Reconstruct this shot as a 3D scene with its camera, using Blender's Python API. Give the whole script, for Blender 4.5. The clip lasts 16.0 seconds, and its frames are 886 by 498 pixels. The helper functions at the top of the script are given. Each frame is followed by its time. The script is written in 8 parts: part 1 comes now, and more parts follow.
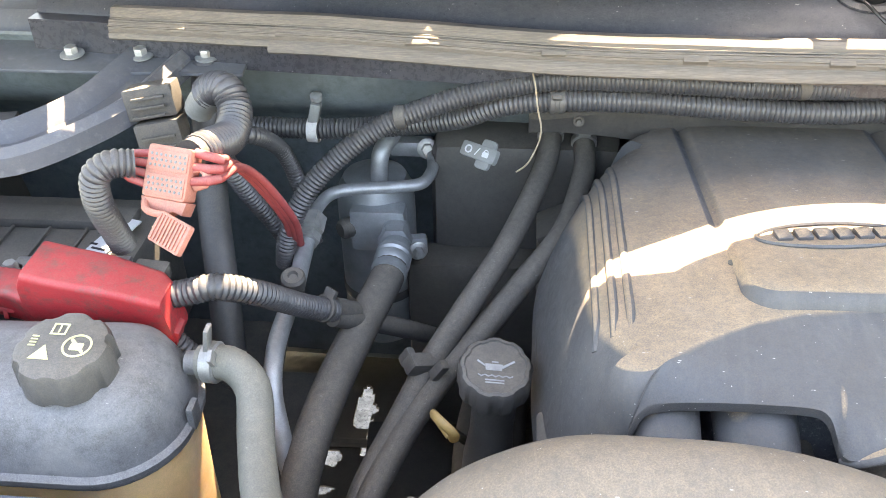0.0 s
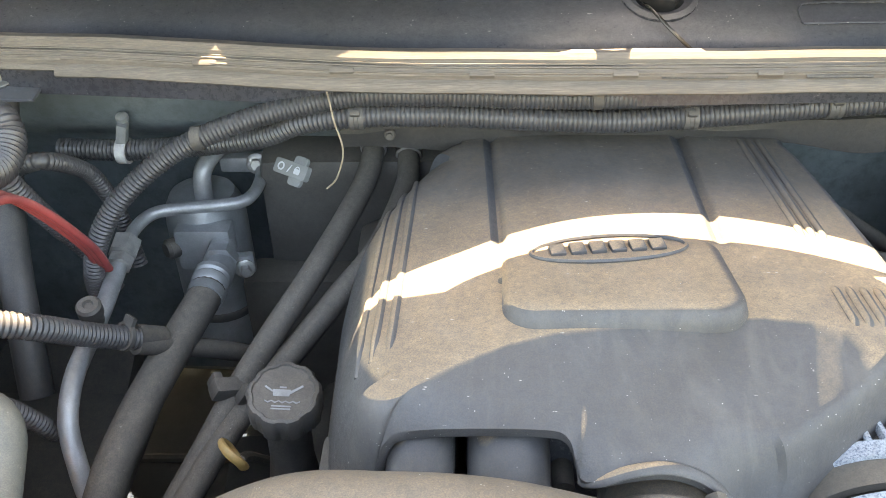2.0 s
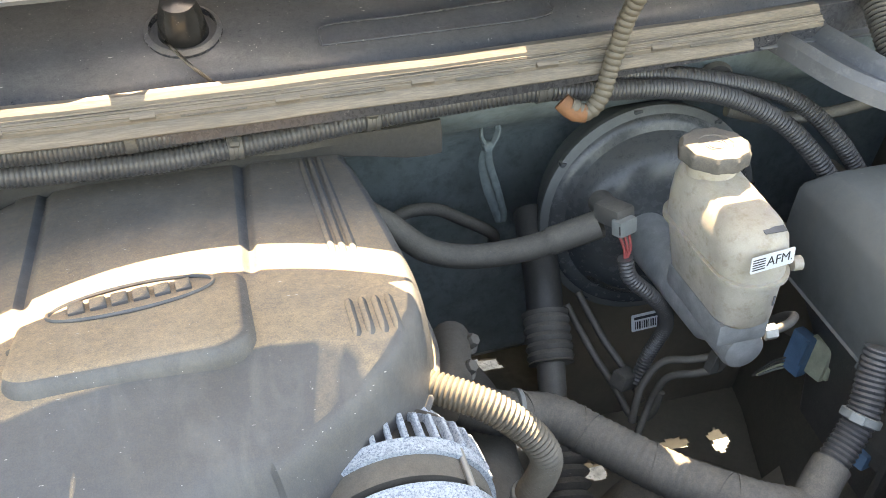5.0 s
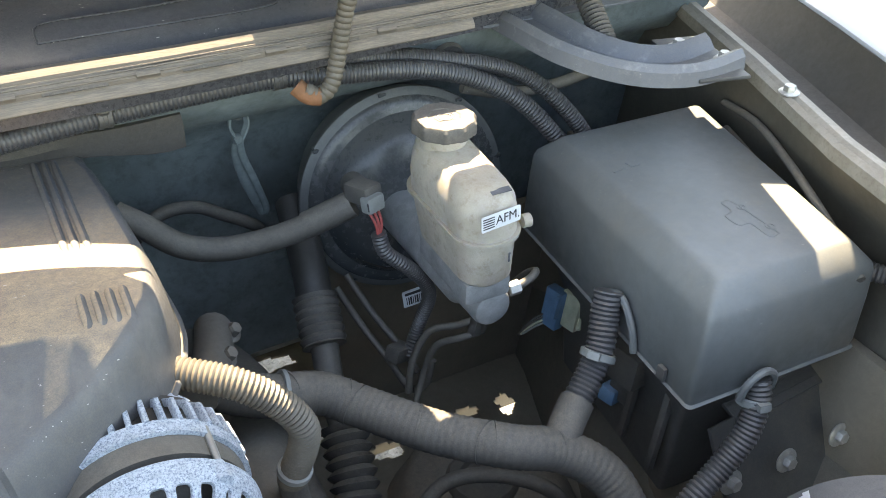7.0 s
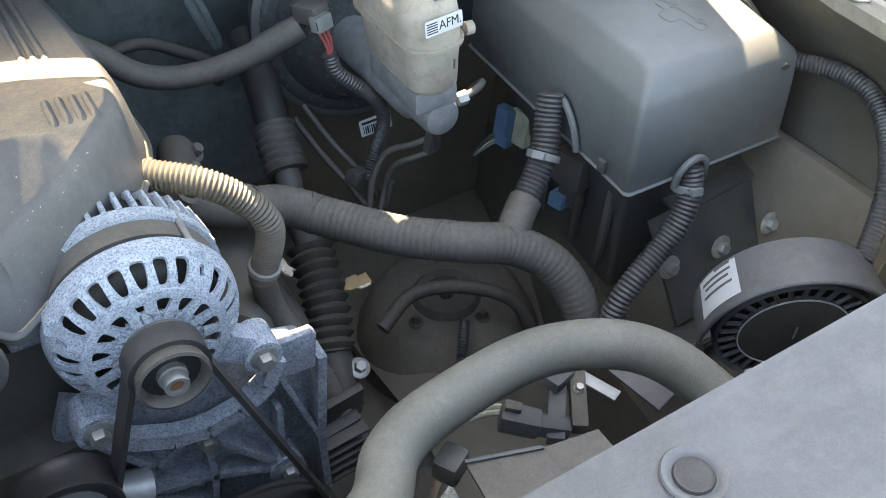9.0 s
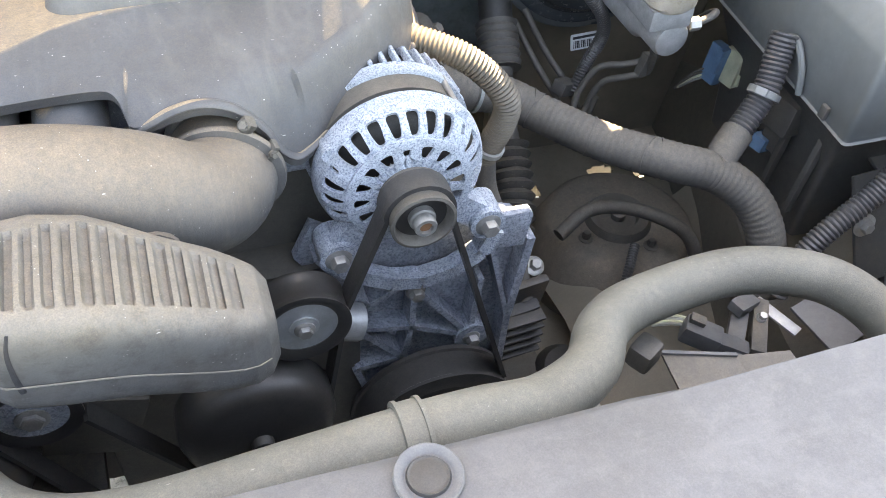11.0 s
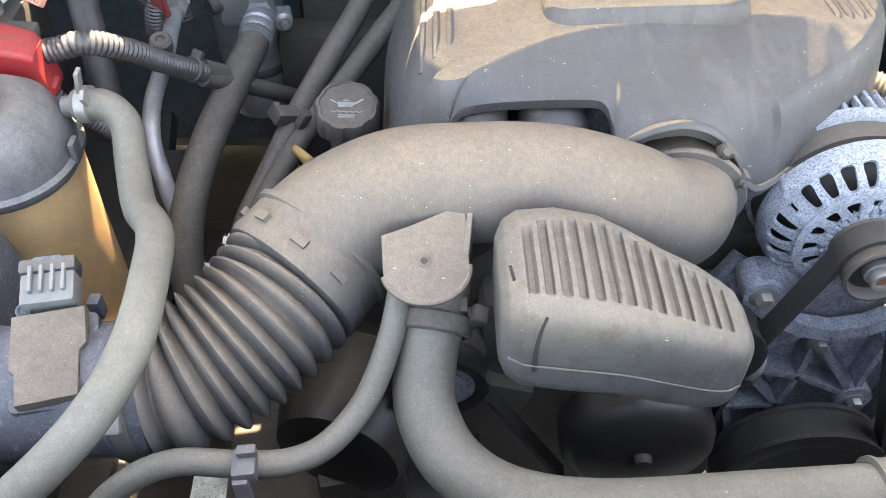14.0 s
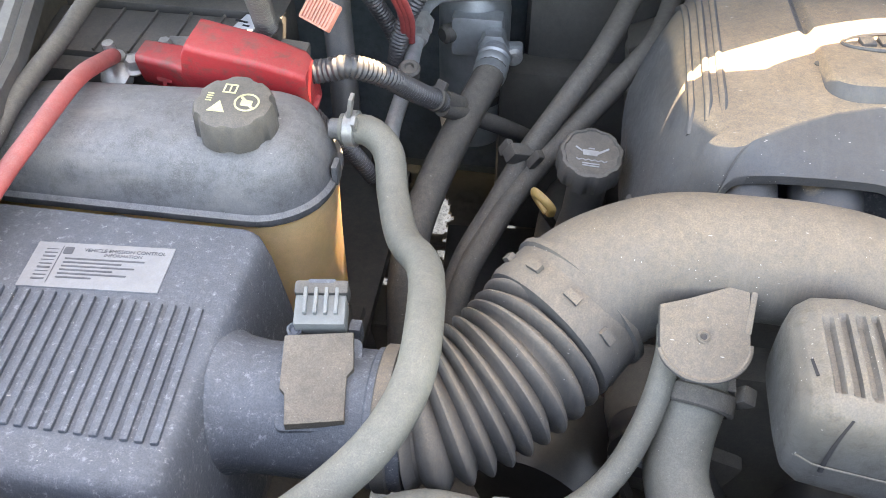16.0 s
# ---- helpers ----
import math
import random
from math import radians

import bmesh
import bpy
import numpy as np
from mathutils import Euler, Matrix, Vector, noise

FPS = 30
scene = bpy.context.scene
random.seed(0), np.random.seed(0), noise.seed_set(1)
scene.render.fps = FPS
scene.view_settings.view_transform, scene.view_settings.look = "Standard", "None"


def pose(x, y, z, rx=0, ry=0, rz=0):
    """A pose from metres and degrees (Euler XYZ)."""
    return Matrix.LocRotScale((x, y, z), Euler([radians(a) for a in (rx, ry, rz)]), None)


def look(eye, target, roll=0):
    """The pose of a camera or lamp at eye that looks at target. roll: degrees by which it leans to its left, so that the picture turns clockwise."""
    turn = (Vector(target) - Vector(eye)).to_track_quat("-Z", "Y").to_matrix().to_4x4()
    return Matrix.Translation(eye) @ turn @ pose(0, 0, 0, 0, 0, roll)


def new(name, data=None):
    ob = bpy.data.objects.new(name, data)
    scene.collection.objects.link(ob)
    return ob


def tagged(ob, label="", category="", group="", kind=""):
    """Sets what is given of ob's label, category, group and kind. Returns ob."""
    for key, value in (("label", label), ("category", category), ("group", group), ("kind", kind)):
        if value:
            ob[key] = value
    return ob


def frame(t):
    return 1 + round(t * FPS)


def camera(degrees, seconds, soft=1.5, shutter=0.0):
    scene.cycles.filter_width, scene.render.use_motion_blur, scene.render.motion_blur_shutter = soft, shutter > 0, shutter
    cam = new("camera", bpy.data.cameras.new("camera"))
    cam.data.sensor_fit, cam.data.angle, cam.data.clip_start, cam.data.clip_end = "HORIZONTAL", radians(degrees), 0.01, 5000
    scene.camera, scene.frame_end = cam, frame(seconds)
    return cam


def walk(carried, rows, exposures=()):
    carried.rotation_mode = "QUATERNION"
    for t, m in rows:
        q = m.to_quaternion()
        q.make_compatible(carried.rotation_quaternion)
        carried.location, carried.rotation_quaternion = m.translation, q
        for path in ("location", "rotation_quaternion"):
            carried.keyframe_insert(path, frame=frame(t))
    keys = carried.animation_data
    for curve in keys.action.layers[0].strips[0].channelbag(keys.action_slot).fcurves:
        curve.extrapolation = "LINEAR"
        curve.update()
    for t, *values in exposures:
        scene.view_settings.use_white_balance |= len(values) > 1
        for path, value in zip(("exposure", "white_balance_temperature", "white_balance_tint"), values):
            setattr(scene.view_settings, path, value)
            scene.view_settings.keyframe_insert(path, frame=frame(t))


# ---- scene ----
cam = camera(53.7, 16.0, 0.5)
PATH = [
    (0, (0.017, -0.003, 1.537), (-0.141, 1.616, 0.374), -1.1),
    (0.5, (0.048, 0.008, 1.542), (-0.098, 1.625, 0.373), -0.8),
    (1, (0.097, 0.02, 1.542), (-0.038, 1.633, 0.367), -0.9),
    (1.5, (0.134, 0.024, 1.549), (0.023, 1.634, 0.369), -0.9),
    (2, (0.175, 0.03, 1.552), (0.11, 1.641, 0.37), -1.3),
    (2.5, (0.207, 0.03, 1.562), (0.214, 1.642, 0.379), -0.9),
    (3, (0.243, 0.029, 1.564), (0.314, 1.639, 0.38), -0.7),
    (3.5, (0.287, 0.03, 1.565), (0.43, 1.634, 0.379), -0.5),
    (4, (0.32, 0.033, 1.562), (0.577, 1.622, 0.376), 0.6),
    (4.5, (0.363, 0.027, 1.565), (0.68, 1.609, 0.383), -0.7),
    (5, (0.408, 0.016, 1.573), (0.808, 1.581, 0.393), -0.8),
    (5.2, (0.419, 0.013, 1.571), (0.866, 1.567, 0.394), -0.5),
    (7.3, (0.47, -0.067, 1.566), (1.273, 1.336, 0.389), 1.6),
    (7.5, (0.472, -0.078, 1.567), (1.282, 1.303, 0.368), 1.5),
    (8, (0.465, -0.107, 1.559), (1.28, 1.233, 0.318), 0.9),
    (8.5, (0.454, -0.136, 1.547), (1.258, 1.156, 0.249), 0.3),
    (8.7, (0.448, -0.142, 1.539), (1.235, 1.128, 0.209), 0.0),
    (10.8, (0.304, -0.172, 1.531), (0.858, 1.067, 0.062), 5.4),
    (11, (0.29, -0.173, 1.535), (0.801, 1.082, 0.063), 4.7),
    (11.5, (0.255, -0.17, 1.535), (0.685, 1.118, 0.067), 4.7),
    (12, (0.225, -0.162, 1.534), (0.598, 1.146, 0.068), 4.3),
    (12.5, (0.196, -0.155, 1.534), (0.462, 1.176, 0.066), 2.2),
    (13, (0.164, -0.153, 1.534), (0.331, 1.197, 0.068), 0.3),
    (13.5, (0.125, -0.151, 1.538), (0.216, 1.212, 0.078), -0.5),
    (14, (0.093, -0.153, 1.54), (0.114, 1.224, 0.09), -0.6),
    (14.5, (0.066, -0.152, 1.542), (-0.008, 1.231, 0.099), -1.5),
    (15, (0.024, -0.142, 1.541), (-0.137, 1.24, 0.104), -2.0),
    (15.5, (-0.008, -0.133, 1.543), (-0.21, 1.25, 0.112), -1.7),
    (16, (-0.034, -0.134, 1.555), (-0.259, 1.256, 0.135), -0.5),
]
walk(cam, [(t, look(eye, target, roll)) for t, eye, target, roll in PATH], exposures=[(0.0, 3.44, 9500, 15), (0.5, 3.12, 9800, 15), (2.3, 3.17, 10200, 12), (4.0, 3.1, 10700, 13), (5.0, 3.18, 10400, 12), (7.4, 2.80, 9100, 9), (8.0, 2.72, 8900, 8), (11.0, 3.56, 10400, 15), (12.7, 3.56, 10400, 17), (13.5, 3.4, 10300, 17), (16.0, 3.35, 10100, 16)])

# ---- world, sun, exposure ----
SUN_EL, SUN_AZ = 60.4, 12.0          # elevation; degrees from straight behind towards the driver's side
sun_way = Vector((math.sin(radians(SUN_AZ)) * math.cos(radians(SUN_EL)), math.cos(radians(SUN_AZ)) * math.cos(radians(SUN_EL)), math.sin(radians(SUN_EL))))
world = bpy.data.worlds.new("sky")
world.use_nodes = True
scene.world = world
wn = world.node_tree.nodes
sky = wn.new("ShaderNodeTexSky")
sky.sky_type, sky.sun_disc = "NISHITA", False
sky.sun_elevation, sky.sun_rotation = radians(SUN_EL), radians(SUN_AZ)
world.node_tree.links.new(sky.outputs[0], wn["Background"].inputs[0])
wn["Background"].inputs[1].default_value = 0.15
sun = new("sun", bpy.data.lights.new("sun", "SUN"))
sun.data.energy, sun.data.angle, sun.data.color = 4.5, radians(0.5), (1.0, 0.93, 0.83)
sun.matrix_world = look(sun_way * 10, (0, 0, 0))


# ---- materials ----
def surf(name, col, rough=0.5, metal=0.0, var=0.25, scale=30.0, dust=0.0, speck=0.0, bump=0.15, bscale=400.0, dustcol=(0.355, 0.305, 0.24), wear=0.0, wearcol=(0.5, 0.5, 0.5), spec=0.5, transmission=0.0, each=0.0, grain=0.22, worn=(0.5, 0.62), settle=(-0.35, 0.85, 0.15), stretch=None, lit_way=None, streak=None, shaded=None):
    """A worn surface: two scales of tone, dust that settles on upward faces, pale specks, fine relief."""
    m = bpy.data.materials.new(name)
    m.use_nodes = True
    nt, b = m.node_tree, m.node_tree.nodes["Principled BSDF"]
    geo = nt.nodes.new("ShaderNodeNewGeometry")

    place = geo.outputs["Position"]
    if stretch:
        vm = nt.nodes.new("ShaderNodeVectorMath")
        vm.operation = "MULTIPLY"
        vm.inputs[1].default_value = stretch
        nt.links.new(place, vm.inputs[0])
        place = vm.outputs[0]

    def noise_at(sc, detail=4.0, rg=0.6):
        n = nt.nodes.new("ShaderNodeTexNoise")
        n.inputs["Scale"].default_value, n.inputs["Detail"].default_value, n.inputs["Roughness"].default_value = sc, detail, rg
        nt.links.new(place, n.inputs["Vector"])
        return n.outputs["Fac"]

    def ramp(src, lo, hi, a=0.0, z=1.0):
        r = nt.nodes.new("ShaderNodeMapRange")
        r.inputs[1].default_value, r.inputs[2].default_value, r.inputs[3].default_value, r.inputs[4].default_value = lo, hi, a, z
        nt.links.new(src, r.inputs[0])
        return r.outputs[0]

    def mul(a, c):
        n = nt.nodes.new("ShaderNodeMath")
        n.operation = "MULTIPLY"
        for i, v in enumerate((a, c)):
            if isinstance(v, (int, float)):
                n.inputs[i].default_value = v
            else:
                nt.links.new(v, n.inputs[i])
        return n.outputs[0]

    def mix(fac, a, c):
        n = nt.nodes.new("ShaderNodeMix")
        n.data_type = "RGBA"
        for i, v in ((0, fac), (6, a), (7, c)):
            if isinstance(v, (int, float)):
                n.inputs[i].default_value = v
            elif isinstance(v, tuple):
                n.inputs[i].default_value = (*v, 1)
            else:
                nt.links.new(v, n.inputs[i])
        return n.outputs[2]

    big, small = noise_at(scale), noise_at(scale * 9, 6.0, 0.7)
    colour = mix(ramp(big, 0.3, 0.7), tuple(c * (1 - var) for c in col), tuple(min(1, c * (1 + var)) for c in col))
    colour = mix(mul(ramp(small, 0.35, 0.75), 0.5), colour, tuple(c * (1 - 0.6 * var) for c in col))
    if each:
        info = nt.nodes.new("ShaderNodeObjectInfo")
        colour = mix(mul(info.outputs["Random"], each), colour, tuple(c * 0.5 for c in col))
    if grain:
        colour = mix(mul(ramp(noise_at(900, 3.0, 0.7), 0.38, 0.64), grain), colour, tuple(c * 0.45 for c in col))
    rough_out = ramp(small, 0.3, 0.7, max(0.05, rough - 0.08), min(1, rough + 0.1))
    if wear:
        w = mul(ramp(noise_at(scale * 5, 8.0, 0.75), *worn), wear)
        colour = mix(w, colour, wearcol)
    if dust:
        sep = nt.nodes.new("ShaderNodeSeparateXYZ")
        nt.links.new(geo.outputs["Normal"], sep.inputs[0])
        lay = sep.outputs[2]
        # tan laid by facing: warm light from one side painted into the dust
        if lit_way:
            dp = nt.nodes.new("ShaderNodeVectorMath")
            dp.operation = "DOT_PRODUCT"
            nt.links.new(geo.outputs["Normal"], dp.inputs[0])
            dp.inputs[1].default_value = Vector(lit_way).normalized()
            lay = dp.outputs["Value"]
        up = ramp(lay, settle[0], settle[1], settle[2], 1.0)
        f = mul(mul(up, ramp(noise_at(scale * 0.6, 5.0, 0.65), 0.25, 0.75, 0.66, 1.0)), dust)
        f = mul(f, ramp(noise_at(38, 6.0, 0.72), 0.35, 0.64, 0.84, 1.06))
        f = mul(f, ramp(noise_at(170, 6.0, 0.8), 0.34, 0.64, 0.66, 1.14))
        f = mul(f, ramp(noise_at(800, 4.0, 0.75), 0.40, 0.60, 0.66, 1.18))
        if shaded:
            # behind this depth the dust thins out: shade painted into the colour
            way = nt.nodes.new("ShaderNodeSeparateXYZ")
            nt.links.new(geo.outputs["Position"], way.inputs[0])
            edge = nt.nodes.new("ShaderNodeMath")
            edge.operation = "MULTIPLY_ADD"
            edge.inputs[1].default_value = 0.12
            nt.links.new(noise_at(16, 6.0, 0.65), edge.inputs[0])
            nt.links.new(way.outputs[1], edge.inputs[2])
            f = mul(f, ramp(edge.outputs[0], shaded[0] + 0.06, shaded[1] + 0.06, 1.0, shaded[2]))
        colour = mix(f, colour, dustcol)
        rough_out = mix(f, rough_out, (0.85, 0.85, 0.85))
    if streak:
        vs = nt.nodes.new("ShaderNodeVectorMath")
        vs.operation = "MULTIPLY"
        vs.inputs[1].default_value = streak[0]
        nt.links.new(geo.outputs["Position"], vs.inputs[0])
        sn = nt.nodes.new("ShaderNodeTexNoise")
        sn.inputs["Scale"].default_value, sn.inputs["Detail"].default_value, sn.inputs["Roughness"].default_value, sn.inputs["Distortion"].default_value = 1.0, 7.0, 0.62, 0.6
        nt.links.new(vs.outputs[0], sn.inputs["Vector"])
        colour = mix(mul(ramp(sn.outputs["Fac"], 0.50, 0.74), streak[1]), colour, streak[2])
        rough_out = mix(mul(ramp(sn.outputs["Fac"], 0.50, 0.74), streak[1]), rough_out, (0.8, 0.8, 0.8))
    if speck:
        v = nt.nodes.new("ShaderNodeTexVoronoi")
        v.inputs["Scale"].default_value = 230
        nt.links.new(geo.outputs["Position"], v.inputs["Vector"])
        dots = mul(ramp(v.outputs["Distance"], 0.07, 0.13, 1.0, 0.0), ramp(noise_at(60, 3.0), 0.565, 0.64))
        colour = mix(mul(dots, speck), colour, (0.62, 0.6, 0.55))
        fv = nt.nodes.new("ShaderNodeTexVoronoi")
        fv.inputs["Scale"].default_value = 1.0
        fm = nt.nodes.new("ShaderNodeMapping")
        fm.inputs["Rotation"].default_value, fm.inputs["Scale"].default_value = (0.3, 0.2, 0.9), (60, 300, 300)
        nt.links.new(geo.outputs["Position"], fm.inputs["Vector"])
        nt.links.new(fm.outputs[0], fv.inputs["Vector"])
        lint = mul(ramp(fv.outputs["Distance"], 0.10, 0.15, 1.0, 0.0), ramp(noise_at(85, 3.0), 0.60, 0.66))
        colour = mix(mul(lint, speck * 0.8), colour, (0.66, 0.63, 0.57))
    nt.links.new(colour, b.inputs["Base Color"])
    nt.links.new(rough_out, b.inputs["Roughness"])
    b.inputs["Metallic"].default_value = metal
    b.inputs["Specular IOR Level"].default_value = spec
    if transmission:
        b.inputs["Subsurface Weight"].default_value = transmission
        b.inputs["Subsurface Radius"].default_value = (0.03, 0.02, 0.008)
        b.inputs["Subsurface Scale"].default_value = 0.5
    if bump:
        bp = nt.nodes.new("ShaderNodeBump")
        bp.inputs["Strength"].default_value, bp.inputs["Distance"].default_value = bump, 0.0015
        nt.links.new(noise_at(bscale, 5.0, 0.7), bp.inputs["Height"])
        nt.links.new(bp.outputs[0], b.inputs["Normal"])
    return m


# extra tan on faces turned rear-left stands in for warm light there
COVER = surf("dusty_shaded_cover_plastic", (0.080, 0.091, 0.104), 0.46, dust=0.95, speck=0.9, bump=0.35, scale=14, dustcol=(0.50, 0.36, 0.23), settle=(0.775, 0.83, 0.12), lit_way=(-0.42, 0.30, 0.86), streak=((34, 12, 12), 0.16, (0.36, 0.33, 0.29)), shaded=(0.64, 0.78, 0.34))
DUCT = surf("dusty_duct_plastic", (0.095, 0.096, 0.098), 0.5, dust=0.68, speck=0.9, bump=0.3, scale=13, wear=0.35, wearcol=(0.035, 0.033, 0.03), worn=(0.66, 0.76), dustcol=(0.40, 0.30, 0.205), settle=(0.0, 0.97, 0.03), streak=((260, 22, 22), 0.16, (0.33, 0.27, 0.21)))
RESO = surf("stained_resonator_plastic", (0.10, 0.103, 0.106), 0.48, dust=0.58, speck=0.8, bump=0.3, scale=11, wear=0.8, wearcol=(0.045, 0.044, 0.043), worn=(0.48, 0.66), dustcol=(0.37, 0.30, 0.22), settle=(-0.05, 1.0, 0.06), streak=((20, 60, 20), 0.30, (0.10, 0.085, 0.07)))
BOX = surf("grey_black_plastic", (0.062, 0.072, 0.090), 0.42, dust=0.42, speck=0.9, bump=0.7, scale=34, bscale=300, dustcol=(0.34, 0.36, 0.385), wear=0.8, wearcol=(0.34, 0.35, 0.365), worn=(0.56, 0.68))
FUSE = surf("fuse_box_plastic", (0.135, 0.150, 0.158), 0.36, dust=0.40, speck=0.3, bump=0.12, scale=7, dustcol=(0.27, 0.25, 0.21), streak=((30, 30, 5), 0.16, (0.24, 0.21, 0.16)))
BLACK = surf("black_plastic", (0.066, 0.067, 0.069), 0.42, dust=0.40, scale=40, bump=0.1)
RUBBER = surf("hose_rubber", (0.055, 0.055, 0.056), 0.6, dust=0.46, scale=35, bump=0.35, speck=0.4)
RADHOSE = surf("grey_green_hose", (0.115, 0.12, 0.108), 0.5, dust=0.5, scale=18, bump=0.25, dustcol=(0.37, 0.335, 0.27), speck=0.4, wear=0.5, wearcol=(0.06, 0.06, 0.056), worn=(0.60, 0.74))
CONDUIT = surf("corrugated_conduit", (0.046, 0.049, 0.057), 0.28, dust=0.30, spec=0.7, scale=30, bump=0.0, dustcol=(0.31, 0.28, 0.245))
TANCOND = surf("dusty_conduit", (0.085, 0.074, 0.058), 0.5, dust=0.38, scale=30, bump=0.0)
TAPE = surf("taped_loom", (0.055, 0.055, 0.056), 0.7, dust=0.45, scale=40, bump=0.3, bscale=250)
SEAL = surf("weatherstrip_rubber", (0.075, 0.069, 0.062), 0.65, dust=0.74, scale=9, bump=0.12, bscale=300, dustcol=(0.36, 0.30, 0.24), settle=(-0.6, 0.7, 0.3), stretch=(0.06, 1.0, 1.0), grain=0.1, streak=((10, 90, 90), 0.25, (0.13, 0.115, 0.095)))
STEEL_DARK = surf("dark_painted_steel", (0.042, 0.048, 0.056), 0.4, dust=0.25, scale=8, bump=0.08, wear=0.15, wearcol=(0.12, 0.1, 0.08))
FIREWALL = surf("firewall_paint", (0.185, 0.232, 0.25), 0.42, var=0.4, dust=0.38, scale=9, bump=0.15, wear=0.55, wearcol=(0.06, 0.075, 0.085), worn=(0.47, 0.66))
PIVOT = surf("wiper_gloss_black", (0.018, 0.019, 0.021), 0.16, scale=60, dust=0.06, speck=0.5, bump=0.02)
GLOSS = surf("gloss_black_panel", (0.03, 0.034, 0.045), 0.22, dust=0.32, speck=1.0, scale=20, bump=0.02, wear=0.55, wearcol=(0.42, 0.42, 0.42), worn=(0.645, 0.70), dustcol=(0.3, 0.29, 0.29))
BOOSTRIM = surf("dusty_booster_rim", (0.075, 0.085, 0.092), 0.5, dust=0.45, scale=20, bump=0.06, dustcol=(0.30, 0.29, 0.26))
BOOST = surf("booster_black_enamel", (0.046, 0.057, 0.068), 0.20, dust=0.22, scale=12, bump=0.03)
ALU = surf("cast_aluminium", (0.37, 0.41, 0.47), 0.6, metal=0.2, var=0.35, scale=55, bump=1.0, bscale=320, wear=0.8, wearcol=(0.13, 0.155, 0.19), worn=(0.47, 0.60))
ALT = surf("corroded_alternator_case", (0.50, 0.56, 0.63), 0.6, metal=0.1, var=0.25, scale=95, bump=1.0, bscale=420, wear=0.85, wearcol=(0.11, 0.145, 0.21), worn=(0.48, 0.60), grain=0.4)
TUBEMETAL = surf("dull_aluminium_tube", (0.46, 0.48, 0.49), 0.38, metal=0.5, scale=50, dust=0.2, bump=0.1)
CANISTER = surf("dull_silver_canister", (0.47, 0.51, 0.53), 0.36, metal=0.55, scale=25, dust=0.25, bump=0.1)
ZINC = surf("zinc_bolt", (0.52, 0.52, 0.50), 0.35, metal=0.55, scale=80, dust=0.15, bump=0.1)
STEEL = surf("bare_steel", (0.36, 0.36, 0.35), 0.38, metal=0.55, scale=60, dust=0.15, bump=0.1)
DARKMETAL = surf("dirty_engine_metal", (0.11, 0.105, 0.098), 0.55, metal=0.3, scale=25, dust=0.32, bump=0.3)
BELT = surf("belt_rubber", (0.030, 0.030, 0.032), 0.5, scale=50, bump=0.1, dust=0.12)
PULLEY = surf("black_pulley", (0.032, 0.032, 0.034), 0.35, metal=0.2, scale=30, dust=0.1, bump=0.05)
RED = surf("faded_red_plastic", (0.55, 0.028, 0.038), 0.40, dust=0.30, scale=9, bump=0.2, wear=0.85, wearcol=(0.17, 0.07, 0.06), worn=(0.50, 0.66), dustcol=(0.42, 0.25, 0.21))
PINK = surf("faded_pink_plastic", (0.52, 0.17, 0.12), 0.55, dust=0.5, scale=50, bump=0.1, dustcol=(0.42, 0.34, 0.28))
REDWIRE = surf("red_cable", (0.42, 0.06, 0.06), 0.5, dust=0.35, scale=40, bump=0.05, dustcol=(0.5, 0.36, 0.32))
AMBER = surf("amber_coolant_tank", (0.73, 0.475, 0.245), 0.38, scale=14, dust=0.1, bump=0.05, transmission=0.6)
MILK = surf("milky_reservoir_plastic", (0.435, 0.392, 0.335), 0.42, scale=14, dust=0.5, bump=0.05, transmission=0.25, wear=0.6, wearcol=(0.24, 0.19, 0.13), worn=(0.52, 0.66), dustcol=(0.30, 0.245, 0.175), settle=(0.2, 0.95, 0.05))
TANKTOP = surf("black_tank_top", (0.080, 0.085, 0.095), 0.33, dust=0.52, speck=0.4, scale=9, bump=0.25, wear=0.9, wearcol=(0.026, 0.028, 0.032), worn=(0.46, 0.62), dustcol=(0.36, 0.35, 0.34), streak=((14, 40, 14), 0.5, (0.30, 0.285, 0.26)))
WHITE = surf("white_clip", (0.62, 0.63, 0.62), 0.5, scale=60, dust=0.15, bump=0.05)
LABEL = surf("paper_label", (0.66, 0.68, 0.70), 0.5, scale=60, dust=0.1, bump=0.0, var=0.08)
AIRLABEL = surf("dusty_label", (0.30, 0.31, 0.33), 0.55, scale=60, dust=0.35, bump=0.0, var=0.15)
INK = surf("dark_ink", (0.03, 0.03, 0.035), 0.6, scale=60, bump=0.0)
GREYINK = surf("grey_ink", (0.12, 0.12, 0.13), 0.6, scale=60, bump=0.0)
CAPINK = surf("yellow_cap_print", (0.66, 0.64, 0.36), 0.6, scale=60, bump=0.0, dust=0.1)
PALEINK = surf("pale_cap_print", (0.38, 0.39, 0.39), 0.6, scale=60, bump=0.0)
YELLOW = surf("yellow_plastic_handle", (0.50, 0.31, 0.10), 0.45, scale=40, dust=0.3, bump=0.05)
BLUE = surf("blue_connector_plastic", (0.09, 0.22, 0.38), 0.45, scale=40, dust=0.2, bump=0.05)
CREAM = surf("cream_connector_plastic", (0.52, 0.54, 0.40), 0.5, scale=40, dust=0.2, bump=0.05)
GREYCONN = surf("grey_connector_plastic", (0.24, 0.26, 0.26), 0.5, scale=40, dust=0.25, bump=0.05)
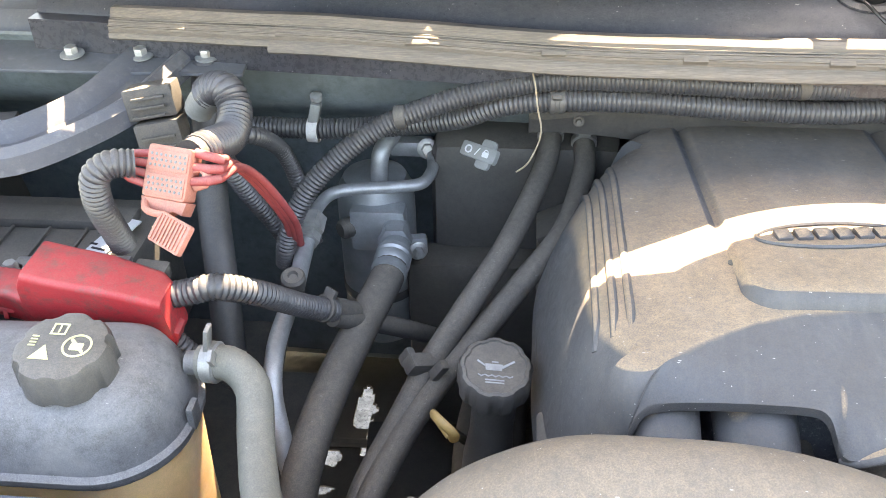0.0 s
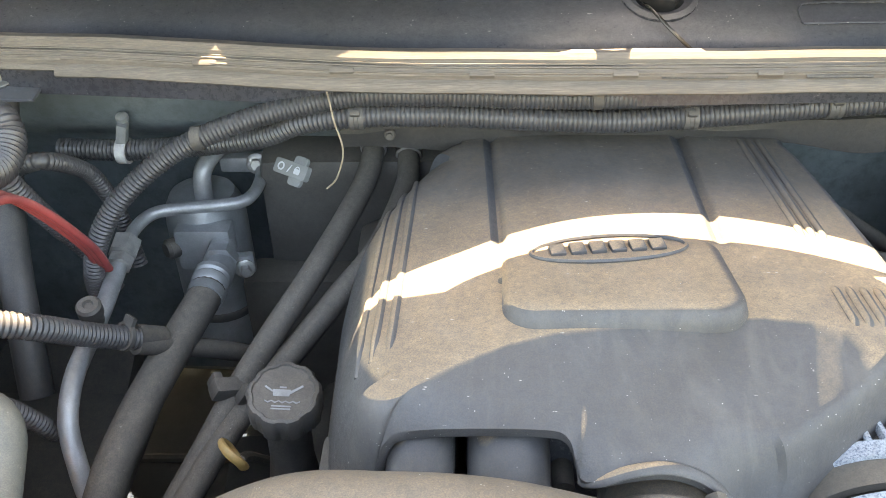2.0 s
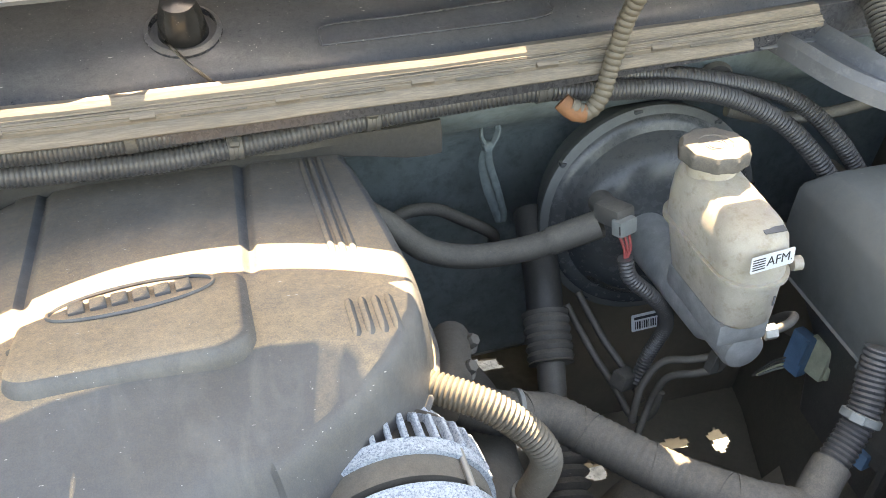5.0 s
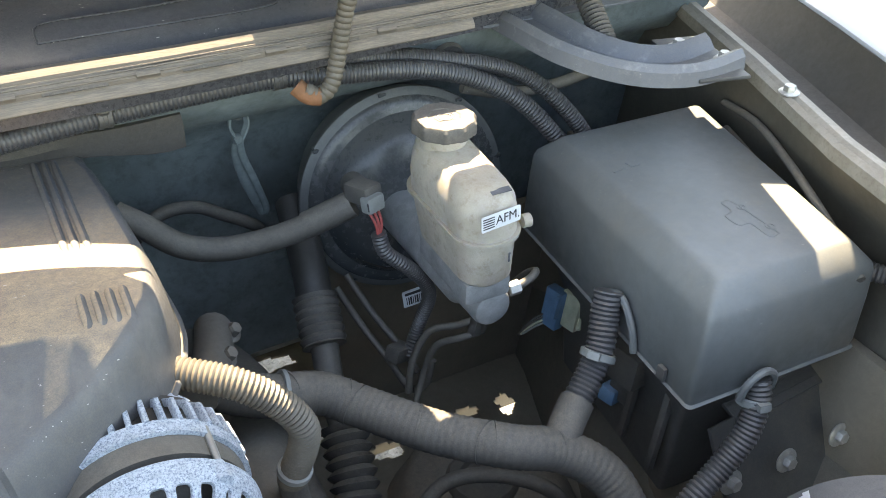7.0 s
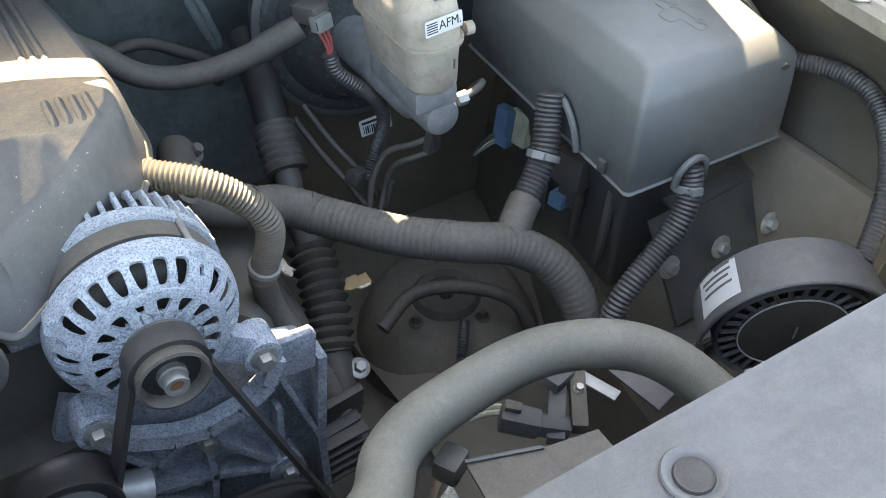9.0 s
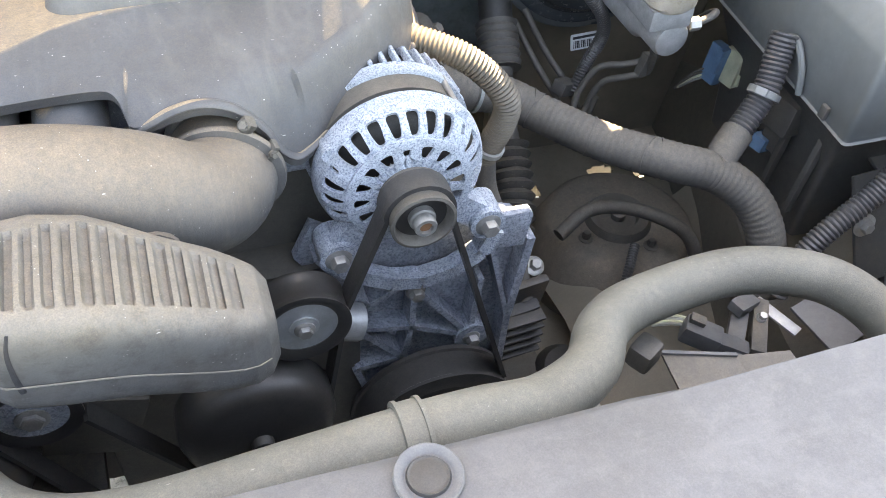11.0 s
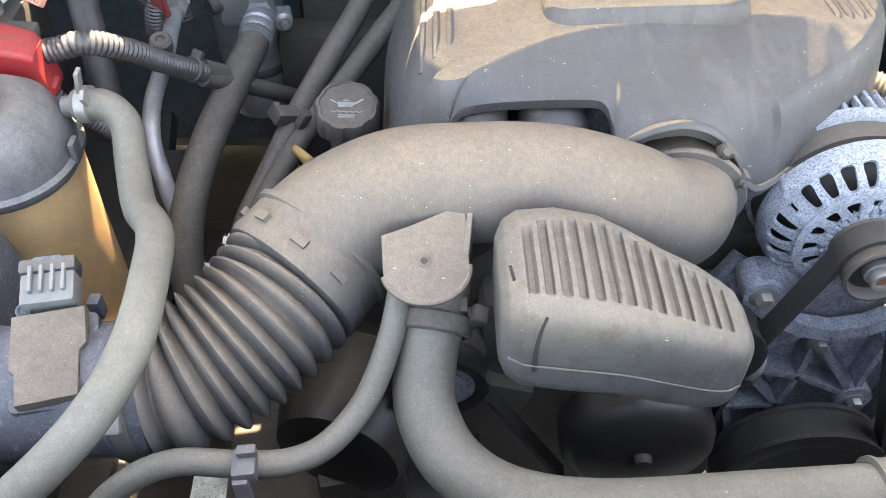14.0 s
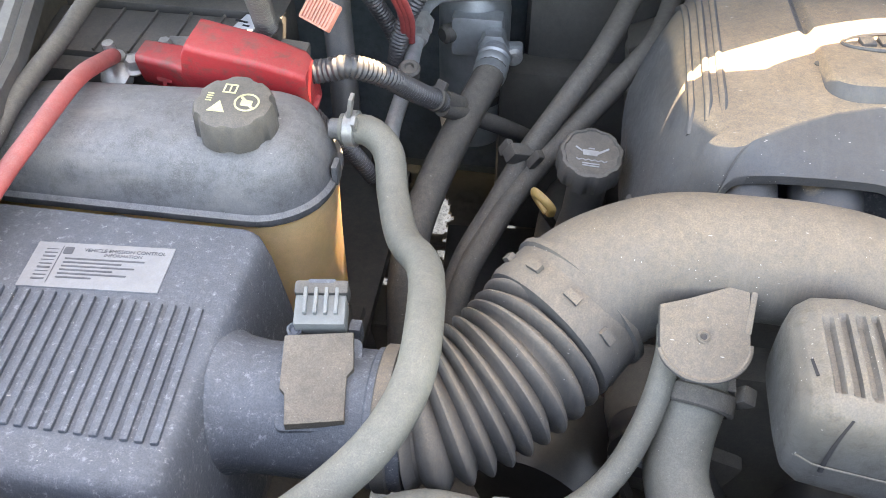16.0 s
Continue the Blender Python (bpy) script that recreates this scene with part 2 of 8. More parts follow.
SHROUD = surf("scuffed_grey_plastic", (0.092, 0.096, 0.104), 0.45, dust=0.26, scale=7, bump=0.10, bscale=500, wear=0.12, wearcol=(0.27, 0.265, 0.26), dustcol=(0.31, 0.30, 0.29), streak=((7, 22, 10), 0.35, (0.23, 0.23, 0.235)))
PAINT = surf("silver_fender_paint", (0.60, 0.64, 0.70), 0.3, metal=0.1, scale=6, dust=0.2, bump=0.0)
HINGE = surf("blue_grey_primer_steel", (0.105, 0.12, 0.145), 0.32, dust=0.30, scale=9, bump=0.08, wear=0.5, wearcol=(0.27, 0.28, 0.29), worn=(0.54, 0.68), speck=0.3)
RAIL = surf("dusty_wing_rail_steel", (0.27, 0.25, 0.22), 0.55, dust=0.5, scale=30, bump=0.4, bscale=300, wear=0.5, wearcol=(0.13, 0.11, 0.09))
GUTTER = surf("dark_gutter_steel", (0.035, 0.033, 0.031), 0.6, dust=0.12, scale=12, bump=0.2)
BROWNSTEEL = surf("dusty_gutter_steel", (0.20, 0.172, 0.135), 0.55, dust=0.52, scale=9, bump=0.1, streak=((9, 16, 6), 0.35, (0.22, 0.19, 0.145)))
WINGSTEEL = surf("grimy_inner_wing_steel", (0.105, 0.097, 0.082), 0.55, dust=0.42, scale=9, bump=0.1, streak=((9, 16, 6), 0.35, (0.17, 0.15, 0.12)))
RUST = surf("rusty_steel", (0.22, 0.10, 0.05), 0.8, scale=40, bump=0.4)
INSUL = surf("black_insulation", (0.03, 0.03, 0.032), 0.85, dust=0.3, scale=30, bump=0.5, bscale=120)
HOODIN = surf("hood_underside_paint", (0.68, 0.63, 0.55), 0.6, dust=0.2, scale=12, bump=0.5, bscale=150)
GROUND = surf("pale_gravel_ground", (0.30, 0.29, 0.275), 0.9, scale=22, bump=1.0, bscale=70, var=0.6, grain=0.0, wear=0.7, wearcol=(0.08, 0.08, 0.08), worn=(0.50, 0.60))
STRAP = surf("woven_strap", (0.13, 0.17, 0.18), 0.8, scale=90, dust=0.2, bump=0.3)
GRIT = surf("gritty_sensor_plastic", (0.12, 0.108, 0.094), 0.75, dust=0.7, scale=60, bump=0.6, bscale=500, speck=0.6, dustcol=(0.34, 0.28, 0.22))
STRING = surf("twine", (0.45, 0.36, 0.26), 0.8, scale=90, bump=0.2)

# ---- building helpers ----
AT = {}


def put_mesh(name, bm, mat, smooth=True, crisp=38):
    me = bpy.data.meshes.new(name)
    if smooth:
        for f in bm.faces:
            f.smooth = True
        for e in bm.edges:
            if len(e.link_faces) == 2 and e.calc_face_angle(0) > radians(crisp):
                e.smooth = False
    bm.to_mesh(me)
    bm.free()
    me.materials.append(mat)
    return me


def part(name, bm, mat, parent=None, label="", smooth=True, crisp=38):
    """Links a bmesh, given in world metres, as one mesh object, under a thing or a part if there is one."""
    co = [v.co for v in bm.verts]
    c = Vector(((min(v.x for v in co) + max(v.x for v in co)) / 2, (min(v.y for v in co) + max(v.y for v in co)) / 2, min(v.z for v in co)))
    bmesh.ops.translate(bm, vec=-c, verts=bm.verts)
    ob = new(name, put_mesh(name, bm, mat, smooth, crisp))
    ob.location = c
    AT[ob.name] = c
    if parent:
        ob.parent = parent
        ob.matrix_parent_inverse = Matrix.Translation(-AT[parent.name])
    if label:
        ob["label"] = label
    return ob


def group_at(name, at, label, category, group=""):
    ob = new(name)
    ob.empty_display_size = 0.02
    ob.location = at
    AT[ob.name] = Vector(at)
    return tagged(ob, label, category, group)


def spline(pts, step):
    """Catmull-Rom through the points, resampled at even steps."""
    p = [Vector(q) for q in pts]
    p = [p[0] * 2 - p[1]] + p + [p[-1] * 2 - p[-2]]
    fine = []
    for i in range(1, len(p) - 2):
        a, b, c, d = p[i - 1:i + 3]
        for k in range(24):
            t = k / 24
            fine.append(0.5 * (2 * b + (c - a) * t + (2 * a - 5 * b + 4 * c - d) * t * t + (3 * b - a - 3 * c + d) * t ** 3))
    fine.append(p[-2])
    run = [0.0]
    for a, b in zip(fine, fine[1:]):
        run.append(run[-1] + (b - a).length)
    n = max(2, int(round(run[-1] / step)))
    out, j = [], 0
    for k in range(n + 1):
        s = run[-1] * k / n
        while j < len(run) - 2 and run[j + 1] < s:
            j += 1
        u = (s - run[j]) / max(run[j + 1] - run[j], 1e-9)
        out.append(fine[j].lerp(fine[j + 1], min(1, u)))
    return out, run[-1]


def frames(line):
    """Tangent, side and up at each point, turning as little as possible."""
    tans = [(line[min(i + 1, len(line) - 1)] - line[max(i - 1, 0)]).normalized() for i in range(len(line))]
    up = Vector((0, 0, 1))
    if abs(tans[0].z) > 0.9:
        up = Vector((0, 1, 0))
    res = []
    for t in tans:
        up = (up - t * up.dot(t)).normalized()
        res.append((t, t.cross(up), up))
    return res


def loft(rings, cap=True, bm=None, closed=True):
    bm = bm or bmesh.new()
    rows = [[bm.verts.new(v) for v in ring] for ring in rings]
    for a, b in zip(rows, rows[1:]):
        m = len(a)
        for i in range(m if closed else m - 1):
            bm.faces.new((a[i], a[(i + 1) % m], b[(i + 1) % m], b[i]))
    if cap and closed:
        bm.faces.new(rows[0][::-1])
        bm.faces.new(rows[-1])
    return bm


def tube(pts, r, seg=14, step=0.008, rib=None, bm=None, flat=1.0, cap=True):
    """A hose along the points. r: a radius or a function of 0..1. rib: pitch and depth of corrugations."""
    if rib:
        step = rib[0] / 4
    line, length = spline(pts, step)
    rings = []
    for i, (p, (t, s, u)) in enumerate(zip(line, frames(line))):
        rad = r(i / (len(line) - 1)) if callable(r) else r
        if rib:
            rad -= rib[1] * (0.0, 0.35, 1.0, 0.35)[i % 4]
        rings.append([p + (s * math.cos(a) + u * math.sin(a) * flat) * rad for a in (2 * math.pi * k / seg for k in range(seg))])
    return loft(rings, cap, bm)


def axes_to(way, up=(0, 0, 1)):
    z = Vector(way).normalized()
    x = Vector(up).cross(z)
    if x.length < 0.01:
        x = Vector((1, 0, 0)).cross(z) if abs(z.x) < 0.9 else Vector((0, 1, 0)).cross(z)
    x.normalize()
    return x, z.cross(x), z


def lathe(at, way, profile, seg=28, bm=None, wobble=None, sector=None):
    """Turns (radius, height) pairs about the axis that starts at at and runs along way."""
    x, y, z = axes_to(way)
    at = Vector(at)
    rings = []
    for r, h in profile:
        ring = []
        for k in range(seg):
            a = 2 * math.pi * k / seg
            rr = r * (wobble(a) if wobble else 1)
            ring.append(at + z * h + (x * math.cos(a) + y * math.sin(a)) * max(rr, 0.0002))
        rings.append(ring)
    r0, r1 = profile[0][0], profile[-1][0]
    if len(profile) > 3 and abs(r0 - r1) < 0.04 * r0 and r0 > 0.5 * max(p[0] for p in profile):
        return loft(rings + rings[:1], False, bm)
    return loft(rings, True, bm)


def box(at, size, turn=(0, 0, 0), bevel=0.003, segs=2, taper=1.0, bm=None, shear=(0, 0)):
    """A block with softened edges, at its middle; taper shrinks its top."""
    own = bmesh.new()
    bmesh.ops.create_cube(own, size=1)
    for v in own.verts:
        k = taper if v.co.z > 0 else 1
        v.co = Vector((v.co.x * size[0] * k + shear[0] * (v.co.z + 0.5), v.co.y * size[1] * k + shear[1] * (v.co.z + 0.5), v.co.z * size[2]))
    if bevel:
        bmesh.ops.bevel(own, geom=own.edges[:], offset=min(bevel, min(size) * 0.45), segments=segs, affect="EDGES", profile=0.6)
    bmesh.ops.transform(own, matrix=pose(*at, *turn), verts=own.verts)
    if bm is None:
        return own
    me = bpy.data.meshes.new("join")
    own.to_mesh(me)
    own.free()
    bm.from_mesh(me)
    bpy.data.meshes.remove(me)
    return bm


def plate(outline, thick, m, bevel=0.0015, holes=()):
    """A flat outline in its own plane, thickened upwards, placed by the matrix m."""
    bm = bmesh.new()
    vs = [bm.verts.new((x, y, 0)) for x, y in outline]
    f = bm.faces.new(vs)
    if f.normal.z < 0:
        f.normal_flip()
    got = bmesh.ops.extrude_face_region(bm, geom=[f])
    top = [v for v in got["geom"] if isinstance(v, bmesh.types.BMVert)]
    bmesh.ops.translate(bm, vec=(0, 0, thick), verts=top)
    bmesh.ops.recalc_face_normals(bm, faces=bm.faces)
    if bevel:
        rim = [e for e in bm.edges if all(v in top for v in e.verts)]
        bmesh.ops.bevel(bm, geom=rim, offset=bevel, segments=2, affect="EDGES", profile=0.6)
    bmesh.ops.transform(bm, matrix=m, verts=bm.verts)
    return bm


def rounded(w, h, r, n=5, cx=0.0, cy=0.0):
    pts = []
    for sx, sy, a0 in ((1, 1, 0), (-1, 1, 90), (-1, -1, 180), (1, -1, 270)):
        for k in range(n + 1):
            a = radians(a0 + 90 * k / n)
            pts.append((cx + sx * (w / 2 - r) + r * math.cos(a), cy + sy * (h / 2 - r) + r * math.sin(a)))
    return pts


def ring_arc(r0, r1, a0, a1, n=10):
    return [(r1 * math.cos(radians(a0 + (a1 - a0) * k / n)), r1 * math.sin(radians(a0 + (a1 - a0) * k / n))) for k in range(n + 1)] + \
           [(r0 * math.cos(radians(a1 + (a0 - a1) * k / n)), r0 * math.sin(radians(a1 + (a0 - a1) * k / n))) for k in range(n + 1)]


def bolt(at, way, r=0.007, h=0.006, washer=1.7, bm=None):
    """A flanged hexagon head."""
    bm = lathe(at, way, [(r * washer, 0), (r * washer, 0.0015), (r * washer * 0.8, 0.003), (r * 0.6, 0.003)], 20, bm)
    x, y, z = axes_to(way)
    base = Vector(at) + z * 0.002
    rings = []
    for k, hh in ((1.0, 0), (1.0, h * 0.8), (0.85, h)):
        rings.append([base + z * hh + (x * math.cos(a) + y * math.sin(a)) * r * k for a in (math.pi / 3 * i for i in range(6))])
    return loft(rings, True, bm)


def clip_ring(at, way, r, w, mat, parent=None, name="clamp", label="", ear=True):
    """A band clamp with a tightening block."""
    bm = lathe(Vector(at) - Vector(way).normalized() * w / 2, way, [(r * 0.9, 0), (r, 0), (r + 0.0018, w * 0.1), (r + 0.0018, w * 0.9), (r, w), (r * 0.9, w)], 28)
    if ear:
        x, y, z = axes_to(way)
        c = Vector(at) + y * (r + 0.004)
        me = Matrix((x, y, z)).transposed().to_4x4()
        sub = bmesh.new()
        bmesh.ops.create_cube(sub, size=1)
        bmesh.ops.transform(sub, matrix=Matrix.Translation(c) @ me @ Matrix.Diagonal((0.014, 0.009, w * 0.9, 1)), verts=sub.verts)
        tmp = bpy.data.meshes.new("join")
        sub.to_mesh(tmp)
        sub.free()
        bm.from_mesh(tmp)
        bpy.data.meshes.remove(tmp)
    return part(name, bm, mat, parent, label)


def smooth01(x):
    x = min(1.0, max(0.0, x))
    return x * x * (3 - 2 * x)

# ---- structure: ground, body shell, hood ----
bm = bmesh.new()
bmesh.ops.create_grid(bm, x_segments=8, y_segments=8, size=60)
tagged(part("ground", bm, GROUND, smooth=False), "pale gravel ground in sunlight under the truck", "ground", kind="structure")


def wall(name, ring, thick, mat, label, category="wall", kind="structure"):
    """A sheet swept along x: (y, z) profile points at each of several x stations."""
    rows = [[Vector((x, y, z)) for y, z in prof] for x, prof in ring]
    b = loft(rows, cap=False, closed=False)
    bmesh.ops.recalc_face_normals(b, faces=b.faces)
    bmesh.ops.solidify(b, geom=b.faces[:], thickness=thick)
    return tagged(part(name, b, mat), label, category, kind=kind)


fire = [(0.865, 1.175), (0.885, 1.155), (0.895, 1.10), (0.93, 1.06), (1.0, 1.03), (1.05, 0.97), (1.06, 0.7), (1.055, 0.56), (1.12, 0.49), (1.27, 0.41)]
wall("wall_firewall", [(x, [(y + dy, z) for y, z in fire]) for x, dy in ((-0.75, 0.03), (-0.3, 0.01), (0.0, 0.0), (0.3, -0.01), (0.6, 0.0), (0.9, 0.015), (1.45, 0.03))], 0.004, FIREWALL, "dark blue-grey painted steel firewall behind the engine")

# cowl panel that rises towards the windscreen, with a shelf behind the seal
cowl = [(0.822, 1.150), (0.823, 1.193), (0.845, 1.192), (0.852, 1.205), (0.89, 1.222), (0.97, 1.246), (1.06, 1.29), (1.12, 1.34)]
wall("cowl_panel", [(x, [(y + dy, z) for y, z in cowl]) for x, dy in ((-0.52, 0.055), (-0.3, 0.032), (0.0, 0.004), (0.36, -0.004), (0.7, 0.006), (1.0, 0.035), (1.25, 0.06))], 0.003, GLOSS, "glossy black plastic cowl panel with pale dust specks", "cowl panel")

# windscreen above the cowl
wall("windscreen", [(x, [(1.122, 1.34), (1.55, 1.62), (1.95, 1.88)]) for x in (-0.45, 0.36, 1.17)], 0.006, GLOSS, "dark windscreen glass above the cowl", "windscreen")


def seal_line(x):
    return 0.800 + 0.055 * ((x - 0.36) / 0.75) ** 2, 1.190 - 0.012 * ((x - 0.36) / 0.75) ** 2 + 0.013 * smooth01((0.15 - x) / 0.4)


def seal_part(x0, x1, prof):
    rings = []
    n = 60
    for i in range(n + 1):
        x = x0 + (x1 - x0) * i / n
        y, z = seal_line(x)
        wav = 0.0012 * noise.noise((x * 9, 2.1, 0))
        rings.append([Vector((x, y + a + wav, z + b + wav)) for a, b in prof])
    return loft(rings)


seal = group_at("weatherstrip", (0.36, 0.80, 1.16), "dusty tan rubber weatherstrip with ridges along the cowl edge", "weatherstrip")
part("lower_lip", seal_part(-0.24, 0.98, [(-0.0115, -0.0125), (-0.0095, -0.0145), (-0.005, -0.0135), (0.006, -0.004), (0.004, 0.0), (-0.002, -0.0005), (-0.0080, -0.005), (-0.0110, -0.009)]), SEAL, seal)
part("end_lip", seal_part(-0.42, -0.235, [(-0.0075, -0.0075), (-0.0055, -0.0095), (-0.001, -0.0085), (0.006, -0.003), (0.004, 0.0), (-0.002, -0.0005), (-0.0060, -0.003)]), SEAL, seal)
part("upper_ridge", seal_part(-0.42, 1.08, [(-0.004, -0.002), (0.007, -0.004), (0.011, 0.004), (0.009, 0.0085), (0.004, 0.0095), (-0.002, 0.006), (-0.0045, 0.002)]), SEAL, seal)
part("rear_ridge", seal_part(-0.42, 1.08, [(0.006, 0.004), (0.024, 0.0), (0.026, 0.012), (0.0225, 0.0185), (0.013, 0.019), (0.0075, 0.014)]), SEAL, seal)
for dy, dz, r in ((-0.0035, 0.0050, 0.0011), (0.0012, 0.0088, 0.0012), (0.0055, 0.0100, 0.0011)):
    part("fine_ridge", tube([(x, seal_line(x)[0] + dy, seal_line(x)[1] + dz) for x in (-0.42 + 0.05 * i for i in range(31))], r, 6, 0.02), SEAL, seal)
for k in range(9):
    x = -0.24 + 0.135 * k
    y, z = seal_line(x)
    part("retaining_tab", box((x + 0.02, y - 0.0035, z + 0.0035), (0.024, 0.006, 0.006), (38, 0, 0), 0.0015), SEAL, seal)
    part("slot", box((x + 0.085, y - 0.0045, z + 0.0012), (0.062, 0.003, 0.0010), (38, 0, 0), 0.0004), TAPE, seal)

# wiper pivot cap and arm on the cowl
wiper = group_at("windscreen_wiper", (0.37, 0.93, 1.235), "black wiper pivot with chromed edge and folded arm", "wiper")
part("pivot_cap", lathe((0.366, 0.908, 1.226), (0.0, -0.35, 0.94), [(0.026, 0), (0.024, 0.012), (0.021, 0.03), (0.017, 0.042), (0.003, 0.044)], 32), PIVOT, wiper, "shiny black pivot cap")
part("pivot_ring", lathe((0.366, 0.908, 1.226), (0.0, -0.35, 0.94), [(0.034, 0), (0.039, 0.002), (0.039, 0.006), (0.034, 0.009)], 40), GLOSS, wiper, "glossy trim ring")
part("arm", tube([(0.368, 0.94, 1.262), (0.30, 0.955, 1.29), (0.1, 0.985, 1.315), (-0.25, 1.0, 1.32)], 0.007, 8, 0.02, flat=0.6), BLACK, wiper)
part("nozzle_hose", tube([(0.345, 0.90, 1.225), (0.352, 0.875, 1.228), (0.37, 0.85, 1.215), (0.39, 0.835, 1.20)], 0.0018, 8, 0.006), PIVOT, wiper)

# pressed recess in the cowl's face
cw = group_at("cowl_recess", (0.62, 0.88, 1.22), "long pressed recess in the glossy black cowl", "cowl trim")
part("recess_rim", tube([(0.500, 0.862, 1.2165), (0.60, 0.863, 1.2170), (0.74, 0.872, 1.2165), (0.755, 0.892, 1.2235), (0.74, 0.902, 1.2275), (0.60, 0.893, 1.2265), (0.512, 0.892, 1.2255), (0.500, 0.880, 1.2215), (0.500, 0.862, 1.2165)], 0.0013, 6, 0.008), GLOSS, cw)

# corner plates of the cowl with bolts
for side, xs in ((-1, (-0.47, -0.392, -0.319)), (1, (1.015, 1.091, 1.175))):
    c = sum(xs) / 3
    cp = group_at("cowl_end_plate", (c, 0.86, 1.15), "grey-black steel cowl end plate with zinc bolts", "bracket", "cowl end plates")
    part("shelf", box((c + side * 0.06, 0.866 if side < 0 else 0.893, 1.156), (0.36, 0.07, 0.004), (6, 0, 0), 0.001), HINGE, cp)
    part("riser", box((c + side * 0.06, 0.905 if side < 0 else 0.93, 1.178), (0.36, 0.03, 0.004), (50, 0, 0), 0.001), HINGE, cp)
    part("top_plate", box((c + side * 0.06, 0.98, 1.195), (0.36, 0.14, 0.004), (8, 0, 0), 0.001), STEEL_DARK, cp)
    for x in xs:
        part("bolt", bolt((x, 0.86 if side < 0 else 0.892, 1.160), (0, -0.1, 1), 0.0075, 0.008, 1.75), ZINC, cp, "bright zinc flange bolt")

# open hood overhead
hood = group_at("hood", (0.36, 0.80, 1.30), "open steel hood with a silver painted underside", "hood")
HOOD_EDGE, HOOD_TILT = (0.784, 1.305), 75.0
b = bmesh.new()
rows = []
for i in range(61):
    u = (i / 60) ** 1.7
    row = []
    for k in range(221):
        v = k / 220 * 2 - 1
        half = 1.135 - 0.10 * u
        x = 0.36 + v * half
        d = 0.09 + 1.07 * u
        sag = 0.04 * (1 - v * v)
        row.append(Vector((0.36 + v * half, HOOD_EDGE[0] - d * math.cos(radians(HOOD_TILT)) + 0.02 * v * v + sag * 0.5 * u, HOOD_EDGE[1] + d * math.sin(radians(HOOD_TILT)) + sag * u)))
    rows.append(row)
b = loft(rows, cap=False, closed=False)
bmesh.ops.recalc_face_normals(b, faces=b.faces)
# unseen holes added near the rear edge to let sun patches through, given where sunlight through them meets the level of
# that edge


SUN_HOLES = [[(-0.250, 0.688), (-0.235, 0.665), (-0.165, 0.665), (-0.165, 0.735), (-0.200, 0.735), (-0.205, 0.724), (-0.250, 0.721)], [(0.603, 0.644), (0.680, 0.644), (0.625, 0.735), (0.535, 0.735)],
         [(1.257, 0.712), (1.292, 0.693), (1.253, 0.547), (1.201, 0.554)], [(-0.441, 0.851), (-0.424, 0.855), (-0.386, 0.799), (-0.404, 0.790)],
         [(-0.362, 0.825), (-0.345, 0.812), (-0.328, 0.838), (-0.338, 0.850)], [(-0.338, 0.900), (-0.320, 0.905), (-0.302, 0.862), (-0.300, 0.838), (-0.318, 0.838), (-0.325, 0.865)],
         [(-0.082, 0.866), (-0.076, 0.877), (-0.064, 0.882), (-0.052, 0.877), (-0.046, 0.866)], [(1.290, 0.841), (1.315, 0.905), (1.335, 0.905), (1.314, 0.834)]]



def in_sun_hole(c):
    up = c.z - HOOD_EDGE[1]
    X, Y = c.x - up * 0.118, c.y - up / 1.8
    for poly in SUN_HOLES:
        inside = False
        for (x0, y0), (x1, y1) in zip(poly, poly[1:] + poly[:1]):
            if (y0 > Y) != (y1 > Y) and X < x0 + (Y - y0) / (y1 - y0) * (x1 - x0):
                inside = not inside
        if inside:
            return True
    return False



def cut_sun_holes(g):
    """Splits the sheet along the sides of the added sun holes, so that they open with clean edges."""
    for poly in SUN_HOLES:
        for (x0, y0), (x1, y1) in zip(poly, poly[1:] + poly[:1]):
            near = []
            for f in g.faces:
                c = f.calc_center_median()
                rise = c.z - HOOD_EDGE[1]
                X, Y = c.x - rise * 0.118, c.y - rise / 1.8
                if min(p[0] for p in poly) - 0.03 < X < max(p[0] for p in poly) + 0.03 and min(p[1] for p in poly) - 0.04 < Y < max(p[1] for p in poly) + 0.04:
                    near.append(f)
            if near:
                geom = near + list({e for f in near for e in f.edges}) + list({v for f in near for v in f.verts})
                bmesh.ops.bisect_plane(g, geom=geom, plane_co=(x0, y0, HOOD_EDGE[1]), plane_no=Vector((x1 - x0, y1 - y0, 0)).cross(Vector((0.118, 1 / 1.8, 1))), dist=1e-5)


cut_sun_holes(b)
bmesh.ops.delete(b, geom=[f for f in b.faces if in_sun_hole(f.calc_center_median())], context="FACES")
bmesh.ops.solidify(b, geom=b.faces[:], thickness=0.006)
part("skin", b, PAINT, hood, "silver painted outer skin")
b = bmesh.new()
rows = [[p + Vector((0, -0.016, -0.016)) + (Vector((0.36, p.y, p.z)) - p) * 0.10 for p in row[::8]] for row in rows[24:-1:3]]
b = loft(rows, cap=False, closed=False)
bmesh.ops.recalc_face_normals(b, faces=b.faces)
bmesh.ops.solidify(b, geom=b.faces[:], thickness=0.01)
# out of view; pale and warm so that it bounces light into the bay
part("inner_panel", b, HOODIN, hood, "dusty painted inner panel")


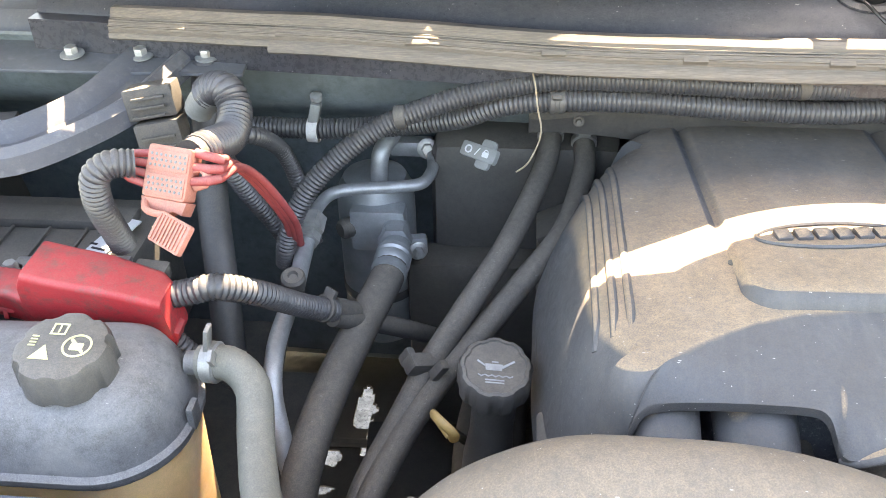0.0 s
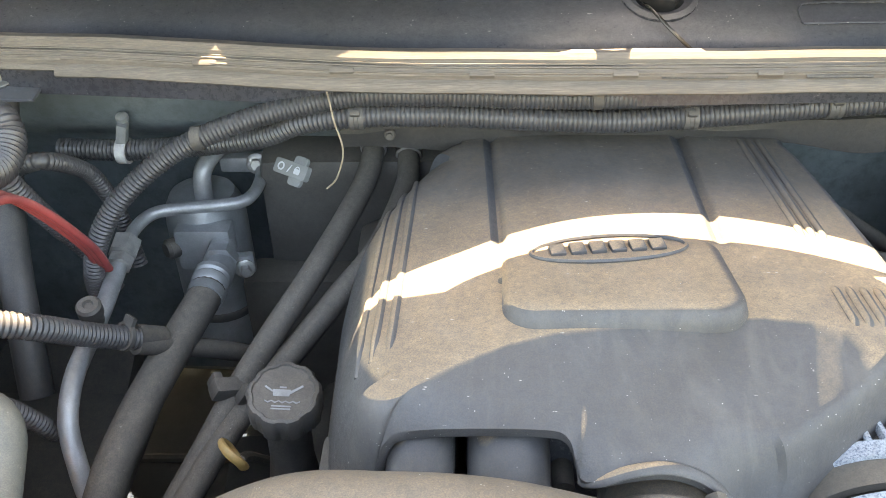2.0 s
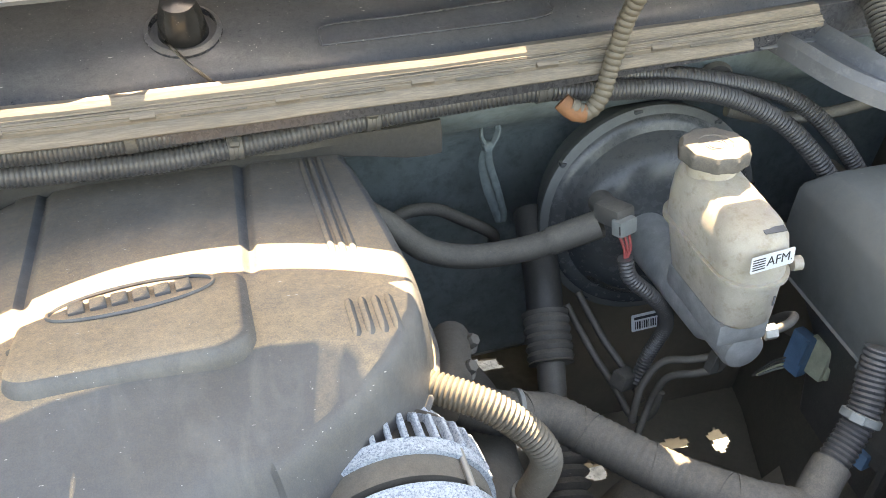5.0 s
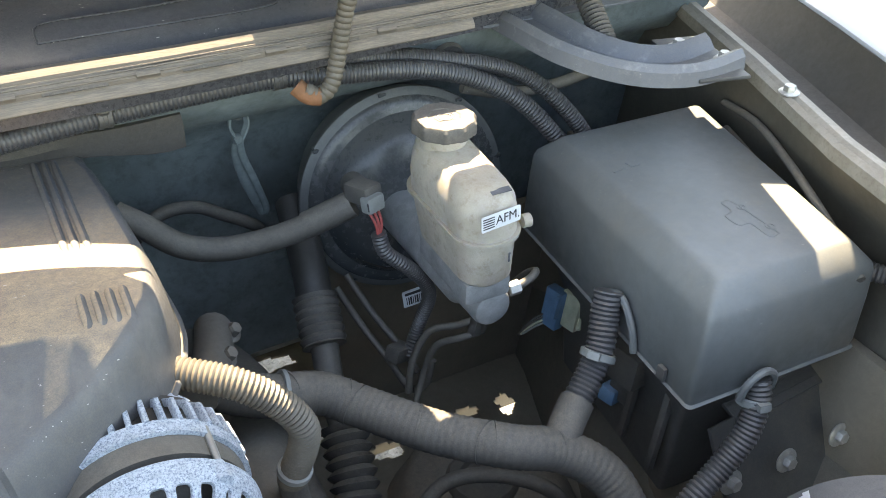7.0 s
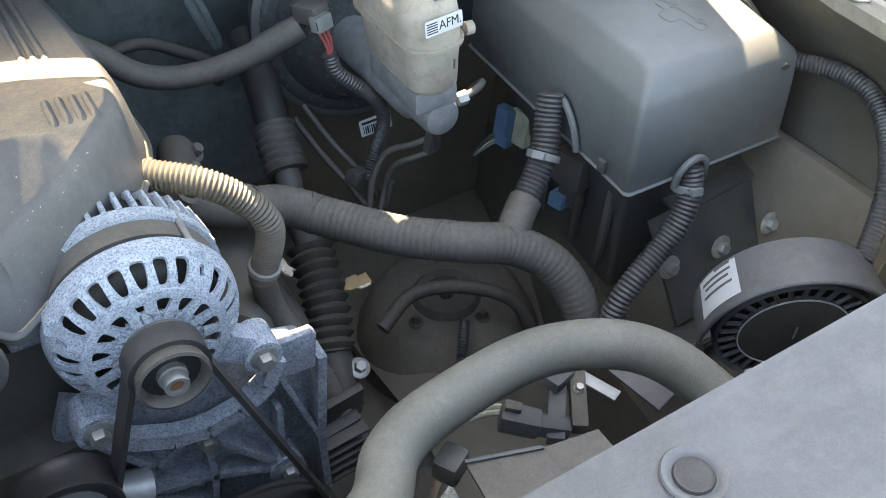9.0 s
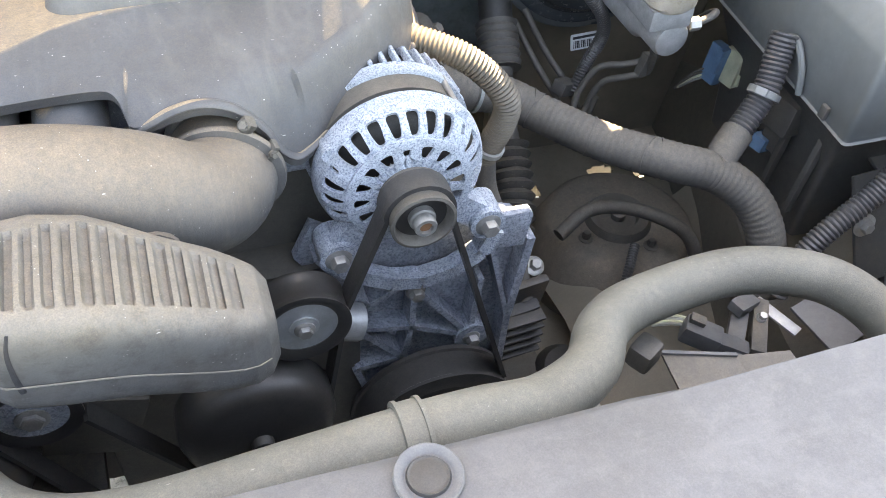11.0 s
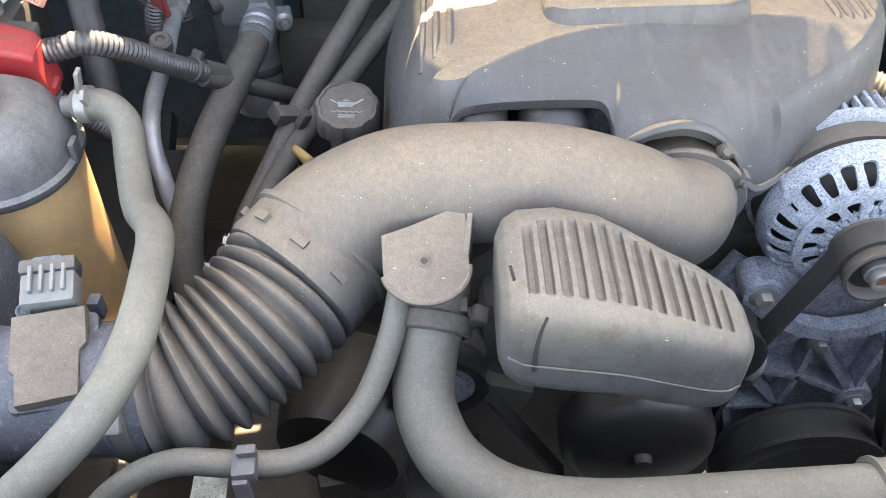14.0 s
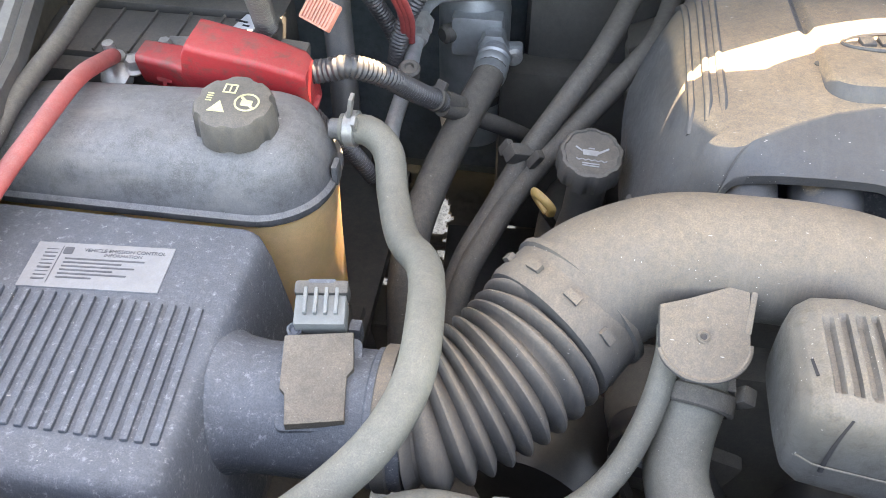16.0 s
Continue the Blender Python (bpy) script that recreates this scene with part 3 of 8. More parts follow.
def shade_sheet(x0, x1, near, far, z, ny=6):
    """A thin unseen strip added to block sun, whose two long edges follow curves across the hood."""
    n = int(round((x1 - x0) / 0.01))
    rws = []
    for i in range(n + 1):
        xx = x0 + (x1 - x0) * i / n
        rws.append([Vector((xx, near(xx) + (far(xx) - near(xx)) * j / ny, z)) for j in range(ny + 1)])
    s = loft(rws, cap=False, closed=False)
    bmesh.ops.recalc_face_normals(s, faces=s.faces)
    cut_sun_holes(s)
    bmesh.ops.delete(s, geom=[f for f in s.faces if in_sun_hole(f.calc_center_median())], context="FACES")
    bmesh.ops.solidify(s, geom=s.faces[:], thickness=0.003)
    return s


def arch(x, top):
    """Edge of the slot left for the sun stripe, bowed towards the windscreen in the middle."""
    return top - 1.5 * (x - 0.388) ** 2


def bow(x):
    return 0.055 * ((x - 0.37) / 0.75) ** 2


# unseen strips added so that only narrow sun stripes reach cover and seal
part("rear_edge", shade_sheet(-0.86, 1.58, lambda x: 0.700, lambda x: arch(x - 0.005, 0.803) - 0.020 * smooth01((0.20 - x) / 0.07) if 0.100 < x < 0.59 else 0.806, 1.345, 24), STEEL_DARK, hood)
part("rear_flange", shade_sheet(-0.86, 1.58, lambda x: 0.842, lambda x: 0.8715 + bow(x), 1.322, 3), STEEL_DARK, hood)
part("flange_bow", shade_sheet(0.035, 0.615, lambda x: arch(x, 0.840) + 0.010 * smooth01((0.20 - x) / 0.07), lambda x: 0.8435, 1.3255, 6), STEEL_DARK, hood)
for x0, x1 in ((-0.86, -0.276), (0.99, 1.58)):
    part("flange_web", shade_sheet(x0, x1, lambda x: 0.777, lambda x: 0.867, 1.319, 9), STEEL_DARK, hood)
for x, w in ((-0.105, 0.342), (0.715, 0.255)):
    part("flange_web", box((x, 0.822, 1.322), (w, 0.09, 0.004), (0, 0, 0), 0), STEEL_DARK, hood)


def shade_rear_line(x):
    if x < 0.031 or x > 0.725:
        return 0.862
    if 0.305 < x < 0.402:
        return 0.908 + 0.02 * (x - 0.30)
    if 0.272 < x <= 0.305:
        return 0.878 + 0.8 * (x - 0.272)
    return 0.8715 + 0.0075 * smooth01((x - 0.031) / 0.05) + bow(x)


part("rear_lip", shade_sheet(-0.86, 1.58, shade_rear_line, lambda x: 1.14, 1.3265, 28), STEEL_DARK, hood)
# added tab whose outline casts the forked shadow on the seal
part("lip_tab", plate([(0.3126, 0.866), (0.3346, 0.866), (0.3436, 0.8929), (0.3486, 0.910), (0.3456, 0.910), (0.3366, 0.8889), (0.3246, 0.8859), (0.3126, 0.8899), (0.3056, 0.910), (0.3016, 0.910), (0.3076, 0.8829)], 0.002, pose(0, 0, 1.3305), 0), STEEL_DARK, hood)
for x in (-0.50, 0.87, 1.22):
    part("lip_bracket", box((x, 0.86, 1.3365), (0.02, 0.20, 0.006), (0, 0, 0), 0.002), STEEL_DARK, hood)
# the cab behind the firewall, out of view, added to keep sun off the ground
b = box((0.36, 2.2, 0.90), (1.75, 2.1, 0.82), (0, 0, 0), 0.05)
box((0.36, 2.75, 1.60), (1.55, 1.3, 0.62), (0, 0, 0), 0.08, bm=b)
tagged(part("cab_body", b, PAINT), "silver painted truck cab behind the engine bay", "cab", kind="structure")


def hood_hinge(side):
    """The stamped gooseneck between the body and the hood; side -1 passenger, 1 driver."""
    X = lambda x: 0.36 + side * (x - 0.36)
    h = group_at("gooseneck_hinge", (X(1.2), 0.75, 1.12), "stamped grey-black steel gooseneck hinge beside the cowl", "hinge", "gooseneck hinges")
    o = 0.022 if side < 0 else 0.0
    path = [(X(1.068 + o), 0.895, 1.160), (X(1.078 + o), 0.838, 1.157), (X(1.100 + o), 0.772, 1.148), (X(1.145 + o), 0.722, 1.139), (X(1.205), 0.700, 1.136), (X(1.27), 0.705, 1.140)]
    line, _ = spline(path, 0.012)
    prof = [(-0.040, -0.016), (-0.038, 0.002), (-0.030, 0.010), (-0.020, 0.005), (-0.010, -0.006), (0.010, -0.006), (0.020, 0.005), (0.030, 0.010), (0.038, 0.002), (0.040, -0.016)]
    rings = [[p + Vector((t.y, -t.x, 0)).normalized() * a + Vector((0, 0, bz)) for a, bz in prof] for p, (t, s, u) in zip(line, frames(line))]
    g = loft(rings, cap=False, closed=False)
    bmesh.ops.recalc_face_normals(g, faces=g.faces)
    bmesh.ops.solidify(g, geom=g.faces[:], thickness=0.003)
    part("arm", g, HINGE, h)
    part("mount", box((X(1.245), 0.715, 1.126), (0.07, 0.13, 0.005), (0, 0, side * -12), 0.002), STEEL_DARK, h)
    for x, y in ((1.235, 0.745), (1.262, 0.69)):
        part("bolt", bolt((X(x), y, 1.131), (0, 0, 1), 0.008, 0.009, 1.7), ZINC, h)
    if side > 0:
        part("spring", tube([(X(1.145), 0.775, 1.135), (X(1.15), 0.86, 1.20)], 0.016, 12, rib=(0.006, 0.004)), BLACK, h)


hood_hinge(-1)
hood_hinge(1)


def side_rail(side):
    """Inner wing, its top rail and the outer wing's edge."""
    X = lambda x: 0.36 + side * (x - 0.36)
    tag = "driver" if side > 0 else "passenger"
    st = [1.12, 0.72, 0.5, 0.36, 0.2, 0.0, -0.2]
    off = [0.12, 0.0, -0.075, -0.105, -0.12, -0.125, -0.125]
    deep = [0.0, 0.0, 0.8, 1.0, 1.0, 1.0, 1.0]
    inner = [[Vector((X(1.345 + o + dx + k * sink), y, z)) for dx, sink, z in ((0.0, 0.0, 1.085), (-0.005, 0.030, 1.045), (0.0, 0.068, 1.0), (0.0, 0.075, 0.88), (-0.02, 0.060, 0.73), (-0.12, 0.025, 0.62), (-0.19, 0.0, 0.55), (-0.22, 0.0, 0.35))] for y, o, k in zip(st, off, deep)]
    g = loft(inner, cap=False, closed=False)
    bmesh.ops.recalc_face_normals(g, faces=g.faces)
    bmesh.ops.solidify(g, geom=g.faces[:], thickness=0.003)
    tagged(part("wall_inner_wing_" + tag, g, WINGSTEEL), "dusty dark inner wing panel of the engine bay", "inner wing", kind="structure")
    rail = group_at("wing_rail", (X(1.3), 0.4, 1.08), "steel wing rail with bolts and dust, paler on the driver's side", "rail", "wing rails")
    rows = [[Vector((X(1.345 + o + dx), y, z)) for dx, z in ((-0.014, 1.088), (-0.012, 1.103), (-0.004, 1.107), (0.0, 1.103), (0.006, 1.107), (0.018, 1.106), (0.022, 1.088))] for y, o in zip(st, off)]
    # driver's rail pale, passenger's rail dark
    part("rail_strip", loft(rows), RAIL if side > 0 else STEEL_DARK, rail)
    for y, o in ((0.345, -0.108), (0.62, -0.037), (0.05, -0.125)):
        part("bolt", bolt((X(1.347 + o), y, 1.107), (0, 0, 1), 0.008, 0.008, 1.6), ZINC, rail)
    gutter = [[Vector((X(1.345 + o + dx), y, z)) for dx, z in ((0.022, 1.09), (0.05, 1.05), (0.115, 1.055), (0.142, 1.09), (0.153, 1.125))] for y, o in zip(st, off)]
    g = loft(gutter, cap=False, closed=False)
    bmesh.ops.recalc_face_normals(g, faces=g.faces)
    bmesh.ops.solidify(g, geom=g.faces[:], thickness=0.003)
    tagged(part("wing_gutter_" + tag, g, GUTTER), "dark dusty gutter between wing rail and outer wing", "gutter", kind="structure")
    outer = [[Vector((X(1.345 + o + dx), y, z)) for dx, z in ((0.155, 1.118), (0.157, 1.128), (0.170, 1.135), (0.25, 1.13), (0.30, 1.10), (0.33, 1.0), (0.35, 0.7))] for y, o in zip(st, off)]
    g = loft(outer, cap=False, closed=False)
    bmesh.ops.recalc_face_normals(g, faces=g.faces)
    bmesh.ops.solidify(g, geom=g.faces[:], thickness=0.003)
    tagged(part("outer_wing_" + tag, g, PAINT), "silver painted outer wing panel", "wing", kind="structure")


side_rail(-1)
side_rail(1)

# radiator support cover at the front
cover = group_at("radiator_cover", (0.4, -0.1, 1.04), "scuffed grey plastic radiator cover with push pins", "radiator cover")
rows = []
for i in range(41):
    x = -0.45 + 1.62 * i / 40
    wav = 0.004 * math.sin(x * 9) - 0.030 * smooth01((x - 0.50) / 0.25)
    rows.append([Vector((x, y, z)) for y, z in ((0.074 + wav, 1.035), (0.076 + wav, 1.066), (0.071 + wav, 1.076), (0.060, 1.081), (0.0, 1.083), (-0.12, 1.084), (-0.26, 1.075), (-0.34, 1.05), (-0.36, 0.9))])
g = loft(rows, cap=False, closed=False)
bmesh.ops.recalc_face_normals(g, faces=g.faces)
bmesh.ops.solidify(g, geom=g.faces[:], thickness=0.004)
part("panel", g, SHROUD, cover)
part("edge_flap", box((0.810, 0.050, 1.072), (0.030, 0.020, 0.014), (-10, 0, -20), 0.004), BLACK, cover, "black edge clip")
for x, y in ((0.383, 0.049), (0.711, 0.018), (0.05, 0.045)):
    pin = part("pin_collar", lathe((x, y, 1.083), (0, 0, 1), [(0.0128, 0), (0.0205, 0), (0.0208, 0.0016), (0.0198, 0.0030), (0.0180, 0.0028), (0.0140, -0.0002), (0.0128, -0.0008)], 36), SHROUD, cover, "worn bevel round the pin")
    part("push_pin", lathe((x, y, 1.0800), (0, 0, 1), [(0.0132, 0.0), (0.0132, 0.0036), (0.0122, 0.0052), (0.0112, 0.0046), (0.0100, 0.0046), (0.006, 0.0058), (0.003, 0.006)], 28), BELT, pin, "black push pin")
wall("wall_radiator", [(x, [(0.045, 1.06), (0.03, 0.9), (0.03, 0.4)]) for x in (-0.45, 0.36, 1.17)], 0.02, BLACK, "black radiator face behind the front cover", "radiator")

# ---- engine ----
engine = group_at("engine_block", (0.3, 0.7, 0.4), "dirty dark metal engine block under its plastic cover", "engine")
part("block", box((0.29, 0.72, 0.70), (0.40, 0.52, 0.46), (-3, 0, 0), 0.03), DARKMETAL, engine)
for sx in (-1, 1):
    part("valve_cover", box((0.29 + sx * 0.17, 0.70, 0.90), (0.13, 0.46, 0.10), (0, sx * 25, 0), 0.02), DARKMETAL, engine)
    for k in range(4):
        part("coil_pack", box((0.29 + sx * 0.215, 0.53 + 0.11 * k, 0.945), (0.05, 0.06, 0.05), (0, sx * 25, 0), 0.008), BLACK, engine)
part("timing_cover", box((0.29, 0.44, 0.68), (0.30, 0.06, 0.34), (-3, 0, 0), 0.02), DARKMETAL, engine)
manifold = group_at("intake_manifold", (0.29, 0.6, 0.95), "grey plastic intake manifold runners under the cover", "manifold")
part("plenum", box((0.30, 0.68, 0.99), (0.26, 0.40, 0.09), (-3, 0, 0), 0.03, 3), BOX, manifold)
for x, w in ((0.137, 0.052), (0.203, 0.062)):
    part("runner", tube([(x, 0.60, 1.02), (x, 0.52, 1.045), (x, 0.475, 1.045), (x, 0.44, 1.02), (x, 0.42, 0.96)], w / 2, 16, 0.01, flat=0.9), COVER, manifold)
part("fuel_rail", tube([(0.245, 0.46, 1.01), (0.245, 0.60, 1.02), (0.245, 0.80, 1.01)], 0.009, 10, 0.02), DARKMETAL, manifold)

# plastic engine cover: its rim, point by point round the plan (x, y, height of the edge)
RIM = [(0.46, 0.910, 1.035), (0.518, 0.895, 1.020), (0.536, 0.82, 1.005), (0.546, 0.72, 1.000), (0.550, 0.63, 1.008), (0.540, 0.570, 1.015), (0.515, 0.519, 1.015),
       (0.488, 0.488, 1.015), (0.457, 0.464, 1.014), (0.426, 0.445, 1.012), (0.401, 0.428, 1.006), (0.385, 0.424, 1.000), (0.372, 0.424, 1.010), (0.357, 0.424, 1.039), (0.335, 0.425, 1.063), (0.310, 0.426, 1.072),
       (0.286, 0.425, 1.070), (0.262, 0.424, 1.064), (0.251, 0.426, 1.064), (0.248, 0.438, 1.070), (0.243, 0.449, 1.080), (0.228, 0.453, 1.0835), (0.168, 0.456, 1.081), (0.128, 0.457, 1.076),
       (0.113, 0.454, 1.068), (0.105, 0.449, 1.045), (0.095, 0.442, 0.985), (0.075, 0.455, 0.955), (0.052, 0.50, 0.935), (0.042, 0.56, 0.925),
       (0.040, 0.65, 0.935), (0.046, 0.74, 0.96), (0.085, 0.83, 0.99), (0.125, 0.885, 1.01), (0.165, 0.905, 1.03), (0.30, 0.912, 1.035)]


CREASE = [(0.02, 0.36), (0.07, 0.405), (0.101, 0.443), (0.119, 0.470), (0.142, 0.490), (0.168, 0.506), (0.205, 0.524), (0.243, 0.535), (0.303, 0.541), (0.351, 0.549), (0.405, 0.553), (0.440, 0.550), (0.459, 0.543), (0.472, 0.519), (0.482, 0.488), (0.490, 0.455), (0.498, 0.40), (0.60, 0.33)]


MAIN = [q for q in CREASE if q[0] < 0.46] + [(0.62, 0.543)]
# corner band lifted so that the painted warm tone runs round it
BAND = [(0.400, 0.498), (0.455, 0.490), (0.488, 0.482), (0.519, 0.472), (0.543, 0.459)]


def band_at(y):
    """Where the raised band of the corner begins, at that depth."""
    for (y0, x0), (y1, x1) in zip(BAND, BAND[1:]):
        if y0 <= y <= y1:
            return x0 + (x1 - x0) * (y - y0) / (y1 - y0)
    return 0.459 if y > 0.5 else 0.498


def main_at(x):
    for (x0, y0), (x1, y1) in zip(MAIN, MAIN[1:]):
        if x0 <= x <= x1:
            return y0 + (y1 - y0) * (x - x0) / (x1 - x0)
    return 0.30


def crease_at(x):
    for (x0, y0), (x1, y1) in zip(CREASE, CREASE[1:]):
        if x0 <= x <= x1:
            k = (y1 - y0) / (x1 - x0)
            return y0 + k * (x - x0), k
    return (0.30, 0.0)


def cover_plane(x, y):
    return 1.082 + (0.90 - y) * 0.065 - (0.42 if x < 0.295 else 0.16) * (x - 0.295) ** 2


def cover_top(x, y):
    """Height of the cover's upper face before its edges fall away."""
    z = cover_plane(x, y)
    d = min(math.hypot(x - x0 - u * (x1 - x0), y - y0 - u * (y1 - y0)) for (x0, y0), (x1, y1) in zip(MAIN, MAIN[1:])
            for u in (max(0.0, min(1.0, ((x - x0) * (x1 - x0) + (y - y0) * (y1 - y0)) / ((x1 - x0) ** 2 + (y1 - y0) ** 2))),))
    if y > main_at(x):
        d = -d
    z -= 0.155 * (d + math.sqrt(d * d + 0.0032 ** 2)) * (1 - 0.62 * smooth01((x - band_at(y) + 0.012) / 0.024))
    for gx in (0.196 + 0.02 * (0.9 - y), 0.4015 - 0.024 * (0.9 - y)):
        if y > 0.60:
            a = abs(x - gx)
            z -= 0.0029 * (1 + math.cos(math.pi * min(1.0, a / 0.0088))) * smooth01((y - 0.655) / 0.02)
    return z


def cover_mesh():
    closed = RIM + RIM[:1]
    cx, cy = 0.30, 0.67
    rim, _ = spline([(x, y, z) for x, y, z in closed], 0.004)
    rim = rim[:-1]
    rings = []
    N = 130
    # the share of each spoke at which it crosses the crease
    split = []
    for p in rim:
        sc = 0.62
        for m in range(1, 400):
            q = m / 400
            x, y = cx + (p.x - cx) * q, cy + (p.y - cy) * q
            if y < crease_at(x)[0]:
                sc = min(0.97, max(0.1, q))
                break
        split.append(sc)
    n = len(split)
    for again in range(3):
        split = [sum(split[(i + w) % n] for w in (-3, -2, -1, 0, 1, 2, 3)) / 7 for i in range(n)]
    for j in range(1, N + 1):
        ring = []
        for p, sc in zip(rim, split):
            s = sc * (j / 85) ** 0.8 if j <= 85 else sc + (1 - sc) * (j - 85) / (N - 85)
            x, y = cx + (p.x - cx) * s, cy + (p.y - cy) * s
            top = cover_top(x, y)
            edge = math.hypot(p.x - cx, p.y - cy)
            wide = 0.070 if p.x < 0.12 and p.y > 0.46 else (0.026 if p.x > 0.40 else 0.04)
            if p.x > 0.53 and p.y > 0.56:
                wide = 0.024
            elif p.y > 0.885 and p.x > 0.15:
                wide = 0.018
            k = max(0.0, 1 - (1 - s) * edge / wide)
            if p.x > 0.50:
                k = k ** 1.25
            z = top + (p.z - cover_top(p.x, p.y)) * (k ** 2.4)
            ring.append(Vector((x, y, z)))
        rings.append(ring)
    rings.append([p + Vector((0, 0, -0.010)) + (Vector((cx, cy, p.z)) - p).normalized() * 0.002 for p in rings[-1]])
    rings.append([p + (Vector((cx, cy, p.z)) - p).normalized() * 0.006 for p in rings[-1]])
    bm = loft(rings, cap=False)
    c = bm.verts.new((cx, cy, cover_top(cx, cy)))
    bm.verts.ensure_lookup_table()
    n = len(rim)
    for i in range(n):
        bm.faces.new((bm.verts[(i + 1) % n], bm.verts[i], c))
    bmesh.ops.recalc_face_normals(bm, faces=bm.faces)
    return bm


ecover = group_at("engine_cover", (0.3, 0.66, 0.95), "dusty grey-black plastic engine cover with an oval badge panel", "engine cover")
shell_mesh = cover_mesh()
SHELL = np.array([v.co[:] for v in shell_mesh.verts])
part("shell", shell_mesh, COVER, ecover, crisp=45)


def panel_top(x, y):
    return cover_plane(x, y) + 0.0135 * min(1.0, max(0.0, (0.672 - y) / 0.12))


rows = []
for grow, drop in ((0.006, 0.05), (0.0045, 0.012), (0.001, 0.0015), (-0.002, 0.0), (-0.012, -0.0002), (-0.03, -0.0002)):
    rows.append([Vector((x, y, max(panel_top(x, y) - drop, cover_top(x, y) - 0.004))) for x, y in rounded(0.184 + 2 * grow, 0.130 + 2 * grow, 0.026 + grow * 0.6, 8, 0.296, 0.607)])
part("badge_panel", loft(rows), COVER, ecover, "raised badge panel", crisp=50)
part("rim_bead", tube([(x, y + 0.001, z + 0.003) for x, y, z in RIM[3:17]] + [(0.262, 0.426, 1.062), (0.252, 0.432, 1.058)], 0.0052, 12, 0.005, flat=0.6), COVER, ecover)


def on_shell(x, y, up=0.0):
    """The point of the finished cover's upper face over (x, y)."""
    d = (SHELL[:, 0] - x) ** 2 + (SHELL[:, 1] - y) ** 2
    near = np.argsort(d)[:6]
    w = 1.0 / (d[near] + 1e-7)
    return Vector((x, y, float((SHELL[near, 2] * w).sum() / w.sum()) + up))


# pressed ribs on both shoulders, sinking in at their ends
for x0, y0, y1, gap, count, lean in ((0.0885, 0.520, 0.84, 0.0125, 3, 0.02), (0.472, 0.545, 0.602, 0.0115, 4, 0.0), (0.474, 0.67, 0.885, 0.0098, 3, -0.03)):
    for k in range(count):
        steps = 14 if y1 - y0 > 0.1 else 6
        part("pressed_rib", tube([on_shell(x0 + gap * k + lean * (y0 + (y1 - y0) * i / steps - 0.6), y0 + (y1 - y0) * i / steps, -0.0050 if i in (0, steps) else -0.0014) for i in range(steps + 1)], 0.0042, 12, 0.005), COVER, ecover)


def on_cover(x, y, up=0.0):
    return Vector((x, y, (panel_top(x, y) if 0.21 < x < 0.385 and 0.54 < y < 0.672 else cover_top(x, y)) + up))


# raised oval badge with plain bars where its maker's name stands
oval = []
for k in range(65):
    a = 2 * math.pi * k / 64
    oval.append(on_cover(0.294 + 0.068 * math.cos(a), 0.645 + 0.024 * math.sin(a) + 0.008 * math.cos(a), 0.001))
badge = part("badge_outline", tube(oval, 0.0022, 6, 0.004), COVER, ecover)
for k in range(6):
    x = 0.249 + 0.0175 * k
    part("badge_bar", box(on_cover(x, 0.6455 + 0.12 * (x - 0.294), 0.0008), (0.0135, 0.015, 0.006), (0, 0, 8), 0.0015), COVER, badge)
part("vent_pin", lathe(on_cover(0.201, 0.604), (0, 0, 1), [(0.004, 0), (0.004, 0.001), (0.002, 0.0015)], 12), BLACK, ecover)

# oil filler
oil = group_at("oil_filler", (0.0, 0.57, 0.85), "black oil filler neck with a ribbed screw cap", "oil filler")
part("neck", lathe((-0.003, 0.60, 0.80), (0.06, -0.12, 1), [(0.026, 0), (0.025, 0.06), (0.021, 0.10), (0.021, 0.165), (0.024, 0.17)], 24), BLACK, oil)
oaxis = Vector((0.06, -0.25, 1)).normalized()
ocap = part("cap", lathe((0.004, 0.592, 0.955), oaxis, [(0.030, 0), (0.0325, 0.003), (0.0325, 0.026), (0.030, 0.031), (0.027, 0.032), (0.026, 0.0305), (0.002, 0.0305)], 96, wobble=lambda a: 1.02 + 0.05 * smooth01((math.cos(9 * a) + 0.55) / 0.5)), BLACK, oil, "ribbed black cap with pale oil symbol")
ox, oy, oz = axes_to(oaxis, (0, 1, 0))
OM = Matrix.Translation(Vector((0.004, 0.592, 0.955)) + oaxis * 0.0306) @ Matrix((ox, oy, oz)).transposed().to_4x4()


def mark(parent, outline, m, mat, name="mark", thick=0.0005):
    return part(name, plate(outline, thick, m, 0), mat, parent, smooth=False)


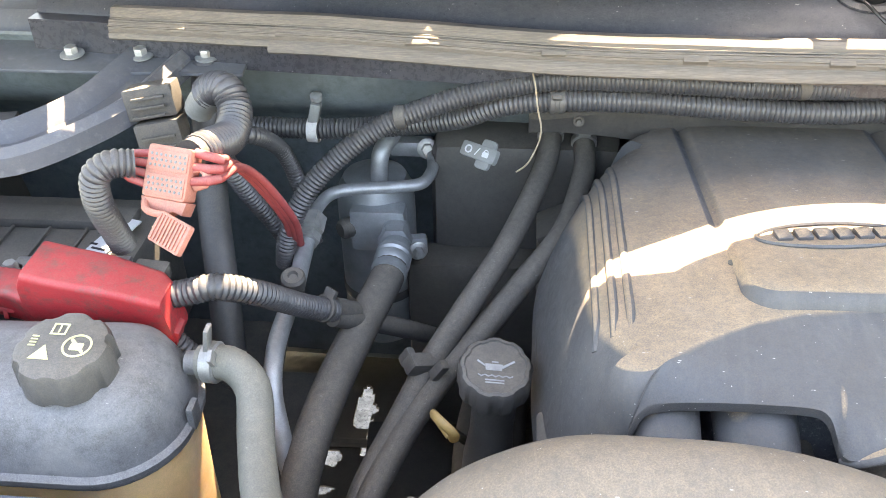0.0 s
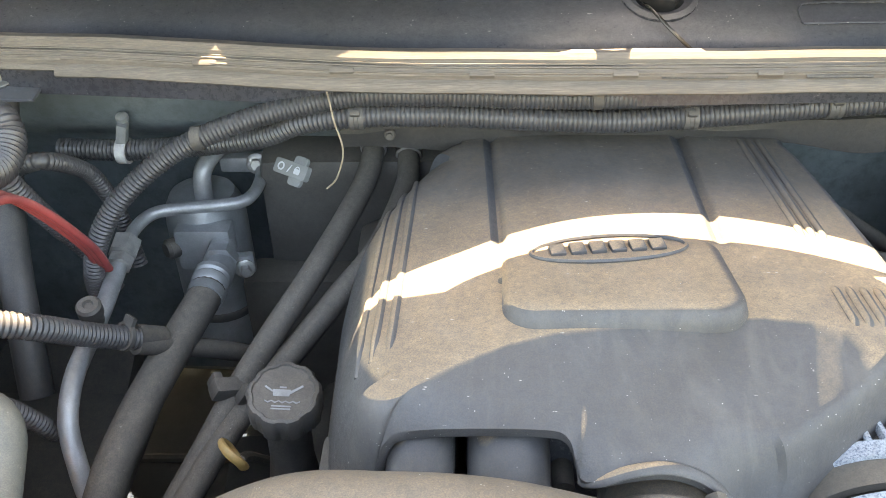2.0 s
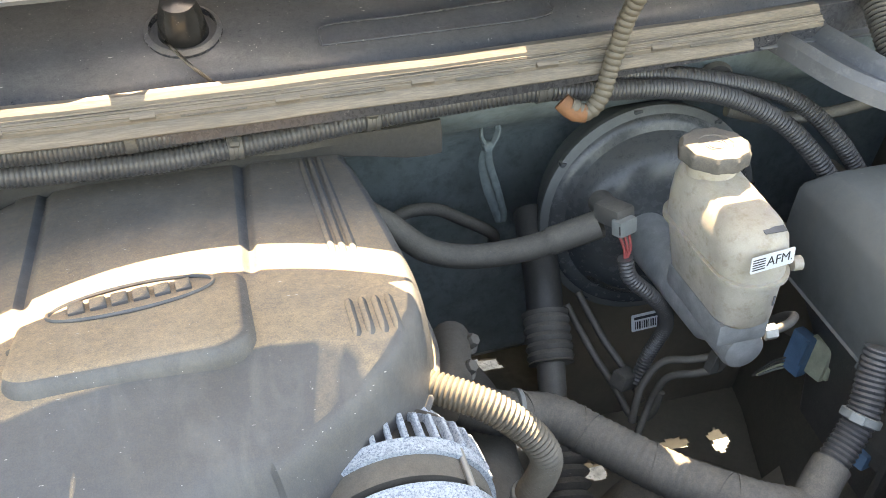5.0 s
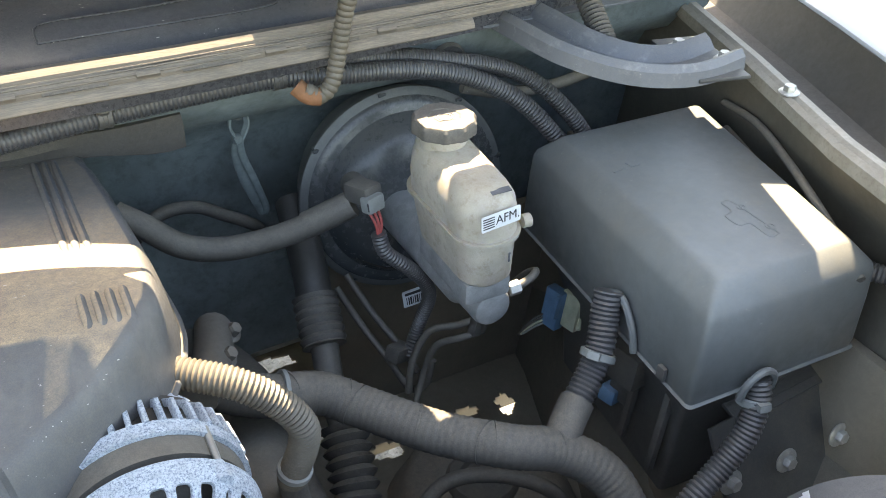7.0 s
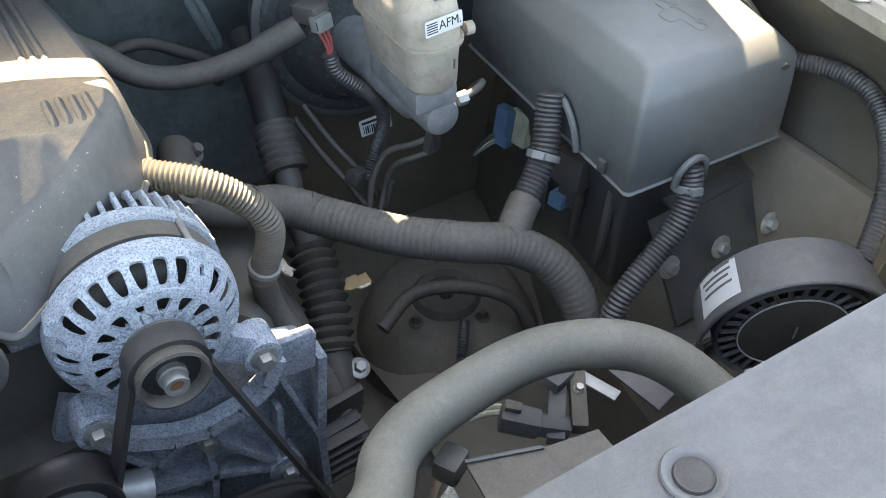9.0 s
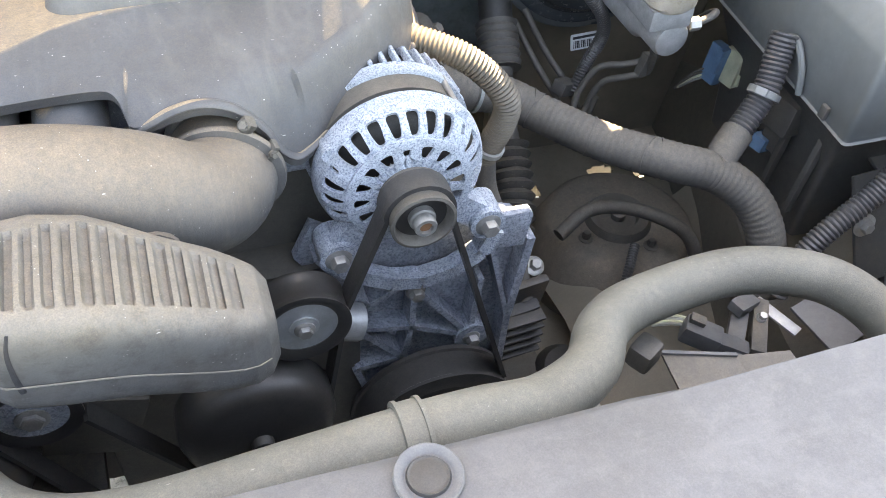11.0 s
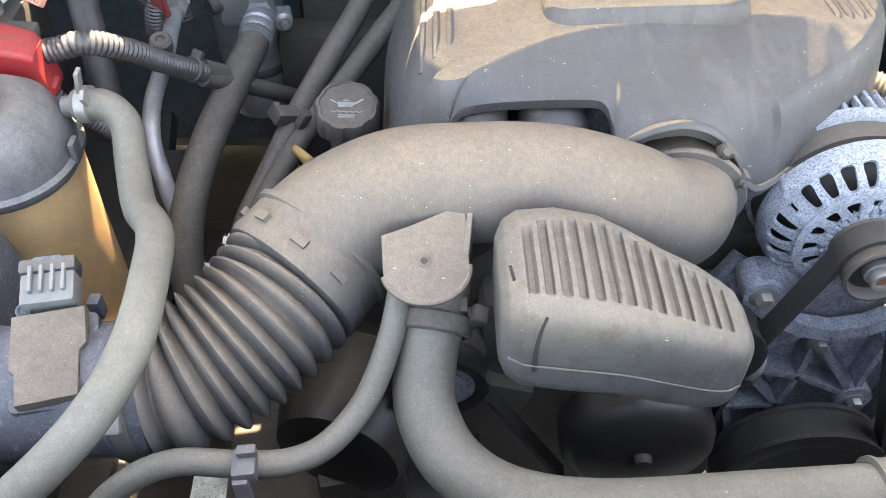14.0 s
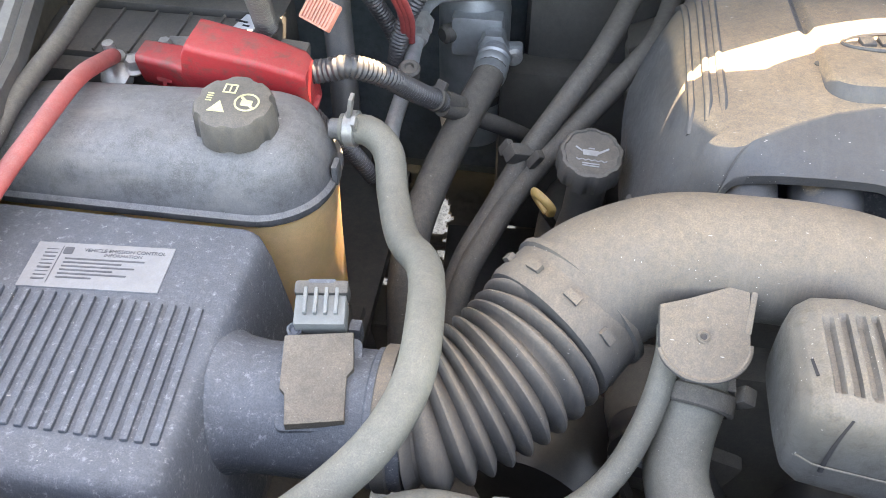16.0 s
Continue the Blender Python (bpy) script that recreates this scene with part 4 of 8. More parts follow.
def symbol_can(parent, m, mat, s):
    """An oil can sign: body, spout, handle and a wavy line."""
    mark(parent, [(-0.5 * s, 0.15 * s), (0.35 * s, 0.15 * s), (0.3 * s, -0.2 * s), (-0.45 * s, -0.2 * s)], m, mat, "oil_can_sign")
    mark(parent, [(0.3 * s, 0.05 * s), (0.85 * s, 0.42 * s), (0.9 * s, 0.34 * s), (0.35 * s, -0.08 * s)], m, mat, "spout_sign")
    mark(parent, [(-0.5 * s, 0.1 * s), (-0.85 * s, 0.34 * s), (-0.9 * s, 0.26 * s), (-0.5 * s, 0.0)], m, mat, "handle_sign")
    mark(parent, [(-0.2 * s, 0.3 * s), (0.12 * s, 0.3 * s), (0.12 * s, 0.22 * s), (-0.2 * s, 0.22 * s)], m, mat, "lid_sign")
    for k in range(5):
        mark(parent, [((-0.8 + 0.33 * k) * s, -0.42 * s), ((-0.64 + 0.33 * k) * s, -0.5 * s), ((-0.48 + 0.33 * k) * s, -0.42 * s), ((-0.48 + 0.33 * k) * s, -0.48 * s), ((-0.64 + 0.33 * k) * s, -0.57 * s), ((-0.8 + 0.33 * k) * s, -0.48 * s)], m, mat, "wave_sign")
    for k in range(2):
        mark(parent, rounded(0.9 * s, 0.07 * s, 0.02 * s, 2, 0, (-0.72 - 0.14 * k) * s), m, mat, "caption_bar")


symbol_can(ocap, OM, PALEINK, 0.0195)

# dipstick with a yellow ring
dip = group_at("dipstick", (-0.06, 0.55, 0.85), "yellow plastic dipstick handle on a steel tube", "dipstick")
part("handle", tube([(-0.030, 0.545, 0.930), (-0.030, 0.537, 0.946), (-0.040, 0.540, 0.956), (-0.049, 0.555, 0.950), (-0.046, 0.563, 0.934), (-0.034, 0.552, 0.925)], 0.0052, 10, 0.004, flat=0.7), YELLOW, dip, "worn yellow ring handle")
part("stem", tube([(-0.036, 0.555, 0.927), (-0.035, 0.59, 0.89), (0.0, 0.68, 0.75), (0.05, 0.75, 0.6)], 0.005, 8, 0.02), DARKMETAL, dip)

# ---- air intake ----
duct = group_at("intake_duct", (0.15, 0.38, 0.95), "dusty grey plastic intake duct over the engine front", "air duct")
part("duct_tube", tube([(-0.012, 0.345, 1.010), (0.022, 0.362, 1.034), (0.07, 0.367, 1.061), (0.13, 0.362, 1.073), (0.19, 0.359, 1.071), (0.245, 0.362, 1.051), (0.288, 0.376, 1.018), (0.312, 0.404, 1.003), (0.320, 0.445, 1.000)], lambda u: 0.060 - 0.012 * smooth01(u / 0.38), 40, 0.006), DUCT, duct)
part("outlet_bead", lathe((0.317, 0.414, 1.002), (0.22, 1, 0.05), [(0.045, 0), (0.0535, 0.002), (0.0545, 0.004), (0.0545, 0.007), (0.053, 0.009), (0.045, 0.011)], 44), DUCT, duct)
part("elbow_boss", lathe((0.282, 0.345, 1.010), (0.25, -0.75, 0.55), [(0.026, -0.006), (0.0255, 0.004), (0.024, 0.0055), (0.022, 0.0045), (0.002, 0.0045)], 32), DUCT, duct)
TABM = Matrix.Translation((0.086, 0.283, 1.060)) @ pose(0, 0, 0, 28, 0, 3)
tab_shape = [(-0.031, 0.0), (-0.031, 0.026), (-0.010, 0.032), (0.012, 0.040), (0.030, 0.047), (0.033, 0.042), (0.033, 0.0)] + [(0.001 + 0.032 * math.cos(radians(a)), -0.001 + 0.026 * math.sin(radians(a))) for a in range(-10, -171, -16)]
part("mount_tab", plate(tab_shape, 0.006, TABM, 0.0015), DUCT, duct)
part("tab_rim", tube([TABM @ Vector((px_, py_, 0.004)) for px_, py_ in tab_shape[6:]], 0.0026, 8, 0.004), DUCT, duct)
part("tab_gusset", box(TABM @ Vector((0.036, 0.030, -0.008)), (0.005, 0.046, 0.030), (28, 0, -8), 0.002), DUCT, duct)
part("tab_hole", lathe(TABM @ Vector((0.0, 0.004, 0.0062)), TABM.to_3x3() @ Vector((0, 0, 1)), [(0.0022, -0.002), (0.0022, 0.0), (0.0045, 0.0), (0.005, 0.001), (0.0032, 0.002), (0.0022, 0.001)], 18), DUCT, duct)
# black disc paints the shade inside the hole
part("tab_pit", lathe(TABM @ Vector((0.0, 0.004, 0.0055)), TABM.to_3x3() @ Vector((0, 0, 1)), [(0.0036, 0), (0.0036, 0.0018)], 12), BELT, duct, "black disc standing in for shade in the screw hole")

# worm drive of the outlet's clamp
oc = group_at("duct_clamp", (0.345, 0.412, 1.03), "zinc worm-drive clamp at the intake duct outlet", "clamp")
part("worm_case", box((0.343, 0.414, 1.056), (0.012, 0.012, 0.012), (20, 35, 15), 0.003), DARKMETAL, oc)
part("worm_screw", bolt((0.3395, 0.406, 1.062), (-0.2, -0.75, 0.65), 0.0040, 0.007, 1.4), DARKMETAL, oc)
part("band_lug", box((0.359, 0.408, 1.028), (0.006, 0.012, 0.020), (10, 30, 15), 0.002), DARKMETAL, oc)
part("lug_screw", bolt((0.360, 0.402, 1.030), (0.2, -0.9, 0.3), 0.0030, 0.004, 1.3), DARKMETAL, oc)

# throttle body behind the duct
tb = group_at("throttle_body", (0.32, 0.49, 0.95), "aluminium throttle body with a hose clamp", "throttle body")
part("barrel", lathe((0.322, 0.447, 1.0), (0.05, 1, 0), [(0.043, -0.02), (0.047, -0.016), (0.047, 0.07), (0.055, 0.08), (0.055, 0.11)], 32), BLACK, tb)
clip_ring((0.322, 0.463, 1.0), (0.05, 1, 0), 0.0485, 0.012, STEEL, tb, "hose_clamp", "steel band clamp")
part("clamp_screw", tube([(0.356, 0.452, 1.038), (0.378, 0.458, 1.016)], 0.005, 10, 0.004), STEEL, tb)
part("motor", box((0.385, 0.475, 0.985), (0.03, 0.05, 0.05), (0, 0, 0), 0.005), ALU, tb)
part("screw_head", bolt((0.362, 0.447, 1.036), (0.6, -0.4, 0.7), 0.006, 0.008, 1.3), STEEL, tb)
part("housing_lug", box((0.374, 0.446, 1.012), (0.020, 0.014, 0.030), (0, 35, 0), 0.004), ALU, tb)

# resonator box: stations (x, rear, front, top, bottom)
RST = [(0.137, 0.292, 0.212, 1.094, 1.031), (0.142, 0.301, 0.205, 1.104, 1.019), (0.152, 0.306, 0.200, 1.110, 1.012), (0.18, 0.311, 0.199, 1.108, 1.005), (0.212, 0.311, 0.200, 1.099, 0.998),
       (0.232, 0.306, 0.202, 1.090, 0.991), (0.26, 0.298, 0.205, 1.075, 0.978), (0.29, 0.294, 0.208, 1.058, 0.967), (0.308, 0.290, 0.213, 1.045, 0.961), (0.320, 0.285, 0.220, 1.036, 0.962), (0.328, 0.276, 0.231, 1.024, 0.972)]


def res_at(x):
    for a, c in zip(RST, RST[1:]):
        if a[0] <= x <= c[0]:
            u = (x - a[0]) / (c[0] - a[0])
            return [p + (q - p) * u for p, q in zip(a, c)]


def resonator():
    """A rounded box whose top is pressed with a field of parallel grooves."""
    rings = []
    for i in range(164):
        x, yb, yf, zt, zb = res_at(min(0.328, 0.137 + 0.191 * i / 163))
        ym, zm, hy, hz = (yb + yf) / 2, (zt + zb) / 2, (yb - yf) / 2, (zt - zb) / 2
        ring = []
        for k in range(88):
            a = 2 * math.pi * k / 88
            c, sn = math.cos(a), math.sin(a)
            y, z = ym + hy * math.copysign(abs(c) ** 0.42, c), zm + hz * math.copysign(abs(sn) ** 0.42, sn)
            ph = (x - 0.1575) / 0.0112
            kk = round(ph)
            if sn > 0 and 0 <= kk <= 13:
                far, near = yb - 0.030 + 0.010 * min(1, kk / 5), yf + 0.016
                inside = smooth01((far - y) / 0.003) * smooth01((y - near) / 0.003)
                z -= 0.0042 * inside * smooth01((0.33 - abs(ph - kk)) / 0.13)
            ring.append(Vector((x, y, z)))
        rings.append(ring)
    return loft(rings)


res = group_at("resonator_box", (0.24, 0.25, 0.98), "dusty grooved plastic intake resonator box beside the duct", "resonator")
part("shell", resonator(), RESO, res)
seam_pts = [(x, yf - 0.001, zb + (zt - zb) * 0.42) for x, yb, yf, zt, zb in RST[1:-1]]
part("grime_drip", tube([(0.1655, 0.2030, 1.0985), (0.1615, 0.1998, 1.084), (0.1600, 0.1992, 1.063), (0.1605, 0.1994, 1.045)], lambda u: 0.0011 + 0.0012 * u, 6, 0.004, flat=0.5), INK, res, "dried dark oil drip")
part("grime_spot", tube([(0.1445, 0.243, 1.1052), (0.146, 0.229, 1.1062)], 0.0014, 6, 0.004, flat=0.5), INK, res, "dried dark oil drip")
part("seam", tube(seam_pts, 0.0008, 6, 0.012), RESO, res)
part("neck", tube([(0.25, 0.30, 1.03), (0.245, 0.33, 1.02)], 0.026, 16, 0.01), DUCT, res)

# bellows between air meter and duct
bellows = group_at("bellows_hose", (-0.06, 0.29, 0.93), "corrugated grey-black rubber intake bellows", "bellows")
BEL = [(-0.128, 0.246, 0.972), (-0.105, 0.250, 0.975), (-0.075, 0.268, 0.982), (-0.045, 0.295, 0.992), (-0.022, 0.327, 1.0)]
line, _ = spline(BEL, 0.0015)
rings = []
for i, (p, (t, s, u)) in enumerate(zip(line, frames(line))):
    ph = i / (len(line) - 1) * 11.0
    rad = 0.0475 + 0.006 * (i / len(line)) + 0.0115 * (0.5 - 0.5 * math.cos(2 * math.pi * ph)) ** 0.55
    rings.append([p + (s * math.cos(a) + u * math.sin(a)) * rad for a in (2 * math.pi * k / 36 for k in range(36))])
part("bellow", loft(rings), DUCT, bellows)
ca, cb = Vector((-0.024, 0.325, 1.002)), Vector((0.006, 0.360, 1.016))
part("collar", lathe(ca, cb - ca, [(0.055, -0.004), (0.064, 0.0), (0.0655, 0.006), (0.064, 0.026), (0.064, 0.034), (0.067, 0.036), (0.067, 0.041), (0.061, 0.043)], 40), DUCT, bellows)
cx_, cy_, cz_ = axes_to(cb - ca)
for k, a in enumerate((40, 75, 110, 145)):
    d = cx_ * math.cos(radians(a)) + cy_ * math.sin(radians(a))
    q = ca + cz_ * 0.017 + d * 0.066
    g = bmesh.new()
    bmesh.ops.create_cube(g, size=1)
    side = cz_.cross(d)
    bmesh.ops.transform(g, matrix=Matrix.Translation(q) @ Matrix((side, cz_, d)).transposed().to_4x4() @ Matrix.Diagonal((0.013, 0.007, 0.005, 1)), verts=g.verts)
    part("collar_tab", g, DUCT, bellows)

# air meter tube with its electronics
maf = group_at("air_flow_meter", (-0.2, 0.245, 0.92), "grey plastic air flow meter tube with a sensor box", "air meter")
part("tube_body", lathe((-0.272, 0.243, 0.968), (1, 0.02, 0.02), [(0.062, 0), (0.056, 0.012), (0.053, 0.03), (0.053, 0.12), (0.0555, 0.122), (0.0555, 0.150)], 40), BOX, maf)
clip_ring((-0.139, 0.246, 0.971), (1, 0.02, 0.02), 0.0565, 0.013, DUCT, maf, "band_clamp", "steel worm-drive band clamp", ear=False)
part("clamp_screw", box((-0.141, 0.198, 1.000), (0.013, 0.022, 0.012), (40, 0, 0), 0.002), STEEL, maf)
part("clamp_tab", box((-0.176, 0.300, 1.005), (0.010, 0.012, 0.020), (0, 0, 0), 0.002), BOX, maf)
SM = Matrix.Translation((-0.190, 0.242, 1.0175)) @ pose(0, 0, 0, 16, 3, 9)
part("sensor_box", plate([(-0.028, 0.030), (0.024, 0.034), (0.026, 0.004), (0.021, -0.002), (0.021, -0.036), (-0.022, -0.040), (-0.024, -0.016), (-0.028, -0.012)], 0.012, SM, 0.0015), GRIT, maf, "dusty flat sensor box")
part("sensor_foot", plate(rounded(0.062, 0.075, 0.006), 0.014, SM @ pose(0, -0.003, -0.0155), 0.002), BOX, maf)
for q in ((-0.022, 0.038), (0.030, -0.018)):
    part("sensor_screw", lathe(SM @ Vector((*q, 0.0)), SM.to_3x3() @ Vector((0, 0, 1)), [(0.006, -0.01), (0.006, 0.005), (0.0045, 0.006), (0.0025, 0.004)], 16), BOX, maf)
conn = part("plug", box(SM @ Vector((-0.002, 0.050, 0.006)), (0.040, 0.026, 0.022), (16, 0, 8), 0.003), GREYCONN, maf, "pale grey plug")
part("plug_hood", box(SM @ Vector((-0.002, 0.068, 0.010)), (0.042, 0.012, 0.020), (16, 0, 8), 0.003), BLACK, conn, "black plug hood")
for k in range(4):
    part("plug_rib", box(SM @ Vector((-0.014 + 0.008 * k, 0.056, 0.019)), (0.003, 0.022, 0.005), (16, 0, 8), 0.001), GREYCONN, conn)
part("plug_lock", box(SM @ Vector((-0.002, 0.070, 0.012)), (0.022, 0.010, 0.016), (16, 0, 8), 0.002), BOX, conn)

# air filter box
airbox = group_at("air_filter_box", (-0.45, 0.26, 0.85), "dusty grey-black ribbed plastic air filter box with an emissions label", "air filter box")
rings = []
for z, i, r in ((0.86, -0.018, 0.03), (0.93, -0.014, 0.03), (1.0, -0.006, 0.024), (1.024, -0.001, 0.020), (1.030, 0.003, 0.018), (1.0325, 0.008, 0.015)):
    x0, x1, y0, y1 = -0.66 + i, -0.272 - i, 0.122 + i, 0.381 - i
    rings.append([Vector((x, y, z)) for x, y in rounded(x1 - x0, y1 - y0, r, 5, (x0 + x1) / 2, (y0 + y1) / 2)])
part("lid", loft(rings), BOX, airbox)
for k in range(26):
    x = -0.2945 - 0.0112 * k
    part("lid_rib", box((x + 0.0045, 0.221, 1.0333), (0.0062, 0.124, 0.0052), (0, 0, 5.2), 0.0016), BOX, airbox)
part("base", box((-0.465, 0.255, 0.80), (0.36, 0.24, 0.14), (0, 0, 0), 0.02), BLACK, airbox)
part("lid_bolt", lathe((-0.42, 0.392, 1.005), (0, 0, 1), [(0.012, -0.05), (0.012, 0.0), (0.009, 0.004), (0.004, 0.004)], 18), BLACK, airbox)
lab = part("emissions_label", box((-0.396, 0.314, 1.0332), (0.118, 0.050, 0.0012), (0, 0, 4), 0), AIRLABEL, airbox, "faded silver emissions label", smooth=False)


def words(text, size, m, mat, parent, name="lettering"):
    cu = bpy.data.curves.new(name, "FONT")
    cu.body, cu.size, cu.extrude, cu.align_x, cu.align_y = text, size, 0.0002, "CENTER", "CENTER"
    tmp = bpy.data.objects.new(name, cu)
    scene.collection.objects.link(tmp)
    dg = bpy.context.evaluated_depsgraph_get()
    me = bpy.data.meshes.new_from_object(tmp.evaluated_get(dg))
    g = bmesh.new()
    g.from_mesh(me)
    bpy.data.objects.remove(tmp)
    bpy.data.curves.remove(cu)
    bpy.data.meshes.remove(me)
    bmesh.ops.transform(g, matrix=m, verts=g.verts)
    return part(name, g, mat, parent, smooth=False)


LM = pose(-0.396, 0.314, 1.0340, 0, 0, 4)
words("VEHICLE EMISSION CONTROL", 0.0052, LM @ pose(0.018, 0.0175, 0), GREYINK, lab)
words("INFORMATION", 0.0048, LM @ pose(0.018, 0.0125, 0), GREYINK, lab)
for k in range(6):
    w = (0.068, 0.050, 0.062, 0.045, 0.058, 0.030)[k]
    mark(lab, rounded(w, 0.0016, 0.0004, 1, -0.030 + w / 2, 0.007 - 0.0042 * k), LM, GREYINK, "text_bar", 0.0003)
mark(lab, [(-0.036, -0.021), (-0.036, 0.021), (-0.0355, 0.021), (-0.0355, -0.021)], LM, GREYINK, "rule", 0.0003)
mark(lab, rounded(0.008, 0.008, 0.001, 2, -0.030, 0.016), LM, GREYINK, "logo_block", 0.0003)
for k in range(9):
    mark(lab, rounded(0.011, 0.0006 + 0.0006 * (k % 3), 0.0002, 1, -0.044, 0.017 - 0.0042 * k), LM, GREYINK, "barcode_bar", 0.0003)

# ---- passenger side: coolant tank, battery, air conditioning ----
tank = group_at("coolant_tank", (-0.37, 0.47, 0.8), "amber coolant tank with a black upper half and screw cap", "coolant tank")


def tank_ring(z, grow, lift=0.0):
    out = []
    x0, x1, y0, y1 = -0.585 - grow, -0.237 + grow, 0.405 - grow, 0.545 + grow
    for x, y in rounded(x1 - x0, y1 - y0, 0.062 + grow, 9, (x0 + x1) / 2, (y0 + y1) / 2):
        drop = lift * smooth01((-0.33 - x) / 0.15)
        out.append(Vector((x, y, z - drop)))
    return out


part("tank_body", loft([tank_ring(0.80, -0.012), tank_ring(0.82, -0.004), tank_ring(0.92, -0.003), tank_ring(1.008, 0.0)]), AMBER, tank, "translucent amber lower half")
part("tank_top", loft([tank_ring(1.010, 0.004), tank_ring(1.014, 0.006), tank_ring(1.019, 0.006), tank_ring(1.022, 0.001), tank_ring(1.046, -0.004, 0.004), tank_ring(1.064, -0.012, 0.008), tank_ring(1.076, -0.026, 0.012), tank_ring(1.081, -0.042, 0.014), tank_ring(1.082, -0.058, 0.014)]), TANKTOP, tank, "black moulded upper half")
part("seam_lug", box((-0.232, 0.47, 1.026), (0.006, 0.016, 0.022), (0, 0, 0), 0.002), TANKTOP, tank)
ctop = Vector((-0.314, 0.459, 1.072))
caxis = Vector((0.03, -0.10, 1)).normalized()
tcap = part("cap", lathe(ctop, caxis, [(0.030, 0), (0.033, 0.004), (0.037, 0.008), (0.036, 0.030), (0.0335, 0.035), (0.030, 0.0365), (0.002, 0.0365)], 72, wobble=lambda a: 1 - 0.075 * smooth01((math.cos(7 * a) - 0.35) / 0.4)), BLACK, tank, "black lobed cap with yellow warning print")
x_, y_, z_ = axes_to(caxis, (0, 1, 0))
CM = Matrix.Translation(ctop + caxis * 0.0368) @ Matrix((x_, y_, z_)).transposed().to_4x4()
mark(tcap, ring_arc(0.0095, 0.0112, 0, 359.9, 28), CM @ pose(0.013, -0.001, 0), CAPINK, "warning_ring")
mark(tcap, rounded(0.0026, 0.018, 0.001, 2), CM @ pose(0.013, -0.001, 0, 0, 0, 45), CAPINK, "warning_slash")
mark(tcap, rounded(0.010, 0.007, 0.001, 2), CM @ pose(0.013, -0.002, 0.0001), CAPINK, "tank_sign")
mark(tcap, [(-0.0085, -0.006), (0.0075, -0.006), (-0.0005, 0.008)], CM @ pose(-0.010, -0.010, 0), CAPINK, "warning_triangle")
mark(tcap, [(-0.006, 0.006), (0.006, 0.006), (0.006, -0.004), (0.0045, -0.004), (0.0045, 0.0045), (-0.0045, 0.0045), (-0.0045, -0.004), (-0.006, -0.004)], CM @ pose(-0.006, 0.014, 0), CAPINK, "book_sign")
mark(tcap, [(-0.006, -0.004), (0.006, -0.004), (0.006, -0.0055), (-0.006, -0.0055)], CM @ pose(-0.006, 0.014, 0), CAPINK, "book_foot")
mark(tcap, rounded(0.0012, 0.008, 0.0004, 1), CM @ pose(-0.006, 0.0145, 0), CAPINK, "book_spine")
for k in range(4):
    mark(tcap, rounded(0.0055, 0.0013, 0.0003, 1), CM @ pose(-0.021, 0.006 - 0.003 * k, 0), CAPINK, "caption_bar")
# outlet and its hose
part("outlet", tube([(-0.243, 0.503, 1.050), (-0.21, 0.502, 1.052)], 0.010, 14, 0.006), TANKTOP, tank)
th = group_at("overflow_hose", (-0.13, 0.3, 1.0), "long grey-green rubber hose from the coolant tank", "hose")
part("hose", tube([(-0.232, 0.503, 1.051), (-0.205, 0.500, 1.053), (-0.184, 0.482, 1.045), (-0.172, 0.440, 1.033), (-0.152, 0.382, 1.036), (-0.124, 0.331, 1.056), (-0.113, 0.267, 1.068), (-0.112, 0.213, 1.070), (-0.126, 0.173, 1.060), (-0.155, 0.143, 1.040), (-0.20, 0.115, 1.01), (-0.24, 0.10, 0.97)], 0.0145, 18, 0.008), RADHOSE, th)
clip_ring((-0.222, 0.503, 1.052), (1, -0.1, 0.05), 0.0155, 0.012, STEEL, th, "spring_clamp", "bright spring clamp", ear=False)
part("clamp_ear", box((-0.222, 0.503, 1.078), (0.004, 0.012, 0.022), (0, 10, 0), 0.001), STEEL, th)
part("clamp_ear", box((-0.216, 0.490, 1.068), (0.004, 0.010, 0.016), (30, 0, 0), 0.001), STEEL, th)

# battery with red terminal cover
bat = group_at("battery", (-0.55, 0.70, 0.85), "dusty black car battery with post clamps", "battery")
part("case", box((-0.53, 0.69, 0.95), (0.34, 0.19, 0.15), (0, 0, 0), 0.008), BLACK, bat)
part("top_ridge", box((-0.52, 0.665, 1.028), (0.28, 0.09, 0.010), (0, 0, 0), 0.003), BLACK, bat)
part("vent_strip", box((-0.50, 0.735, 1.030), (0.24, 0.03, 0.012), (0, 0, 0), 0.003), BLACK, bat)
blb = part("battery_label", box((-0.392, 0.682, 1.0345), (0.024, 0.095, 0.0015), (0, 0, -14), 0), LABEL, bat, "pale printed label", smooth=False)
for k in range(9):
    part("label_bar", box((-0.392 - 0.010 + 0.0105 * (k % 2) + 0.0025 * (k - 4), 0.648 + 0.0085 * k, 1.0356), (0.008 if k % 3 else 0.016, 0.0028, 0.0006), (0, 0, -14), 0), INK, blb, smooth=False)
for k in range(6):
    part("cell_ridge", box((-0.62 + 0.040 * k, 0.665, 1.0345), (0.003, 0.088, 0.004), (0, 0, 0), 0.001), BLACK, bat)
for x in (-0.44, -0.365):
    pst = part("post", lathe((x, 0.628, 1.025), (0, 0, 1), [(0.010, 0), (0.010, 0.02), (0.009, 0.024)], 16), STEEL, bat)
    part("post_clamp", box((x, 0.625, 1.040), (0.035, 0.024, 0.012), (0, 0, 10), 0.003), STEEL, pst)
    part("post_nut", bolt((x - 0.012, 0.618, 1.046), (0, 0, 1), 0.007, 0.009), ZINC, pst)
part("terminal_bar", box((-0.40, 0.632, 1.045), (0.11, 0.022, 0.008), (0, 0, 4), 0.002), STEEL, bat)
